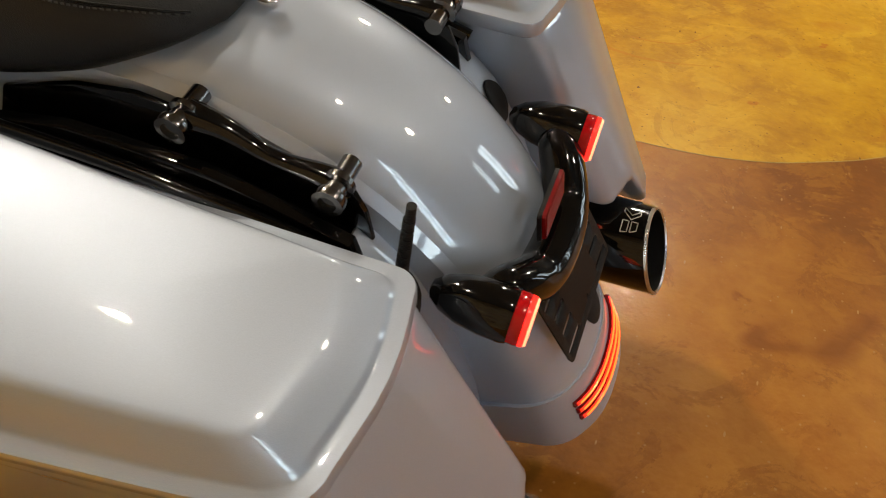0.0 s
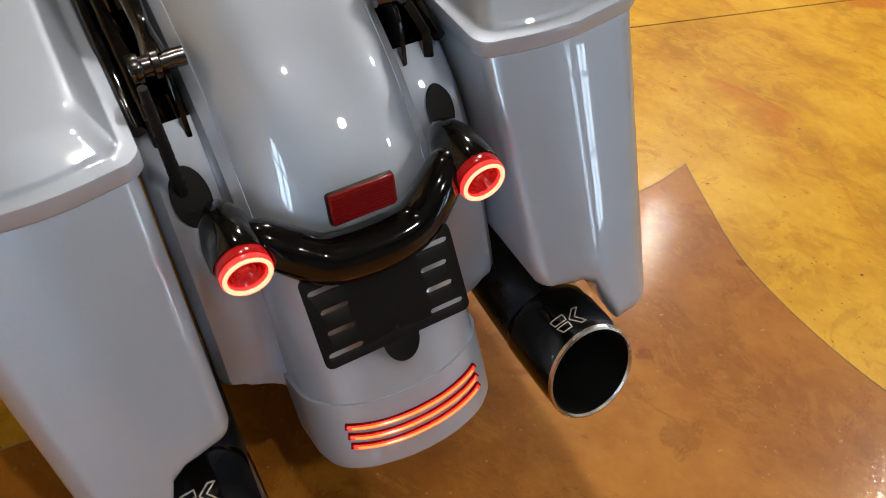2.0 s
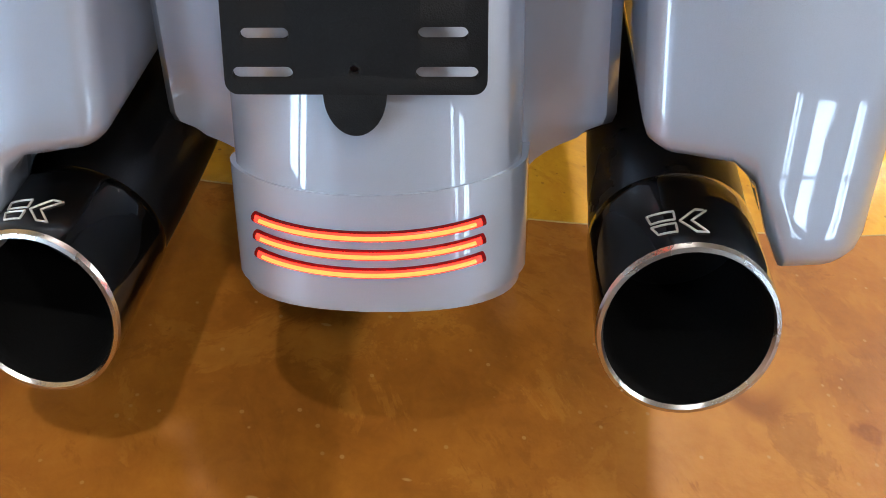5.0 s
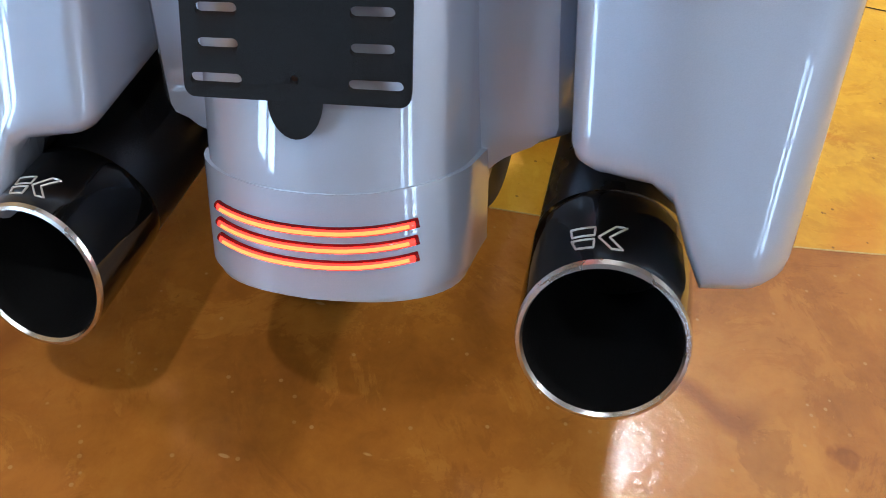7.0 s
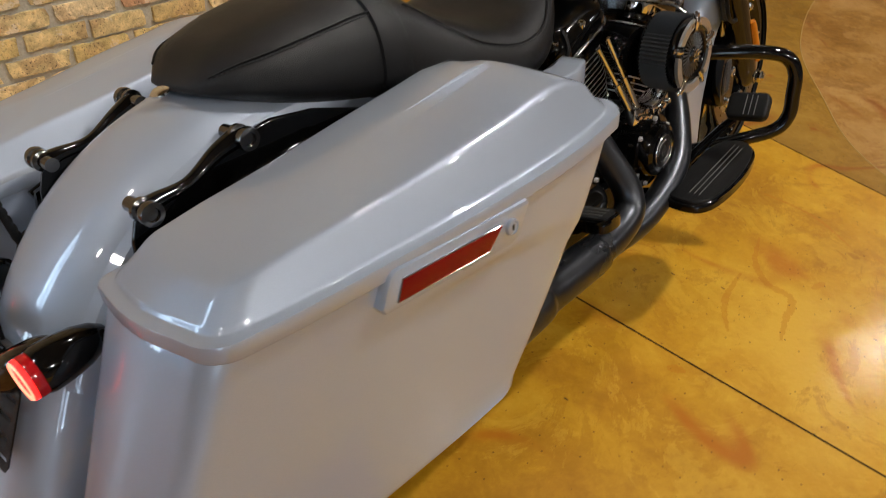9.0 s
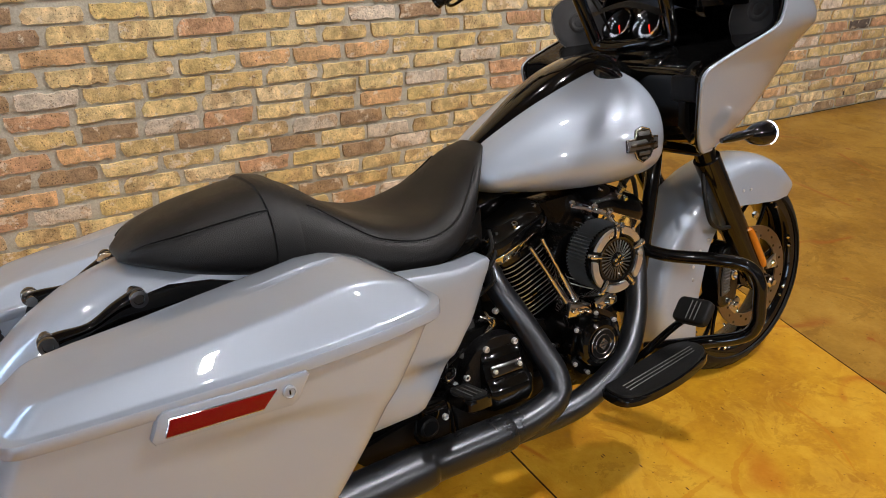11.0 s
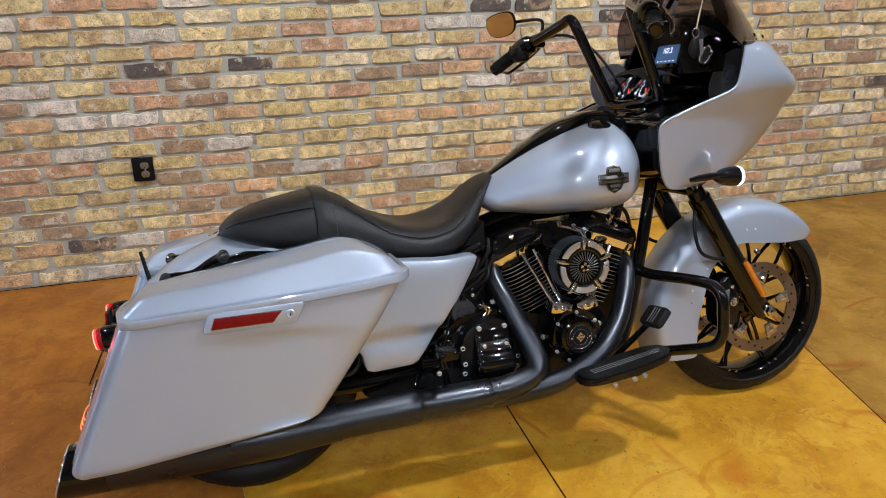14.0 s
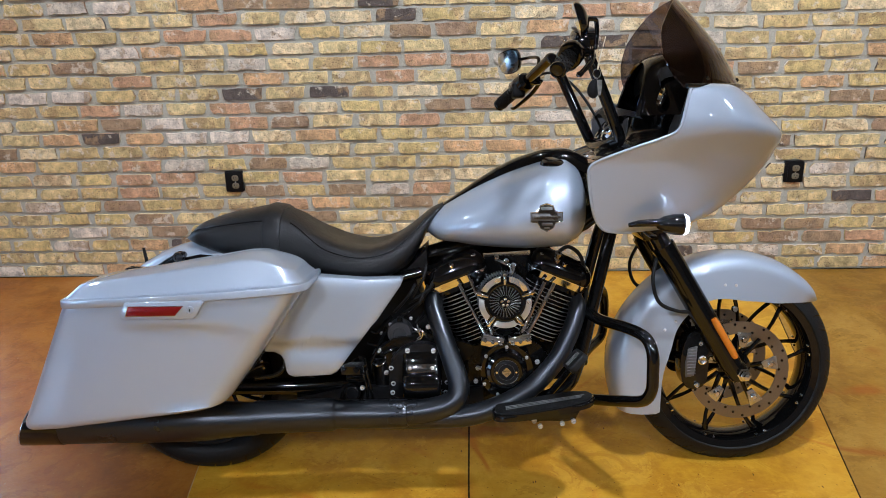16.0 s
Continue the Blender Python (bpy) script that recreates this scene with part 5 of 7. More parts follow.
for x, tilt in ((0.888, 14), (0.968, -14)):
    blk = part("lifter_block", box((0.066, 0.05, 0.036), (x, -0.165, 0.438), 0.005, Matrix.Rotation(radians(tilt), 4, "Y")), CHROME, crank, "chrome lifter block")
    for dx in (-0.022, 0.0, 0.022):
        b = spin([(0.0058, 0), (0.0058, 0.009), (0.004, 0.011), (0.001, 0.011)], (x + dx, -0.188, 0.438 + dx * -math.tan(radians(tilt))), (0, -1, 0.1), 10)
        part("lifter_bolt", b, CHROME, blk)

# cam cover
cam_out = [(0.86, 0.385), (0.885, 0.42), (0.925, 0.432), (0.965, 0.42), (0.995, 0.39), (1.003, 0.35), (0.99, 0.305), (0.955, 0.278), (0.915, 0.272), (0.875, 0.29), (0.852, 0.33)]
smooth_out = [tuple(p) for p in cat(cam_out, 5, closed=True)]
nose = part("cam_cover", slab(smooth_out, 0.065, lambda u, v, w: Vector((u, -0.13 - w, v)), 0.02, seg=5), GLOSS, crank, "gloss black cam cover")
part("cam_nose", spin([(0.062, 0.0), (0.061, 0.022), (0.056, 0.034), (0.047, 0.039), (0.044, 0.0365), (0.001, 0.0365)], (0.925, -0.185, 0.357), (0, -1, 0), 48), GLOSS, nose, "round gloss black cover")
part("medallion", spin([(0.036, 0.0), (0.036, 0.003), (0.034, 0.004), (0.001, 0.004)], (0.925, -0.2212, 0.357), (0, -1, 0), 40), PLASTIC, nose, "black round medallion")
part("medallion_ring", spin([(0.034, 0.0), (0.0352, 0.0015), (0.0362, 0.0), (0.034, 0.0)], (0.925, -0.2252, 0.357), (0, -1, 0), 44, cap=False), STEEL, nose, "thin silver ring")
part("medallion_ring", spin([(0.0225, 0.0), (0.0233, 0.001), (0.0240, 0.0), (0.0225, 0.0)], (0.925, -0.2252, 0.357), (0, -1, 0), 44, cap=False), STEEL, nose, "thin silver ring")
part("medallion_mark", slab(rounded(0.026, 0.007, 0.001), 0.0012, lambda u, v, w: Vector((0.925 + u, -0.2250 - w, 0.357 + v))), STEEL, nose, "plain silver bar")
for r0 in (0.010, -0.010):
    part("medallion_mark", slab([(-0.010, 0.0), (0.010, 0.0), (0.0, r0)] if r0 > 0 else [(0.010, 0.0), (-0.010, 0.0), (0.0, r0)], 0.001, lambda u, v, w: Vector((0.925 + u, -0.2250 - w, 0.357 + v + math.copysign(0.005, r0)))), STEEL, nose, "plain silver shape")
for dx in (-0.028, 0.028):
    part("medallion_screw", spin([(0.0032, 0), (0.003, 0.002), (0.0005, 0.002)], (0.925 + dx, -0.225, 0.357), (0, -1, 0), 10), CHROME, nose)
bolts([(0.868, -0.196, 0.398), (0.928, -0.196, 0.424), (0.985, -0.196, 0.392), (0.862, -0.196, 0.315), (0.90, -0.196, 0.283), (0.965, -0.196, 0.290)], nose, mesh=BOLT, name="cover_bolt")
bolts([(0.845, -0.135, 0.345), (0.838, -0.135, 0.305), (0.848, -0.14, 0.262), (1.012, -0.15, 0.33), (1.02, -0.15, 0.365)], crank, mesh=BIG_BOLT, name="case_bolt")

# air cleaner: pleated drum, black face with vane wheel and silver arcs
AC = Vector((0.921, -0.010, 0.574))
drum = part("air_cleaner", spin([(0.060, -0.180), (0.073, -0.183), (0.073, -0.187), (0.067, -0.189), (0.064, -0.245), (0.070, -0.247), (0.0715, -0.252), (0.070, -0.262), (0.062, -0.266), (0.044, -0.266), (0.042, -0.258), (0.001, -0.258)], AC, (0, 1, 0), 60), GLOSS, bike, "round black air cleaner with a pleated filter")
pleat = bmesh.new()
rings = []
for y in (-0.188, -0.246):
    rings.append([(AC.x + (0.0765 if k % 2 else 0.0695) * math.cos(2 * math.pi * k / 120), AC.y + y, AC.z + (0.0765 if k % 2 else 0.0695) * math.sin(2 * math.pi * k / 120)) for k in range(120)])
part("filter", loft(rings, pleat, cap=False), PLASTIC_PLEAT, drum, "grey pleated filter element", 20)
for k in range(5):
    a0 = math.pi / 2 + 2 * math.pi * k / 5
    outer = [(0.0730 * math.cos(a0 + q), 0.0730 * math.sin(a0 + q)) for q in np.linspace(0.15, 1.11, 12)]
    inner = [(0.0575 * math.cos(a0 + q), 0.0575 * math.sin(a0 + q)) for q in np.linspace(1.06, 0.20, 12)]
    part("face_arc", slab(outer + inner, 0.007, lambda u, v, w: Vector((AC.x + u, AC.y - 0.2645 - w, AC.z + v)), 0.003), MACHINED, drum, "bright machined arc")
    c, q = math.cos(a0), math.sin(a0)
    lug = part("face_lug", tube([AC + Vector((r * c, y, r * q)) for r, y in ((0.050, -0.267), (0.070, -0.269), (0.083, -0.262))], [0.0042, 0.0052, 0.0048], 12, smooth=2), CHROME, drum, "chrome clamp lug")
    part("lug_bolt", spin([(0.0055, 0), (0.005, 0.005), (0.001, 0.006)], AC + Vector((0.078 * c, -0.266, 0.078 * q)), (0, -1, 0), 12), CHROME, lug)
for k in range(28):
    a = 2 * math.pi * k / 28
    c, q = math.cos(a), math.sin(a)
    vane = tube([AC + Vector((0.017 * c, -0.266, 0.017 * q)), AC + Vector((0.045 * math.cos(a + 0.12), -0.263, 0.045 * math.sin(a + 0.12)))], [0.0010, 0.0018], 5, smooth=1)
    part("vane", vane, SATIN_GREY, drum, "dark grey vane")
part("face_ring", spin([(0.045, 0.0), (0.047, 0.006), (0.051, 0.007), (0.053, 0.002), (0.053, 0.0), (0.045, 0.0)], AC + Vector((0, -0.262, 0)), (0, -1, 0), 52, cap=False), GLOSS, drum, "gloss black ring")
hubm = part("face_hub", spin([(0.017, 0), (0.016, 0.008), (0.012, 0.012), (0.001, 0.013)], AC + Vector((0, -0.259, 0)), (0, -1, 0), 28), GLOSS, drum)
for k in range(5):
    a = math.pi / 2 + 2 * math.pi * k / 5
    part("hub_screw", spin([(0.0046, 0), (0.0044, 0.004), (0.003, 0.005), (0.001, 0.004)], AC + Vector((0.0095 * math.cos(a), -0.270, 0.0095 * math.sin(a))), (0, -1, 0), 14), CHROME, hubm, "chrome screw")
part("backplate", tube([AC + Vector((-0.03, -0.165, 0.0)), AC + Vector((-0.01, -0.06, 0.0)), AC + Vector((0, 0.0, -0.02))], [0.05, 0.045, 0.04], 20), GLOSS, drum)

# gearbox side: cover, starter, filler cap
gear = part("gearbox_cover", slab([tuple(p) for p in cat([(0.585, 0.36), (0.60, 0.395), (0.64, 0.425), (0.70, 0.428), (0.745, 0.40), (0.765, 0.345), (0.762, 0.28), (0.73, 0.262), (0.63, 0.262), (0.585, 0.278)], 4, closed=True)], 0.035, lambda u, v, w: Vector((u, -0.13 - w, v)), 0.008, seg=3), CASE_GREY, crank, "black wrinkle-finished gearbox cover")
# the release cover steps out in two sloping ledges
ledges = [(-0.150, 0.408), (-0.166, 0.406), (-0.172, 0.400), (-0.178, 0.380), (-0.180, 0.374), (-0.188, 0.348), (-0.190, 0.344), (-0.195, 0.341), (-0.205, 0.328), (-0.2075, 0.323), (-0.2095, 0.312), (-0.2095, 0.298), (-0.207, 0.290), (-0.200, 0.277), (-0.186, 0.270), (-0.150, 0.270)]
rings = []
for x, inset in ((0.622, 0.016), (0.625, 0.007), (0.631, 0.002), (0.640, 0.0), (0.720, 0.0), (0.729, 0.002), (0.735, 0.007), (0.738, 0.016)):
    rings.append([(x, min(y + inset, -0.150), z + (0.338 - z) * inset * 4) for y, z in ledges])
part("release_cover", loft(rings), GLOSS, gear, "gloss black stepped gearbox release cover", 30)
bolts([(0.639, -0.166, 0.411), (0.715, -0.166, 0.409), (0.589, -0.160, 0.358), (0.594, -0.160, 0.311), (0.591, -0.160, 0.283), (0.753, -0.160, 0.311), (0.748, -0.160, 0.281)], gear, mesh=BIG_BOLT, name="cover_bolt")
# added metal plate stands in for the white reflection on the gloss black ledge
plate = part("polished_plate", slab(rounded(0.084, 0.025, 0.005, 4, 0.679, 0.0), 0.004, lambda u, v, w: Vector((u, -0.1835 - 0.29 * -v - 0.96 * w, 0.3615 + 0.95 * v + 0.28 * w)), 0.001), BLACK_CHROME, gear, "dark metal plate standing in for the bright reflection on the ledge")
bolts([(0.646, -0.188, 0.3635), (0.711, -0.188, 0.3635)], plate, mesh=BOLT, name="plate_bolt")
part("starter_motor", spin([(0.037, 0.0), (0.037, 0.055), (0.034, 0.062), (0.019, 0.0625), (0.018, 0.066), (0.0165, 0.066), (0.016, 0.063), (0.001, 0.0625)], (0.613, -0.055, 0.449), (0, -1, 0), 36), GRILLE, crank, "black round starter motor")
bolts([(0.648, -0.10, 0.492), (0.585, -0.10, 0.475), (0.665, -0.10, 0.43)], crank, mesh=BOLT, name="case_bolt")
filler_cap = part("oil_cap", spin([(0.022, 0), (0.022, 0.010), (0.018, 0.013), (0.014, 0.012), (0.013, 0.009), (0.001, 0.009)], (0.550, -0.135, 0.370), (0, -0.6, 0.8), 28), GLOSS, crank, "black oil filler cap")
part("cap_rim", spin([(0.0218, 0.004), (0.0232, 0.006), (0.0228, 0.010), (0.0215, 0.0105)], (0.550, -0.135, 0.370), (0, -0.6, 0.8), 32, cap=False), CHROME, filler_cap, "bright rim of the oil cap")
part("cap_grip", box((0.030, 0.006, 0.006), (0.550, -0.1425, 0.3805), 0.002, Matrix.Rotation(radians(53), 4, "X")), GLOSS, filler_cap)
part("filler_neck", tube([(0.552, -0.125, 0.365), (0.556, -0.120, 0.33), (0.56, -0.115, 0.28)], [0.022, 0.024, 0.026], 18), CASE_GREY, crank, "black oil filler neck")
tab = part("starter_tab", slab(rounded(0.018, 0.022, 0.005, 4, 0.616, 0.490), 0.010, lambda u, v, w: Vector((u, -0.105 - w, v)), 0.003), PLASTIC, crank, "black starter terminal tab")
bolts([(0.616, -0.115, 0.492)], tab, mesh=BLACK_BOLT, name="tab_bolt")
for k, pts in enumerate((
    [(0.668, -0.128, 0.478), (0.672, -0.136, 0.466), (0.684, -0.138, 0.458), (0.680, -0.136, 0.440), (0.664, -0.132, 0.430)],
    [(0.655, -0.128, 0.470), (0.668, -0.136, 0.462), (0.676, -0.136, 0.448), (0.668, -0.132, 0.436)],
)):
    part("cable_clip", tube(pts, 0.0032, 8), CHROME, crank, "bright wire clip")
for pts, r in (
    ([(0.556, -0.150, 0.435), (0.545, -0.160, 0.405), (0.532, -0.165, 0.378), (0.528, -0.160, 0.350)], 0.0035),
    ([(0.575, -0.120, 0.470), (0.560, -0.140, 0.440), (0.548, -0.150, 0.425), (0.52, -0.150, 0.43)], 0.005),
    ([(0.59, -0.11, 0.50), (0.57, -0.13, 0.485), (0.55, -0.14, 0.46), (0.53, -0.14, 0.465)], 0.0055),
    ([(0.64, -0.10, 0.40), (0.60, -0.13, 0.408), (0.575, -0.14, 0.40), (0.555, -0.14, 0.39)], 0.006),
    ([(0.70, -0.10, 0.455), (0.72, -0.13, 0.44), (0.735, -0.135, 0.415), (0.745, -0.13, 0.38)], 0.005),
):
    part("wiring_hose", tube(pts, r, 8), GLOSS, crank, "black wiring hose")
bolts([(0.646, -0.115, 0.512), (0.560, -0.125, 0.455)], crank, mesh=BOLT, name="case_bolt")
part("oil_cap", spin([(0.013, 0), (0.013, 0.008), (0.009, 0.010), (0.001, 0.010)], (0.602, -0.125, 0.392), (0, -0.6, 0.8), 20), PLASTIC, crank, "small black plug")
part("cable_clip", tube([(0.665, -0.10, 0.445), (0.675, -0.125, 0.462), (0.69, -0.13, 0.448), (0.698, -0.12, 0.425)], 0.004, 8), STEEL, crank, "bright wire clip")
for k, (a, b) in enumerate((((0.71, -0.09, 0.62), (0.62, -0.09, 0.50)), ((0.73, -0.10, 0.64), (0.64, -0.10, 0.54)), ((0.70, -0.06, 0.60), (0.66, -0.07, 0.47)))):
    mid = ((a[0] + b[0]) / 2 + 0.02, a[1] - 0.012, (a[2] + b[2]) / 2 - 0.01)
    part("wiring_hose", tube([a, mid, b], 0.0065, 8), RUBBER, crank, "black rubber hose")

# rear brake cylinder, passenger peg, swingarm
brake = part("brake_cylinder", spin([(0.024, 0), (0.026, 0.01), (0.026, 0.05), (0.020, 0.058), (0.001, 0.058)], (0.492, -0.15, 0.300), (0.1, -0.2, 1), 24), GLOSS, bike, "black rear brake fluid cylinder")
bolts([(0.494, -0.192, 0.376), (0.506, -0.196, 0.311)], brake, mesh=BIG_BOLT, name="bracket_bolt")
connector = part("connector_box", box((0.052, 0.030, 0.030), (0.486, -0.182, 0.342), 0.006, seg=3), PLASTIC, brake, "black ribbed connector box")
for k in range(3):
    part("connector_rib", tube([(0.464, -0.198, 0.333 + 0.008 * k), (0.508, -0.198, 0.333 + 0.008 * k)], 0.0018, 6, smooth=1), GLOSS, connector)
part("pressure_switch", spin([(0.023, 0), (0.024, 0.006), (0.022, 0.016), (0.018, 0.019), (0.016, 0.017), (0.001, 0.018)], (0.474, -0.172, 0.290), (0, -1, 0), 28), PLASTIC, brake, "black round pressure switch")
for pts in (
    [(0.516, -0.190, 0.398), (0.522, -0.196, 0.36), (0.530, -0.196, 0.31), (0.538, -0.190, 0.262)],
    [(0.500, -0.188, 0.405), (0.508, -0.198, 0.37), (0.518, -0.200, 0.32), (0.522, -0.192, 0.265)],
    [(0.470, -0.180, 0.36), (0.478, -0.190, 0.385), (0.492, -0.192, 0.398), (0.508, -0.188, 0.400)],
    [(0.450, -0.175, 0.31), (0.440, -0.185, 0.28), (0.455, -0.190, 0.262), (0.48, -0.190, 0.262)],
):
    part("brake_line", tube(pts, 0.0042, 8), GLOSS, brake, "gloss black brake line")
def peg_at(u, v, w):
    """Foot peg frame: u across, v outwards along the peg, w up."""
    return Vector((0.503 + u - 0.06 * v, -0.250 - v, 0.388 + w + 0.20 * v))


peg = part("passenger_peg", slab([tuple(p) for p in cat([(-0.020, -0.01), (0.020, -0.01), (0.027, 0.03), (0.030, 0.075), (0.024, 0.102), (0.0, 0.108), (-0.024, 0.102), (-0.030, 0.075), (-0.027, 0.03)], 4, closed=True)], 0.022, lambda u, v, w: peg_at(-u, v, w - 0.008), 0.008, seg=3), GLOSS, bike, "black passenger foot peg")
part("pad", slab(rounded(0.044, 0.088, 0.012, 4, 0.0, 0.054), 0.005, lambda u, v, w: peg_at(-u, v, 0.0135 + w), 0.002), RUBBER, peg, "rubber pad")
for k in range(3):
    part("pad_line", tube([peg_at(-0.011 + 0.011 * k, 0.026, 0.0187), peg_at(-0.011 + 0.011 * k, 0.088, 0.0187)], 0.0013, 6, smooth=1), MAT_LINE, peg, "silver line")
part("peg_arm", tube([(0.500, -0.14, 0.345), (0.500, -0.19, 0.372), (0.502, -0.215, 0.385), (0.503, -0.262, 0.394)], [0.016, 0.014, 0.012, 0.010], 12), GLOSS, peg)
part("lower_case", slab([(0.30, 0.268), (0.34, 0.232), (0.60, 0.214), (0.86, 0.214), (0.86, 0.29), (0.46, 0.30)], 0.32, lambda u, v, w: Vector((u, -0.165 + w, v)), 0.012), PLASTIC, bike, "black gearbox underside and frame")
for name, s in SIDES:
    part("swingarm", tube([(0.50, s * 0.12, 0.30), (0.30, s * 0.135, 0.295), (0.10, s * 0.14, 0.30), (-0.03, s * 0.14, 0.303)], [0.024, 0.026, 0.026, 0.024], 16), GLOSS, bike, f"black {name} swingarm")
    part("frame_rail", tube([(0.68, s * 0.10, 0.63), (0.45, s * 0.16, 0.585), (0.25, s * 0.165, 0.56), (0.0, s * 0.155, 0.60), (-0.12, s * 0.14, 0.60)], 0.017, 14), GLOSS, bike, f"black {name} rear frame rail")
    part("bag_mount", slab([(-0.20, 0.55), (0.24, 0.60), (0.27, 0.64), (0.10, 0.67), (-0.05, 0.66), (-0.19, 0.61)], 0.014, lambda u, v, w, s=s: Vector((u, s * (0.150 + w), v)), 0.004), GLOSS, bike, f"black {name} saddlebag mounting plate")
    part("mount_rail", tube([(-0.19, s * 0.172, 0.600), (-0.10, s * 0.174, 0.628), (0.05, s * 0.174, 0.652), (0.22, s * 0.172, 0.660)], 0.008, 10), GLOSS, bike, f"black {name} mounting rail")
    part("shock", tube([(0.20, s * 0.145, 0.52), (0.02, s * 0.15, 0.40)], 0.027, 16), GLOSS, bike, f"black {name} shock absorber")
part("guard_rail", tube([(0.28, -0.205, 0.42), (0.285, -0.225, 0.385), (0.26, -0.232, 0.362), (0.20, -0.23, 0.352)], 0.007, 10), GLOSS, bike, "black bag guard rail")
part("underseat_cover", slab([(0.02, 0.70), (0.30, 0.655), (0.52, 0.612), (0.64, 0.64), (0.70, 0.70), (0.70, 0.62), (0.55, 0.56), (0.25, 0.58), (0.02, 0.64)], 0.20, lambda u, v, w: Vector((u, -0.10 + w, v)), 0.0), PLASTIC, bike, "black plastic under the seat")
part("oil_pan", box((0.40, 0.18, 0.06), (0.86, 0, 0.205), 0.02), WRINKLE, bike, "black oil pan")
part("cooler", box((0.05, 0.16, 0.16), (1.16, 0, 0.40), 0.012), WRINKLE, bike, "black oil cooler block")
for name, s in SIDES:
    part("frame_downtube", tube([(1.285, s * 0.05, 0.83), (1.245, s * 0.085, 0.72), (1.195, s * 0.10, 0.52), (1.15, s * 0.105, 0.34), (1.10, s * 0.11, 0.26), (0.95, s * 0.12, 0.215)], 0.019, 16), GLOSS, bike, f"gloss black {name} frame tube")
part("backbone", tube([(1.30, 0, 0.86), (1.1, 0, 0.72), (0.8, 0, 0.69), (0.6, 0, 0.63)], 0.03, 14), GLOSS, bike, "gloss black frame backbone")
part("steering_head", tube([(1.35, 0, 0.80), (1.27, 0, 0.95)], 0.042, 20), GLOSS, bike, "gloss black steering head")

# floorboards, brake pedal, engine guard
for name, s in SIDES:
    out = [tuple(p) for p in cat([(0.884, 0.265), (0.912, 0.250), (1.032, 0.245), (1.117, 0.247), (1.154, 0.272), (1.162, 0.309), (1.132, 0.347), (1.032, 0.365), (0.927, 0.357), (0.884, 0.327)], 4, closed=True)]
    tilt = lambda x: 0.251 + 0.145 * (x - 0.882)
    board = part("floorboard", slab(out, 0.018, lambda u, v, w, s=s: Vector((u, s * v, tilt(u) + w)), 0.007, seg=3), GLOSS, bike, f"gloss black {name} rider floorboard")
    inn = [(1.031 + (u - 1.031) * 0.95, 0.305 + (v - 0.305) * 0.88) for u, v in out]
    part("rubber_mat", slab(inn, 0.006, lambda u, v, w, s=s: Vector((u, s * v, tilt(u) + 0.0175 + w)), 0.003), RUBBER, board, "black rubber mat")
    for k in range(3):
        v = 0.297 + 0.011 * k
        part("mat_line", tube([(0.917, s * v, tilt(0.917) + 0.0242), (1.134 - 0.006 * k, s * v, tilt(1.134) + 0.0242)], 0.0012, 6, smooth=1), MAT_LINE, board, "raised silver line")
    part("board_bracket", tube([(0.96, s * 0.16, 0.222), (0.98, s * 0.24, 0.240), (1.02, s * 0.300, 0.266)], [0.014, 0.013, 0.012], 10), GLOSS, board)
    part("engine_guard", tube([(1.178, s * 0.09, 0.500), (1.203, s * 0.16, 0.490), (1.260, s * 0.265, 0.490), (1.296, s * 0.325, 0.478), (1.310, s * 0.348, 0.440), (1.311, s * 0.350, 0.385), (1.308, s * 0.348, 0.335), (1.290, s * 0.325, 0.300), (1.240, s * 0.26, 0.278), (1.16, s * 0.13, 0.240)], 0.0165, 18), GLOSS, bike, f"gloss black {name} engine guard bar")
part("board_support", slab([(0.960, 0.226), (1.005, 0.214), (1.05, 0.226), (1.085, 0.214), (1.118, 0.220), (1.135, 0.252), (0.93, 0.240)], 0.03, lambda u, v, w: Vector((u, -0.232 - w, v)), 0.006), GLOSS, bike, "black floorboard support")
bolts([(1.000, -0.262, 0.222), (1.017, -0.262, 0.206), (1.080, -0.262, 0.213), (1.112, -0.262, 0.219)], bike, d=(0, -1, -0.2), mesh=BIG_BOLT, name="board_bolt")
pedal = part("brake_pedal", tube([(1.03, -0.21, 0.262), (1.06, -0.245, 0.315), (1.09, -0.285, 0.370), (1.10, -0.315, 0.400)], [0.013, 0.013, 0.012, 0.011], 12, flat=0.7), GLOSS, bike, "gloss black brake pedal")
pad_t = Matrix.Translation((1.112, -0.328, 0.412)) @ Matrix.Rotation(radians(-46), 4, "Y") @ Matrix.Rotation(radians(8), 4, "Z")
part("pad", slab(rounded(0.062, 0.088, 0.014, 4), 0.020, lambda u, v, w: pad_t @ Vector((u, v, w)), 0.007, seg=3), RUBBER, pedal, "black rubber pedal pad")
for k in range(3):
    part("pad_line", tube([pad_t @ Vector((-0.024, -0.018 + 0.011 * k, 0.0205)), pad_t @ Vector((0.022, -0.018 + 0.011 * k, 0.0205))], 0.0012, 6, smooth=1), MAT_LINE, pedal, "silver line")

# breather bracket over the air cleaner and small bright fittings on the heads
bracket = part("breather_bracket", tube([(0.905, -0.15, 0.672), (0.925, -0.185, 0.668), (0.945, -0.215, 0.660), (0.941, -0.245, 0.646)], [0.0062, 0.0075, 0.0075, 0.0060], 10, flat=0.6), CHROME, bike, "chrome breather bracket over the air cleaner")
for p, d in (((0.905, -0.15, 0.676), (0, -0.3, 1)), ((0.930, -0.195, 0.672), (0, -0.4, 1)), ((0.948, -0.222, 0.664), (0, -0.6, 0.8))):
    part("bracket_bolt", spin([(0.0075, 0), (0.0075, 0.007), (0.005, 0.010), (0.001, 0.010)], p, d, 10), CHROME, bracket)
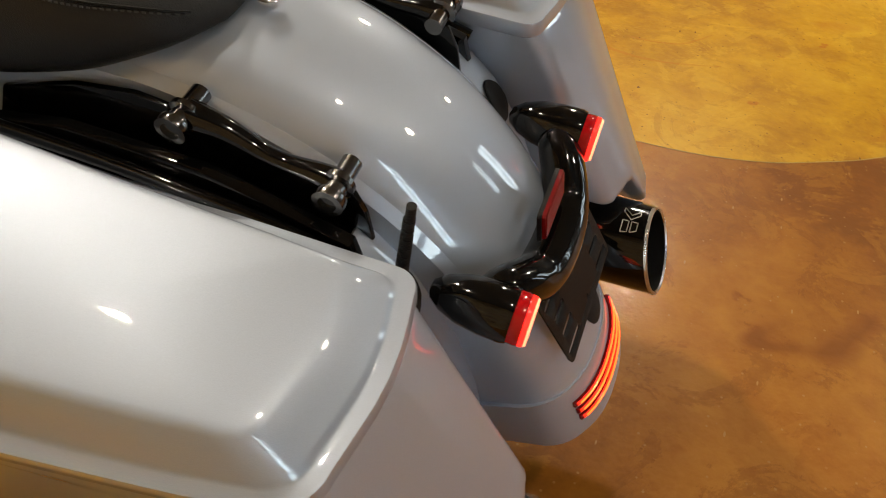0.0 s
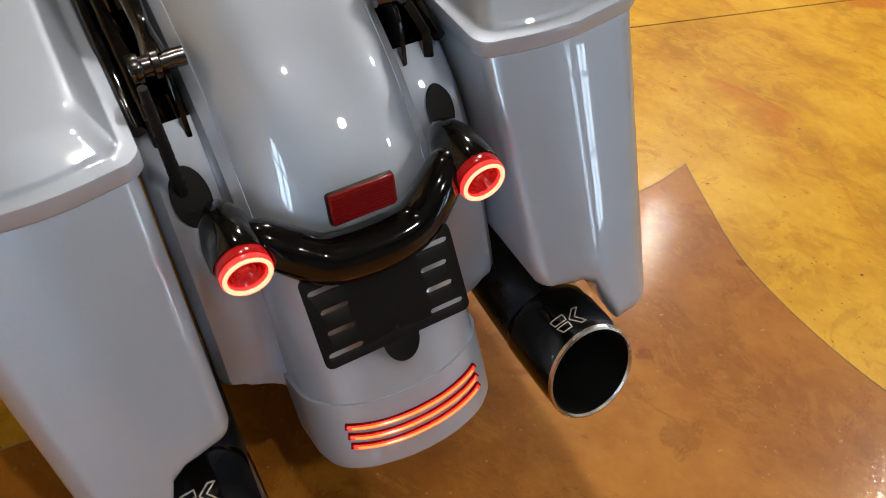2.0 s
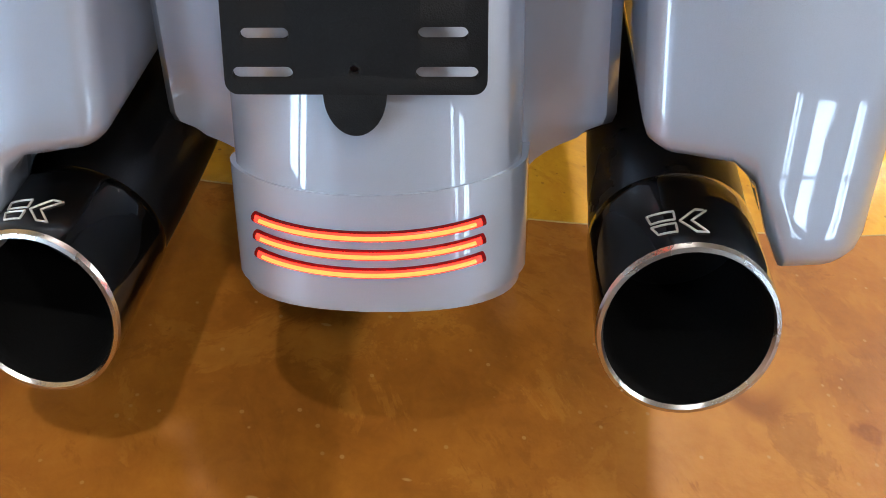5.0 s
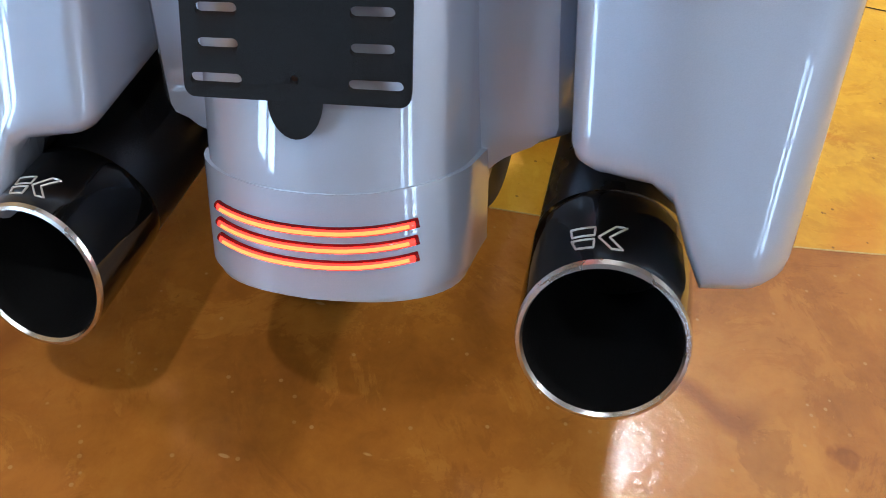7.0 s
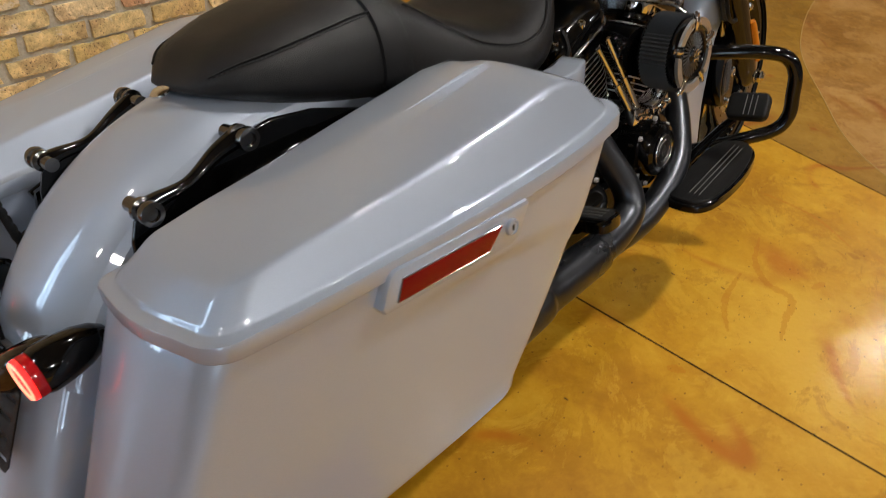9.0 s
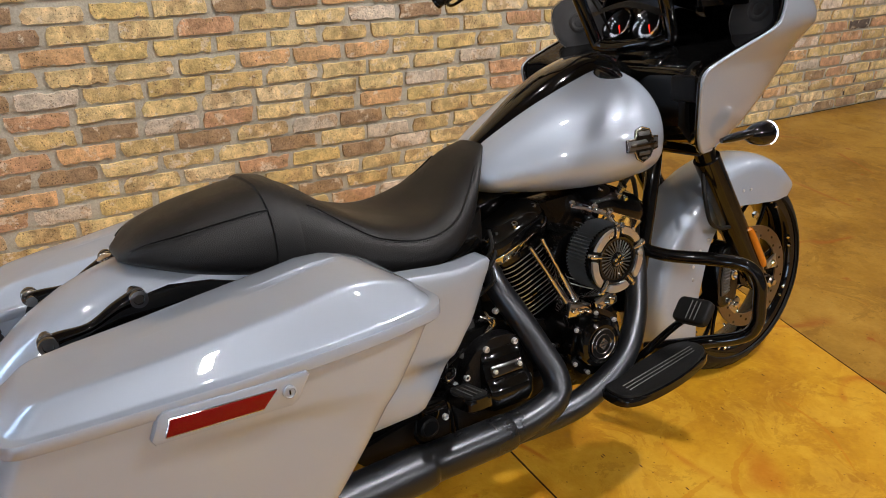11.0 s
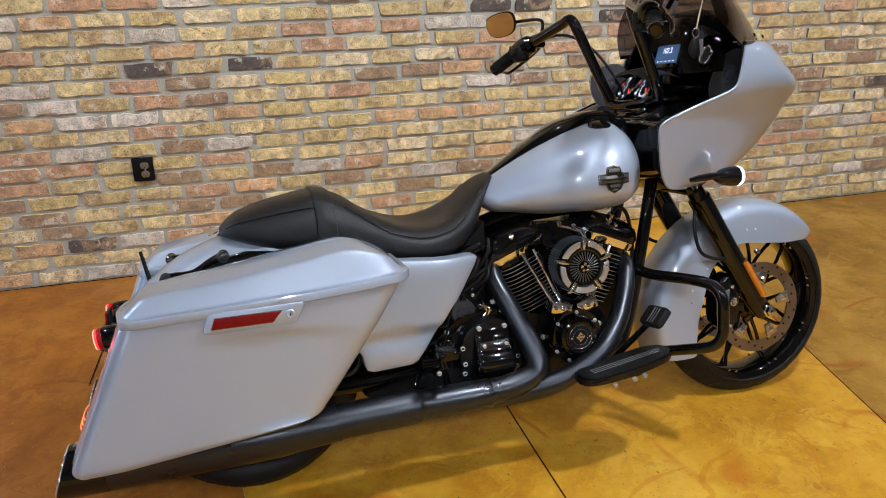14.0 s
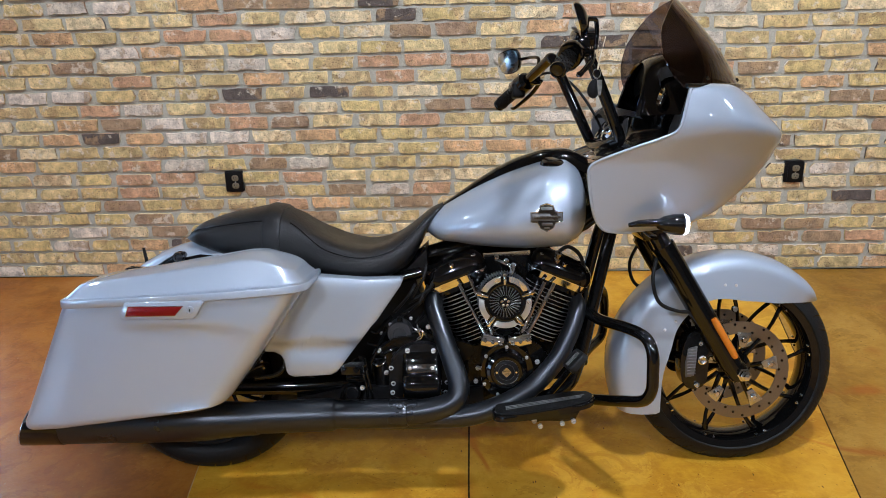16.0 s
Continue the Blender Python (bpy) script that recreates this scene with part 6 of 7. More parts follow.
fitting = part("oil_fitting", spin([(0.010, 0), (0.010, 0.012), (0.007, 0.014), (0.007, 0.022), (0.011, 0.024), (0.011, 0.034), (0.004, 0.037), (0.001, 0.037)], (1.085, -0.105, 0.655), (0.1, -0.5, 0.9), 14), STEEL, bike, "bright steel oil line fitting")
part("oil_line", tube([(1.090, -0.125, 0.690), (1.12, -0.115, 0.70), (1.16, -0.09, 0.66), (1.175, -0.085, 0.56), (1.16, -0.085, 0.44)], 0.0058, 10), RUBBER, fitting, "black oil hose")
for k, (x0, z0, x1, z1) in enumerate(((0.70, 0.655, 0.655, 0.560), (0.665, 0.60, 0.60, 0.515), (0.69, 0.575, 0.64, 0.505))):
    part("spark_lead", tube([(x0, -0.115 - 0.01 * k, z0), ((x0 + x1) / 2 + 0.012, -0.135 - 0.008 * k, (z0 + z1) / 2 + 0.01), (x1, -0.115, z1)], 0.0048, 8), RUBBER, bike, "black ignition lead")
bolts([(0.735, -0.105, 0.50), (0.70, -0.12, 0.47), (0.552, -0.135, 0.405), (0.572, -0.137, 0.337), (0.785, -0.14, 0.40), (0.800, -0.14, 0.35), (0.812, -0.14, 0.285), (0.795, -0.14, 0.252)], crank, mesh=BIG_BOLT, name="case_bolt")

# front fender, polar round the front axle
FO = curve((36, 0.330), (42, 0.338), (60, 0.347), (85, 0.356), (107, 0.362), (140, 0.372), (165, 0.384), (197, 0.386), (206, 0.386))
FI = curve((36, 0.325), (44, 0.285), (55, 0.245), (80, 0.214), (116, 0.236), (145, 0.230), (162, 0.218), (180, 0.228), (190, 0.245), (199, 0.270))
FW = curve((36, 0.012), (42, 0.048), (52, 0.068), (75, 0.080), (120, 0.088), (206, 0.092))
rings = []
for a in np.linspace(37, 199, 60):
    ro, ri, w = FO(a), FI(a), FW(a)
    ri = min(ri, ro - 0.008)
    c, q = math.cos(radians(a)), math.sin(radians(a))
    ring = []
    for s in (-1, 1):
        half = []
        for k in range(14):
            if k < 9:
                b = math.pi / 2 * k / 8
                y, r = w * math.sin(b) ** (2 / 2.3) if k else 0.0, ro - min(0.05, (ro - ri) * 0.5) * (1 - math.cos(b) ** (2 / 2.3) if k < 8 else 1)
            else:
                f = (k - 8) / 5
                y, r = w * (1 + 0.03 * f), ro - min(0.05, (ro - ri) * 0.5) + (ri - ro + min(0.05, (ro - ri) * 0.5)) * f
            b2 = radians(a + 9.0 * sstep(176, 199, a) * min(1.0, max(0.0, (0.386 - r) / 0.105)))
            half.append((FX + r * math.cos(b2), s * y, FZ + r * math.sin(b2)))
        ring = half[::-1] + half[1:] if s > 0 and False else (ring + [half])
    rings.append(ring[0][::-1] + ring[1][1:])
front_fender = part("front_fender", steered(shell(rings, 0.004)), PAINT, bike, "silver painted wrap-around front fender", 50)
for a, r in ((100, 0.268), (93, 0.262), (141, 0.25), (150, 0.262), (160, 0.27), (168, 0.26)):
    x, z = FX + r * math.cos(radians(a)), FZ + r * math.sin(radians(a))
    part("fender_screw", steered(spin([(0.0045, 0), (0.0042, 0.002), (0.001, 0.0032)], (x, -FW(a) * 1.02 - 0.002, z), (0, -1, 0), 14)), ZINC, front_fender)

# fork: upper covers, sliders, axle, calipers
for name, s in SIDES:
    y = s * 0.122
    def f(t):
        return Vector((1.385 + 0.255 * t, y, 0.710 - 0.445 * t))
    fork = part("fork_leg", steered(tube([f(-0.58), f(-0.2), f(0.02), f(0.05), f(0.09), f(0.78), f(0.86), f(0.93), f(0.955)], [0.026, 0.027, 0.027, 0.034, 0.0345, 0.0345, 0.028, 0.024, 0.016], 26, smooth=2)), GLOSS, bike, f"gloss black {name} fork leg")
    part("axle_clamp", steered(tube([(FX - 0.03, y, FZ + 0.03), (FX - 0.008, y, FZ + 0.006), (FX + 0.004, y, FZ - 0.012), (FX + 0.008, y, FZ - 0.022)], [0.024, 0.026, 0.020, 0.010], 16)), GLOSS, fork)
    part("axle_nut", steered(spin([(0.021, 0), (0.021, 0.004), (0.017, 0.006), (0.017, 0.018), (0.014, 0.021), (0.010, 0.022), (0.009, 0.028), (0.001, 0.029)], (FX - 0.004, s * 0.143, FZ + 0.002), (0, s, 0), 6)), CHROME, fork, "chrome axle nut")
    amber = [f(0.53) + Vector((0.016, s * 0.032, 0.006)), f(0.55) + Vector((0.016, s * 0.034, 0.006)), f(0.77) + Vector((0.016, s * 0.034, 0.006)), f(0.785) + Vector((0.016, s * 0.032, 0.006))]
    part("reflector", steered(tube(amber, [0.007, 0.0105, 0.0105, 0.007], 12, smooth=2)), AMBER, fork, "amber side reflector")
    cal_out = [tuple(p) for p in cat([(1.462, 0.400), (1.485, 0.432), (1.520, 0.438), (1.540, 0.405), (1.535, 0.36), (1.532, 0.30), (1.518, 0.262), (1.478, 0.258), (1.455, 0.29), (1.452, 0.35)], 4, closed=True)]
    part("brake_caliper", steered(slab(cal_out, 0.055, lambda u, v, w, s=s: Vector((u, s * (0.068 + w), v)), 0.010, seg=3)), GLOSS, fork, "gloss black brake caliper")
    part("caliper_plate", steered(slab([(1.474, 0.385), (1.500, 0.392), (1.496, 0.340), (1.490, 0.300), (1.466, 0.296), (1.464, 0.34)], 0.006, lambda u, v, w, s=s: Vector((u, s * (0.1215 + w), v)), 0.002)), SATIN_GREY, fork, "dark grey ribbed caliper plate")
    for k in range(9):
        part("plate_rib", steered(tube([(1.470, s * 0.1285, 0.308 + 0.009 * k), (1.494, s * 0.1285, 0.309 + 0.009 * k)], 0.0022, 6, smooth=1)), SATIN_GREY, fork)
    for u, v, r in ((1.515, 0.348, 0.014), (1.510, 0.400, 0.007), (1.500, 0.272, 0.008)):
        part("caliper_bolt", steered(spin([(r, 0), (r, 0.006), (r * 0.7, 0.008), (r * 0.4, 0.005), (0.0005, 0.005)], (u, s * 0.122, v), (0, s, 0), 14)), STEEL, fork)
    for u, v in ((1.545, 0.430), (1.558, 0.395), (1.585, 0.352), (1.61, 0.50)):
        part("fork_bolt", steered(spin([(0.0095, 0), (0.0095, 0.008), (0.007, 0.011), (0.001, 0.011)], (u, s * 0.112, v), (0, s, 0), 14)), CHROME, fork)
    part("caliper_bracket", steered(slab([(1.50, 0.44), (1.58, 0.45), (1.625, 0.36), (1.60, 0.33), (1.56, 0.36), (1.52, 0.36)], 0.012, lambda u, v, w, s=s: Vector((u, s * (0.098 + w), v)), 0.003)), GLOSS, fork)
    part("brake_hose", steered(tube([(1.375, s * 0.125, 0.66), (1.358, s * 0.15, 0.60), (1.375, s * 0.155, 0.535), (1.43, s * 0.145, 0.505), (1.48, s * 0.135, 0.495), (1.515, s * 0.12, 0.455), (1.52, s * 0.11, 0.43)], 0.0055, 10)), RUBBER, fork, "black brake hose")
    part("turn_lamp_bracket", tube([(1.385, s * 0.12, 0.72), (1.34, s * 0.18, 0.74), (1.30, s * 0.225, 0.775)], 0.010, 10), GLOSS, bike, "black lamp bracket")
for z, w in ((0.745, 0.30), (0.955, 0.26)):
    x = 1.385 - 0.573 * (z - 0.71)
    part("fork_clamp", steered(box((0.085, w, 0.040), (x, 0, z), 0.012, Matrix.Rotation(radians(-RAKE), 4, "Y"))), GLOSS, bike, "gloss black fork clamp")

# handlebar: tall angular bar, grips, switches, levers, mirrors
bars = part("handlebar", bar_turned(tube([(1.075, 0.30, 1.228), (1.105, 0.17, 1.262), (1.112, 0.132, 1.272), (1.120, 0.118, 1.262), (1.135, 0.112, 1.225), (1.222, 0.098, 1.020), (1.228, 0.085, 1.000), (1.230, 0.06, 0.994), (1.230, 0, 0.992), (1.238, -0.07, 0.994), (1.250, -0.100, 1.000), (1.250, -0.116, 1.020), (1.166, -0.134, 1.225), (1.152, -0.140, 1.262), (1.142, -0.154, 1.272), (1.125, -0.19, 1.262), (1.075, -0.30, 1.228)], 0.0165, 18, smooth=4)), GLOSS, bike, "gloss black tall angular handlebar")
for name, s in SIDES:
    a, b, c = Vector((1.075, s * 0.30, 1.228)), Vector((1.045, s * 0.375, 1.200)), Vector((0.998, s * 0.445, 1.158))
    d = (c - b).normalized()
    grip = part("grip", bar_turned(tube([b - d * 0.02, b, c, c + d * 0.003], [0.019, 0.0200, 0.0200, 0.016], 22, smooth=1)), RUBBER, bars, "black ribbed rubber grip")
    knurl = bmesh.new()
    sx, ux, dx = axes_for(d)
    for k in range(9):
        for j in range(12):
            t = 2 * math.pi * (j + 0.5 * (k % 2)) / 12
            p = b + d * (0.004 + 0.0095 * k) + (sx * math.cos(t) + ux * math.sin(t)) * 0.0198
            tube([p - d * 0.0033, p + d * 0.0033], 0.0025, 5, knurl, smooth=1)
    kn = part("grip_rib", bar_turned(knurl), RUBBER, bars, "raised rubber ribs")
    kn["kind"] = "stuff"
    part("grip_cap", bar_turned(spin([(0.0195, -0.004), (0.0212, 0.0), (0.0205, 0.006), (0.016, 0.009), (0.014, 0.0075), (0.001, 0.0085)], c, d, 28)), GLOSS, grip, "gloss black grip end cap")
    part("grip_flange", bar_turned(spin([(0.020, -0.008), (0.030, -0.006), (0.032, 0.0), (0.029, 0.005), (0.020, 0.006)], b, d, 32)), GLOSS, grip, "black grip flange")
    housing = part("switch_housing", bar_turned(tube([a.lerp(b, 0.02), a.lerp(b, 0.15), a.lerp(b, 0.5), a.lerp(b, 0.88), b], [0.020, 0.031, 0.034, 0.032, 0.024], 22, smooth=1)), GLOSS, bars, "black switch housing")
    part("switch_block", bar_turned(box((0.046, 0.050, 0.052), a.lerp(b, 0.52) + Vector((-0.014, 0, -0.018)), 0.010, seg=3)), PLASTIC, housing, "black switch block")
    part("clamp_screw", bar_turned(spin([(0.0045, 0), (0.004, 0.004), (0.0005, 0.003)], a.lerp(b, 0.3) + Vector((-0.02, 0, 0.026)), (-0.5, 0, 0.8), 10)), STEEL, housing)
    for q, h in ((0.30, 0.014), (0.50, 0.016), (0.68, 0.013)):
        p = a.lerp(b, q) + Vector((-0.037, 0, -0.018))
        part("switch_button", bar_turned(box((0.012, 0.013, h), p, 0.004)), PLASTIC, housing)
    part("lever_clamp", bar_turned(box((0.04, 0.035, 0.045), a.lerp(b, 0.05) + Vector((0.022, 0, 0.004)), 0.008)), GLOSS, housing)
    part("lever", bar_turned(tube([a + Vector((0.045, s * 0.01, -0.004)), b + Vector((0.055, 0, -0.012)), c + Vector((0.055, -s * 0.01, -0.012)), c + Vector((0.05, s * 0.015, -0.012))], [0.008, 0.009, 0.007, 0.009], 10, flat=0.6)), GLOSS, bars, "gloss black hand lever")
    if s < 0:
        tank_turn = Matrix.Rotation(radians(18), 4, "X")
        reservoir = part("brake_reservoir", bar_turned(box((0.060, 0.072, 0.034), (1.108, -0.275, 1.262), 0.010, tank_turn, seg=3)), GLOSS, bars, "black brake fluid reservoir")
        part("reservoir_lid", bar_turned(box((0.054, 0.066, 0.008), (1.108, -0.281, 1.283), 0.003, tank_turn)), SATIN, reservoir, "satin black reservoir lid")
    root = Vector((1.10, s * 0.285, 1.252)) if s > 0 else UNTURN @ Vector((1.157, -0.340, 1.245))
    head = Vector((1.035, s * 0.450, 1.305)) if s > 0 else UNTURN @ Vector((1.098, -0.430, 1.300))
    stem = [root, root + Vector((0.008, s * 0.012, 0.045)), head + Vector((0.045, -s * 0.05, 0.006)), head + Vector((0.012, -s * 0.01, 0.0))] if s > 0 else [root, UNTURN @ Vector((1.153, -0.385, 1.275)), UNTURN @ Vector((1.144, -0.428, 1.299)), UNTURN @ Vector((1.135, -0.436, 1.304)), UNTURN @ Vector((1.110, -0.431, 1.303))]
    mirror = part("mirror_stem", bar_turned(tube(stem, 0.0058, 10)), GLOSS, bars, "black mirror stem")
    ring = [tuple(p) for p in cat([(-0.060, 0.0), (-0.050, 0.032), (0.0, 0.044), (0.052, 0.039), (0.064, 0.007), (0.046, -0.028), (0.0, -0.039), (-0.046, -0.030)], 5, closed=True)]
    tilt = Matrix.Translation(head) @ Matrix.Rotation(radians(-64 if s > 0 else MIRROR_TURN), 4, "Z") @ Matrix.Rotation(radians(105), 4, "X")
    rings = []
    for g, w in ((1.0, 0.0), (1.02, 0.004), (0.96, 0.012), (0.75, 0.020), (0.35, 0.026), (0.05, 0.027)):
        rings.append([tilt @ Vector((u * g * s, v * g, -w)) for u, v in ring])
    part("mirror_shell", bar_turned(loft(rings)), GLOSS, mirror, "black mirror housing")
    part("mirror_glass", bar_turned(slab([(u * 0.94 * s, v * 0.94) for u, v in ring], 0.0015, lambda u, v, w: tilt @ Vector((u, v, w + 0.0005)))), MIRROR, mirror, "mirror glass")
    part("cable", bar_turned(tube([a.lerp(b, 0.1), Vector((1.13, s * 0.20, 1.235)), Vector((1.19, s * 0.13, 1.18)), Vector((1.25, s * 0.09, 1.07)), Vector((1.27, s * 0.06, 0.97))], 0.0045, 8)), RUBBER, bars, "black control cable")

# key on a ring with a white tie and a black fob, hung from the brake lever
def hung(bm):
    bmesh.ops.translate(bm, vec=(-0.043, -0.290, -0.020), verts=bm.verts)
    return bm


key = part("key_ring", hung(tube([(1.176 + 0.009 * math.cos(a), -0.21, 1.190 + 0.011 * math.sin(a)) for a in np.linspace(0, 2 * math.pi, 20)], 0.0011, 6, smooth=1)), STEEL, bars, "steel key ring")
part("cable_tie", hung(tube([(1.178, -0.21, 1.199), (1.184, -0.212, 1.230), (1.196, -0.214, 1.275)], [0.0018, 0.0018, 0.0008], 6, smooth=2)), IVORY, bars, "white plastic tie")
part("key_fob", hung(slab([tuple(p) for p in cat([(-0.022, 0.0), (-0.012, 0.022), (0.006, 0.030), (0.018, 0.018), (0.016, -0.010), (0.002, -0.024), (-0.016, -0.018)], 4, closed=True)], 0.009, lambda u, v, w: Vector((1.168 + 0.7 * u, -0.213 - w, 1.152 + 0.85 * v)), 0.003)), PLASTIC, bars, "black key fob")
part("key", hung(slab([(-0.006, 0.016), (0.006, 0.016), (0.005, -0.004), (0.003, -0.020), (-0.003, -0.020), (-0.005, -0.004)], 0.002, lambda u, v, w: Vector((1.180 + u, -0.224 - w, 1.158 + v)))), STEEL, bars, "steel key")

# fairing
ZR = [(0.752, 1.275, 0.235, 1.485), (0.762, 1.205, 0.272, 1.520), (0.780, 1.180, 0.284, 1.560), (0.81, 1.164, 0.294, 1.605), (0.86, 1.153, 0.305, 1.660), (0.91, 1.147, 0.313, 1.705), (0.935, 1.147, 0.317, 1.722), (0.952, 1.163, 0.319, 1.732), (0.972, 1.215, 0.322, 1.742), (0.990, 1.268, 0.325, 1.750), (1.008, 1.325, 0.328, 1.752), (1.025, 1.368, 0.330, 1.742), (1.045, 1.383, 0.332, 1.722), (1.08, 1.392, 0.333, 1.685), (1.115, 1.400, 0.332, 1.650), (1.138, 1.408, 0.326, 1.622), (1.147, 1.425, 0.312, 1.605)]


def fairing_ring(z, xr, yr, xn, lift=0.0):
    pts = []
    for t in np.linspace(-90, 90, 41):
        c, q = math.cos(radians(t)), math.sin(radians(t))
        tuck = 1.0 - 1.0 * max(0.0, 1.045 - z) * c ** 0.8 - 0.9 * max(0.0, z - 1.06) * (0.35 + 0.65 * c)
        pts.append((xr + (xn - xr) * c ** 0.95, (yr - lift) * tuck * math.copysign(abs(q) ** 0.86, q), z))
    return pts


zc = cat(ZR, 3)
rows = [fairing_ring(*r) for r in zc]
fair = part("fairing", shell(rows, 0.005), PAINT, bike, "silver painted shark-nose fairing", 60)
top = []
last = zc[-1]
for g, dz in ((1.0, 0.0), (0.97, 0.004), (0.90, 0.006), (0.80, 0.007)):
    top.append([(last[1] + (x - last[1]) * g, y * g, z + dz) for x, y, z in fairing_ring(*last)])
part("fairing_brow", shell(top, 0.004), PAINT, fair, "silver brow below the windshield")
# black inner edge and dash
edge = [(r[1] - 0.002, r[2] - 0.001, r[0]) for r in zc]
inset = [(x + 0.004, y - 0.0095, z) for x, y, z in edge]
for s in (-1, 1):
    part("edge_lip", tube([(x + 0.002, s * (y - 0.0015), z) for x, y, z in edge], 0.0044, 10, smooth=1), PAINT, fair, "rolled silver edge")
    part("edge_trim", tube([(x, s * y, z) for x, y, z in inset], 0.0055, 10, smooth=1), GLOSS, fair, "gloss black edge trim")
rows = []
for x, y, z in edge[2:]:
    inner = y - 0.035 - 0.02 * sstep(1.0, 1.1, z)
    deep = 0.05 + 0.045 * sstep(0.98, 1.04, z)
    rows.append([(x, -y, z), (x + 0.006, -y + 0.012, z + 0.004), (x + 0.025, -inner, z + 0.002), (x + deep, -inner + 0.05, z), (x + deep, -0.12, z), (x + deep - 0.005, 0, z), (x + deep, 0.12, z), (x + deep, inner - 0.05, z), (x + 0.025, inner, z + 0.002), (x + 0.006, y - 0.012, z + 0.004), (x, y, z)])
dash = part("inner_fairing", loft(rows, cap=False, closed=False), GLOSS, bike, "gloss black inner fairing with dash", 45)
part("dash_hood", loft([[(x, y, 1.125 + (z - 1.125) * max(0.0, math.cos(y * 7.2)) ** 0.7) for y in np.linspace(-0.18, 0.18, 25)] for x, z in ((1.375, 1.150), (1.366, 1.19), (1.366, 1.222), (1.376, 1.246), (1.395, 1.258), (1.425, 1.262), (1.47, 1.252), (1.52, 1.228), (1.565, 1.19), (1.595, 1.155))], cap=False, closed=False), PLASTIC, dash, "black dash hood")
cowl = []
for lip, top, wide in ((1.300, 1.232, 0.128), (1.304, 1.238, 0.134), (1.315, 1.246, 0.140), (1.345, 1.258, 0.150), (1.385, 1.266, 0.165), (1.425, 1.260, 0.176), (1.450, 1.248, 0.182)):
    ring = []
    for a in np.linspace(-1.0, 1.0, 27):
        c = math.cos(a * math.pi / 2) ** 0.55 if abs(a) < 1 else 0.0
        y, z = wide * math.copysign(abs(math.sin(a * math.pi / 2)) ** 0.8, a), 1.075 + (top - 1.075) * c
        ring.append((lip + 0.30 * (z - 1.075), y * (1.0 + 0.25 * (1 - c)), z))
    cowl.append(ring)
part("dash_cowl", shell(cowl, 0.005), GLOSS, dash, "gloss black cowl around the screen")
SCR = Matrix.Translation((1.378, -0.004, 1.138)) @ Matrix.Rotation(radians(-90), 4, "Z") @ Matrix.Rotation(radians(72), 4, "X")
part("screen_bezel", slab(rounded(0.142, 0.092, 0.010), 0.012, lambda u, v, w: SCR @ Vector((u, v, w)), 0.003), GLOSS, dash, "black screen bezel")
part("screen", slab(rounded(0.122, 0.070, 0.004), 0.002, lambda u, v, w: SCR @ Vector((u, v, w + 0.0115))), SCREEN, dash, "lit blue dash screen")
text = bpy.data.curves.new("station", "FONT")
text.body, text.size, text.align_x, text.align_y = "107.3", 0.024, "CENTER", "CENTER"
tmp = new("station_tmp", text)
me = bpy.data.meshes.new_from_object(tmp.evaluated_get(bpy.context.evaluated_depsgraph_get()))
bpy.data.objects.remove(tmp)
me.materials.append(LED_TEXT)
for v in me.vertices:
    v.co = SCR @ Vector((v.co.x, v.co.y + 0.004, 0.0142))
digits = new("digits", me)
digits.parent = dash
for k in range(5):
    part("screen_bar", slab(rounded(0.007, 0.0025, 0.0005, 2, -0.044 + 0.022 * k, -0.028), 0.0005, lambda u, v, w: SCR @ Vector((u, v, w + 0.0136))), LED_TEXT, dash, "small white menu bar")
part("screen_bar", slab(rounded(0.116, 0.006, 0.001, 2, 0, 0.029), 0.0005, lambda u, v, w: SCR @ Vector((u, v, w + 0.0136))), SCREEN_BAR, dash, "pale blue status bar")
part("gauge_pod", loft([[(x, y, z + 0.030 * math.cos(y * 9) ** 2) for y in np.linspace(-0.13, 0.13, 21)] for x, z in ((1.225, 1.055), (1.235, 1.068), (1.28, 1.072), (1.33, 1.06))], cap=False, closed=False), PLASTIC, dash, "black gauge pod")
GA = (-0.80, 0, 0.60)
for y in (0.054, -0.048):
    ctr = Vector((1.258, y, 1.041))
    part("gauge_ring", spin([(0.038, -0.012), (0.045, -0.008), (0.0468, 0.004), (0.044, 0.009), (0.0400, 0.006), (0.039, -0.004), (0.038, -0.012)], ctr, GA, 40, cap=False), CHROME, dash, "chrome gauge ring")
    part("gauge_face", spin([(0.0395, -0.006), (0.001, -0.006)], ctr, GA, 36, cap=False), PLASTIC, dash, "black gauge face")
    sx, ux, dx = axes_for(GA)
    for k in range(19):
        a = radians(-30 + 240 * k / 18)
        e = sx * math.cos(a) + ux * math.sin(a)
        part("gauge_tick", tube([ctr + e * 0.025 - dx * 0.0055, ctr + e * 0.032 - dx * 0.0055], 0.0007, 5, smooth=1), LED_TEXT, dash, "white tick")
    e = sx * math.cos(2.2) + ux * math.sin(2.2)
    part("gauge_needle", tube([ctr - dx * 0.004, ctr + e * 0.027 - dx * 0.004], [0.0016, 0.0006], 5, smooth=1), LED_RED, dash, "red needle")
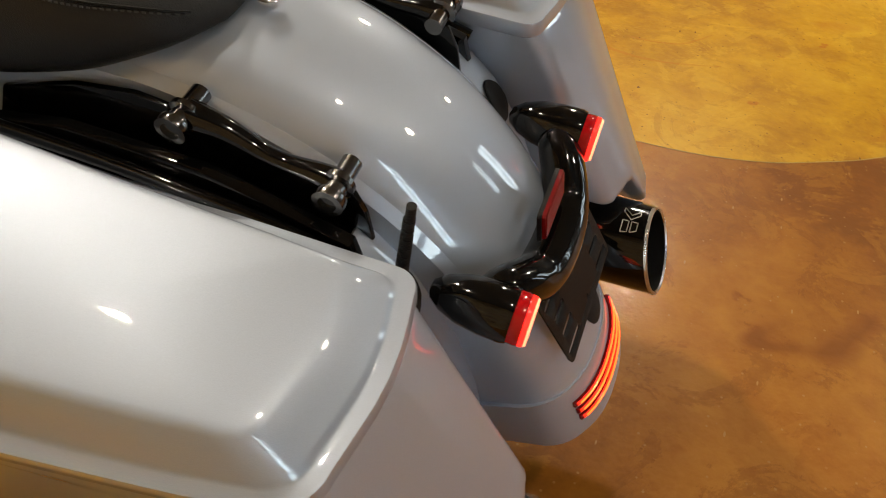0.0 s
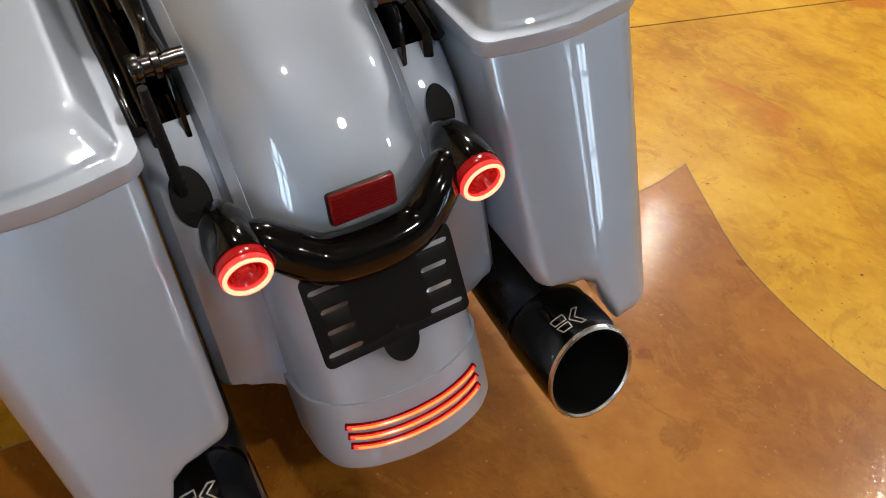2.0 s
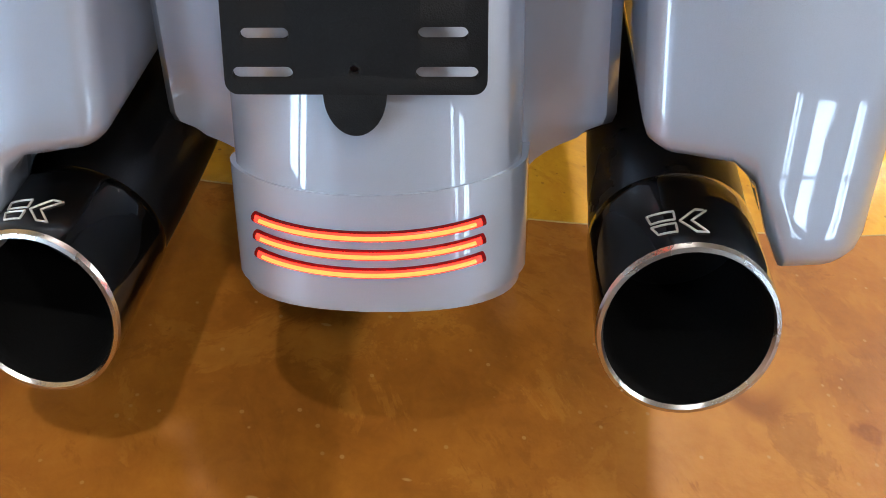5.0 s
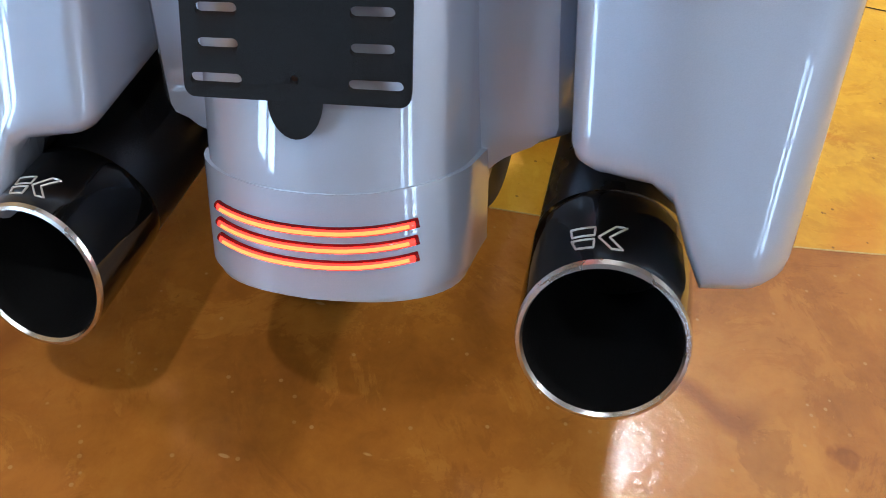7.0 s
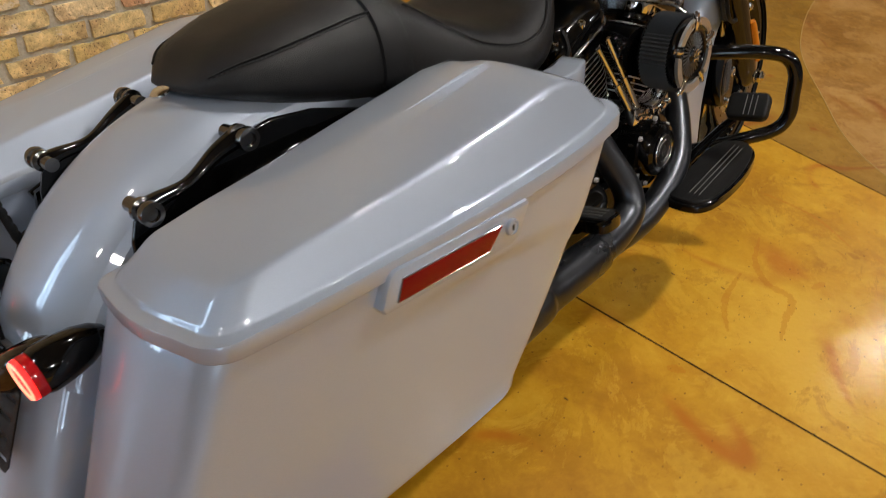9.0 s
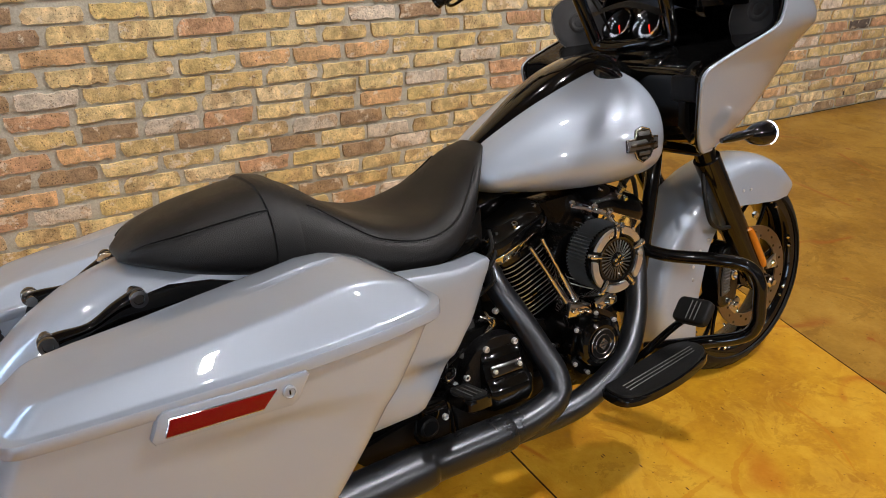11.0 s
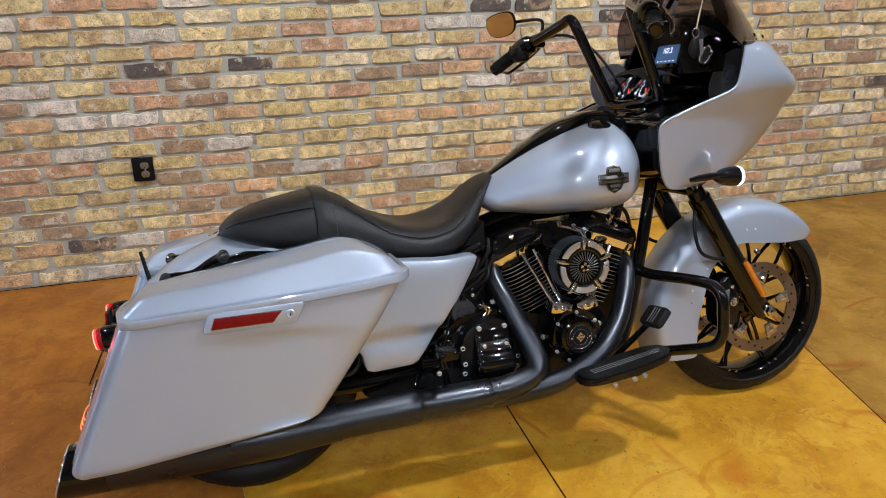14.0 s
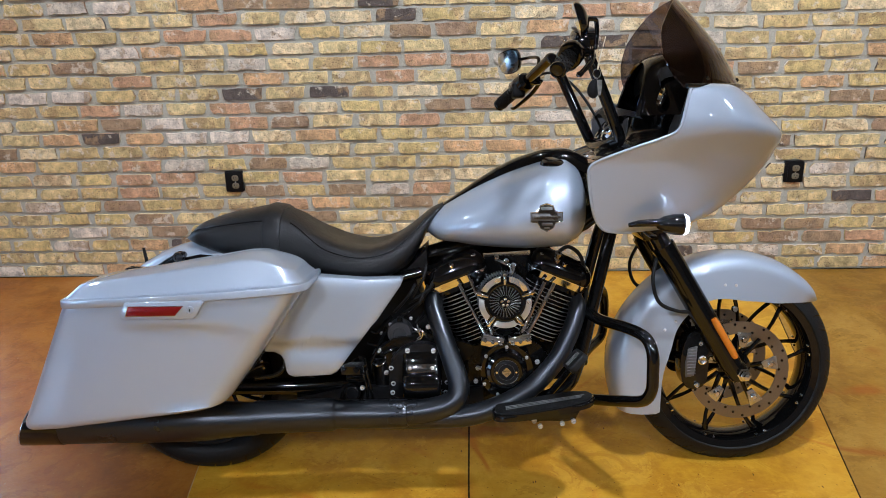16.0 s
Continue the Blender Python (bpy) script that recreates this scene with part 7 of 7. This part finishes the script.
for s in (-1, 1):
    ctr = Vector((1.362, s * 0.205, 1.122))
    part("gauge_ring", spin([(0.022, -0.008), (0.027, -0.004), (0.028, 0.002), (0.025, 0.004), (0.023, -0.003), (0.022, -0.008)], ctr, (-0.9, 0, 0.3), 30, cap=False), CHROME, dash, "small chrome gauge ring")
    part("gauge_face", spin([(0.024, -0.004), (0.001, -0.004)], ctr, (-0.9, 0, 0.3), 24, cap=False), PLASTIC, dash, "small black gauge face")
    ctr = Vector((1.418, -0.246, 1.058)) if s < 0 else Vector((1.315, 0.262, 1.046))
    sd = (Vector((-0.92, -0.10, 0.36)) if s < 0 else Vector((-0.72, -0.66, 0.22))).normalized()
    sxx, uxx, _ = axes_for(sd)
    out = [tuple(p) for p in cat([(-0.075, -0.04), (-0.058, 0.045), (-0.01, 0.075), (0.045, 0.068), (0.070, 0.02), (0.055, -0.045), (0.0, -0.075)], 5, closed=True)]
    part("speaker_grille", slab([(u * s * -1, v) for u, v in out], 0.008, lambda u, v, w: ctr + sxx * u + uxx * v + sd * w, 0.003), GRILLE, dash, "dark grey cloth speaker grille")
    part("grille_rim", tube([ctr + sxx * (u * s * -1.02) + uxx * (v * 1.02) + sd * 0.008 for u, v in out + out[:1]], 0.0012, 6, smooth=1), SATIN_GREY, dash, "thin grey rim")
    part("speaker_dome", spin([(0.030, 0.0), (0.026, 0.004), (0.020, 0.005), (0.015, 0.003), (0.010, 0.006), (0.001, 0.007)], ctr + sd * 0.0075, sd, 28), GRILLE, dash, "dark grey speaker dome")
part("switch_panel", box((0.06, 0.16, 0.05), (1.245, 0, 0.965), 0.012, Matrix.Rotation(radians(-30), 4, "Y")), GLOSS, dash, "black ignition switch panel")
part("fork_shroud", box((0.12, 0.22, 0.16), (1.30, 0, 0.90), 0.03, Matrix.Rotation(radians(-RAKE), 4, "Y")), PLASTIC, bike, "black fork shroud")
for name, s in SIDES:
    part("lower_liner", slab([(1.165, 0.93), (1.21, 0.96), (1.30, 0.96), (1.32, 0.80), (1.21, 0.775), (1.17, 0.82)], 0.02, lambda u, v, w, s=s: Vector((u + 0.01, s * (0.215 + w + 0.04 * (v - 0.77)), v)), 0.006), PLASTIC, dash, "black inner liner")
    part("glove_door", box((0.03, 0.075, 0.06), (1.185, s * 0.235, 0.905), 0.01), PLASTIC, dash, "black glovebox door")
    arm = part("turn_signal_arm", tube([(1.262, s * 0.272, 0.778), (1.29, s * 0.283, 0.783), (1.335, s * 0.288, 0.785), (1.36, s * 0.288, 0.782)], [0.008, 0.013, 0.014, 0.013], 14, flat=0.75), GLOSS, fair, "black turn signal arm")
    c, d = Vector((1.405, s * 0.288, 0.778)), (1, 0, -0.05)
    sig = part("turn_signal", spin([(0.001, -0.075), (0.012, -0.070), (0.022, -0.052), (0.028, -0.028), (0.0295, -0.006), (0.028, 0.0), (0.026, -0.001)], c, d, 32), GLOSS, fair, "gloss black bullet turn signal")
    part("turn_lens", spin([(0.027, -0.002), (0.0282, 0.004), (0.024, 0.011), (0.012, 0.014), (0.001, 0.015)], c, d, 32), LED_WHITE, fair, "lit white turn signal lens")
# windshield
rows = []
for v in np.linspace(0, 1, 16):
    row = []
    for u in np.linspace(-1, 1, 31):
        base = Vector((1.640 - 0.252 * u * u, 0.334 * u, 1.146 - 0.006 * u * u))
        tip = Vector((1.440 - 0.085 * u * u, 0.225 * u, 1.412 - 0.105 * abs(u) ** 3.0))
        p = base.lerp(tip, v)
        p.x += math.sin(math.pi * v) * (0.018 - 0.040 * u ** 4)
        row.append(p)
    rows.append(row)
ws = part("windshield", shell(rows, 0.004), SMOKE, bike, "dark smoked acrylic windshield")
part("vent_trim", tube([(1.645 - 0.252 * u * u, 0.336 * u, 1.150 - 0.006 * u * u) for u in np.linspace(-1, 1, 25)], 0.006, 8, smooth=1), GLOSS, bike, "black windshield base trim")
for s in (-1, 1):
    for u in (0.5, 0.85):
        part("windshield_screw", spin([(0.006, 0), (0.005, 0.004), (0.001, 0.005)], (1.642 - 0.252 * u * u, s * 0.338 * u, 1.165), (0.7, s * 0.6, 0.4), 12), GLOSS, ws)


# the engine and its controls sit a little to the right of the wheel line
ASIDE = {"crankcase": 0.012, "cylinder": 0.012, "air_cleaner": 0.010, "brake_cylinder": 0.014, "passenger_peg": 0.015, "rear_head_pipe": 0.013, "front_head_pipe": 0.012,
         "heat_shield": 0.016, "breather_bracket": 0.012, "oil_fitting": 0.012, "spark_lead": 0.012, "fuel_tank": 0.006}
for ob in bike.children:
    ob.location.y -= ASIDE.get(ob.name.split(".")[0], 0.0)
    if ob.name.split(".")[0] in ("floorboard", "engine_guard", "brake_pedal", "side_cover") and ob.bound_box[0][1] < -0.05:
        ob.location.y -= 0.020 if ob.name.startswith("side_cover") else 0.010


# ---- the brick wall ----
COURSE, PITCH = 0.0699, 0.2195
wall = tagged(new("wall_north"), "wall of reclaimed tan, orange and brown bricks in grey mortar", "wall", kind="structure")
bed = bmesh.new()
cuts = sorted([X0 - 0.15, X1 + 0.15] + [x + s * w / 2 for x, w in NORTH_HOLES for s in (-1, 1)])
for a, b in zip(cuts, cuts[1:]):
    opening = any(abs((a + b) / 2 - x) < 0.01 for x, w in NORTH_HOLES)
    for lo, hi in ((0.0, NORTH_SILL), (2.8, CEILING)) if opening else ((0.0, CEILING),):
        box((b - a, 0.18, hi - lo), ((a + b) / 2, WALL_Y + 0.0980, (lo + hi) / 2), bm=bed)
part("mortar_bed", bed, MORTAR, wall, "grey sanded mortar joints")


def brick_mesh(seed, length, height=0.0540, depth=0.03):
    """A worn brick face: uneven outline, chipped corners, domed front."""
    rng = random.Random(seed)
    bm = bmesh.new()
    nx, nz = 11, 3
    front = []
    for j in range(nz):
        row = []
        for i in range(nx):
            u, v = i / (nx - 1) * 2 - 1, j / (nz - 1) * 2 - 1
            edge = abs(u) == 1 or abs(v) == 1
            corner = abs(u) == 1 and abs(v) == 1
            chip = 0.0075 * rng.random() if rng.random() < (0.6 if corner else 0.22) else 0.0
            x = u * length / 2 + rng.uniform(-1, 1) * (0.003 if abs(u) < 1 else 0.0018) - (u * 1.6 * chip if abs(u) == 1 else 0)
            z = v * height / 2 + rng.uniform(-1, 1) * 0.0012 - (v * chip if abs(v) == 1 else 0)
            y = -0.0026 + rng.uniform(-1, 1) * 0.0015 if edge else -0.0040 + rng.uniform(-1, 1) * 0.0020
            row.append(bm.verts.new((x, y, z)))
        front.append(row)
    for j in range(nz - 1):
        for i in range(nx - 1):
            bm.faces.new((front[j][i], front[j][i + 1], front[j + 1][i + 1], front[j + 1][i]))
    loop = front[0] + [front[j][-1] for j in range(1, nz)] + front[-1][-2::-1] + [front[j][0] for j in range(nz - 2, 0, -1)]
    back = [bm.verts.new((v.co.x * 1.005, depth, v.co.z * 1.015)) for v in loop]
    for k in range(len(loop)):
        bm.faces.new((loop[k], back[k], back[(k + 1) % len(loop)], loop[(k + 1) % len(loop)]))
    return bm


def brick_places():
    rng = random.Random(7)
    for row in range(int(3.26 / COURSE)):
        x = X0 + 0.05 + (0.5 * PITCH if row % 2 else 0.0) + rng.uniform(-0.02, 0.02)
        while x < X1 - 0.1:
            n = rng.uniform(0.188, 0.206)
            gap = rng.uniform(0.014, 0.022)
            if any(abs(x + n / 2 - c) < w / 2 + n / 2 - 0.01 for c, w in NORTH_HOLES) and NORTH_SILL < (row + 0.5) * COURSE < 2.8:
                x += n + gap
                continue
            yield row, x + n / 2, (row + 0.5) * COURSE + 0.004 + rng.uniform(-0.003, 0.003), n, rng
            x += n + gap


faces = []
for k in range(14):
    me = finish(brick_mesh(k, 0.198), "brick", BRICK_PIECE, 32)
    faces.append(me)
made = 0
variants = [finish(brick_mesh(100 + k, 0.198), "brick_form", BRICK_REST, 32) for k in range(10)]
V, F = [], []
for row, x, z, n, rng in brick_places():
    y = WALL_Y + rng.uniform(-0.003, 0.004)
    turn = rng.uniform(-0.8, 0.8)
    if -0.75 < x < 2.1 and 0.0 < z < 1.62 and made < 300:
        m = pose(x, y, z, 0, turn) @ Matrix.Diagonal((n / 0.198, 1, rng.uniform(0.94, 1.05), 1))
        piece("brick", faces[rng.randrange(14)], m, wall)
        made += 1
    else:
        me = variants[rng.randrange(10)]
        c, s = math.cos(radians(turn)), math.sin(radians(turn))
        base = len(V)
        for v in me.vertices:
            px, pz = v.co.x * n / 0.198, v.co.z
            V.append((x + c * px + s * pz, y + v.co.y, z - s * px + c * pz))
        F.extend(tuple(base + i for i in p.vertices) for p in me.polygons)
me = bpy.data.meshes.new("brick_rest")
me.from_pydata(V, [], F)
me.materials.append(BRICK_REST)
me.shade_smooth()
me.set_sharp_from_angle(angle=radians(32))
rest_ob = new("further_bricks", me)
rest_ob.parent = wall
tagged(rest_ob, "further reclaimed bricks of the wall", kind="stuff")
for me in variants:
    bpy.data.meshes.remove(me)


# ---- wall outlets ----
SOCKET = plain("socket_plastic", (0.17, 0.14, 0.085), 0.4, 0.0, 0.2, 0.1, 300.0)


def outlet(x, z):
    thing = tagged(new("wall_outlet"), "black electrical outlet plate with two dull brown sockets on brick", "outlet", group="wall outlets")
    part("cover_plate", slab(rounded(0.075, 0.104, 0.006), 0.007, lambda u, v, w: Vector((u, -w, v)), 0.003), PLASTIC, thing, "black plastic cover plate")
    part("back_box", box((0.090, 0.03, 0.104), (-0.008, 0.012, 0.0), 0.004), PLASTIC, thing, "black outlet box")
    for s in (-1, 1):
        socket = part("socket", slab(rounded(0.034, 0.029, 0.011, cy=s * 0.0195), 0.003, lambda u, v, w: Vector((u, -0.007 - w, v)), 0.001), SOCKET, thing, "dull brown socket face")
        for dx, h in ((-0.0065, 0.009), (0.0065, 0.0075)):
            part("slot", box((0.0022, 0.002, h), (dx, -0.0105, s * 0.0195 + 0.004)), PLASTIC, socket, "dark slot")
        part("slot", spin([(0.0024, 0), (0.0024, 0.0015)], (0, -0.0095, s * 0.0195 - 0.008), (0, -1, 0), 10), PLASTIC, socket, "dark slot")
    part("screw", spin([(0.003, 0), (0.003, 0.001), (0.0005, 0.0018)], (0, -0.0068, 0), (0, -1, 0), 12), STEEL, thing)
    thing.matrix_world = pose(x, WALL_Y - 0.0095, z)
    return thing


outlet(-0.375, 0.511)
outlet(2.394, 0.514)
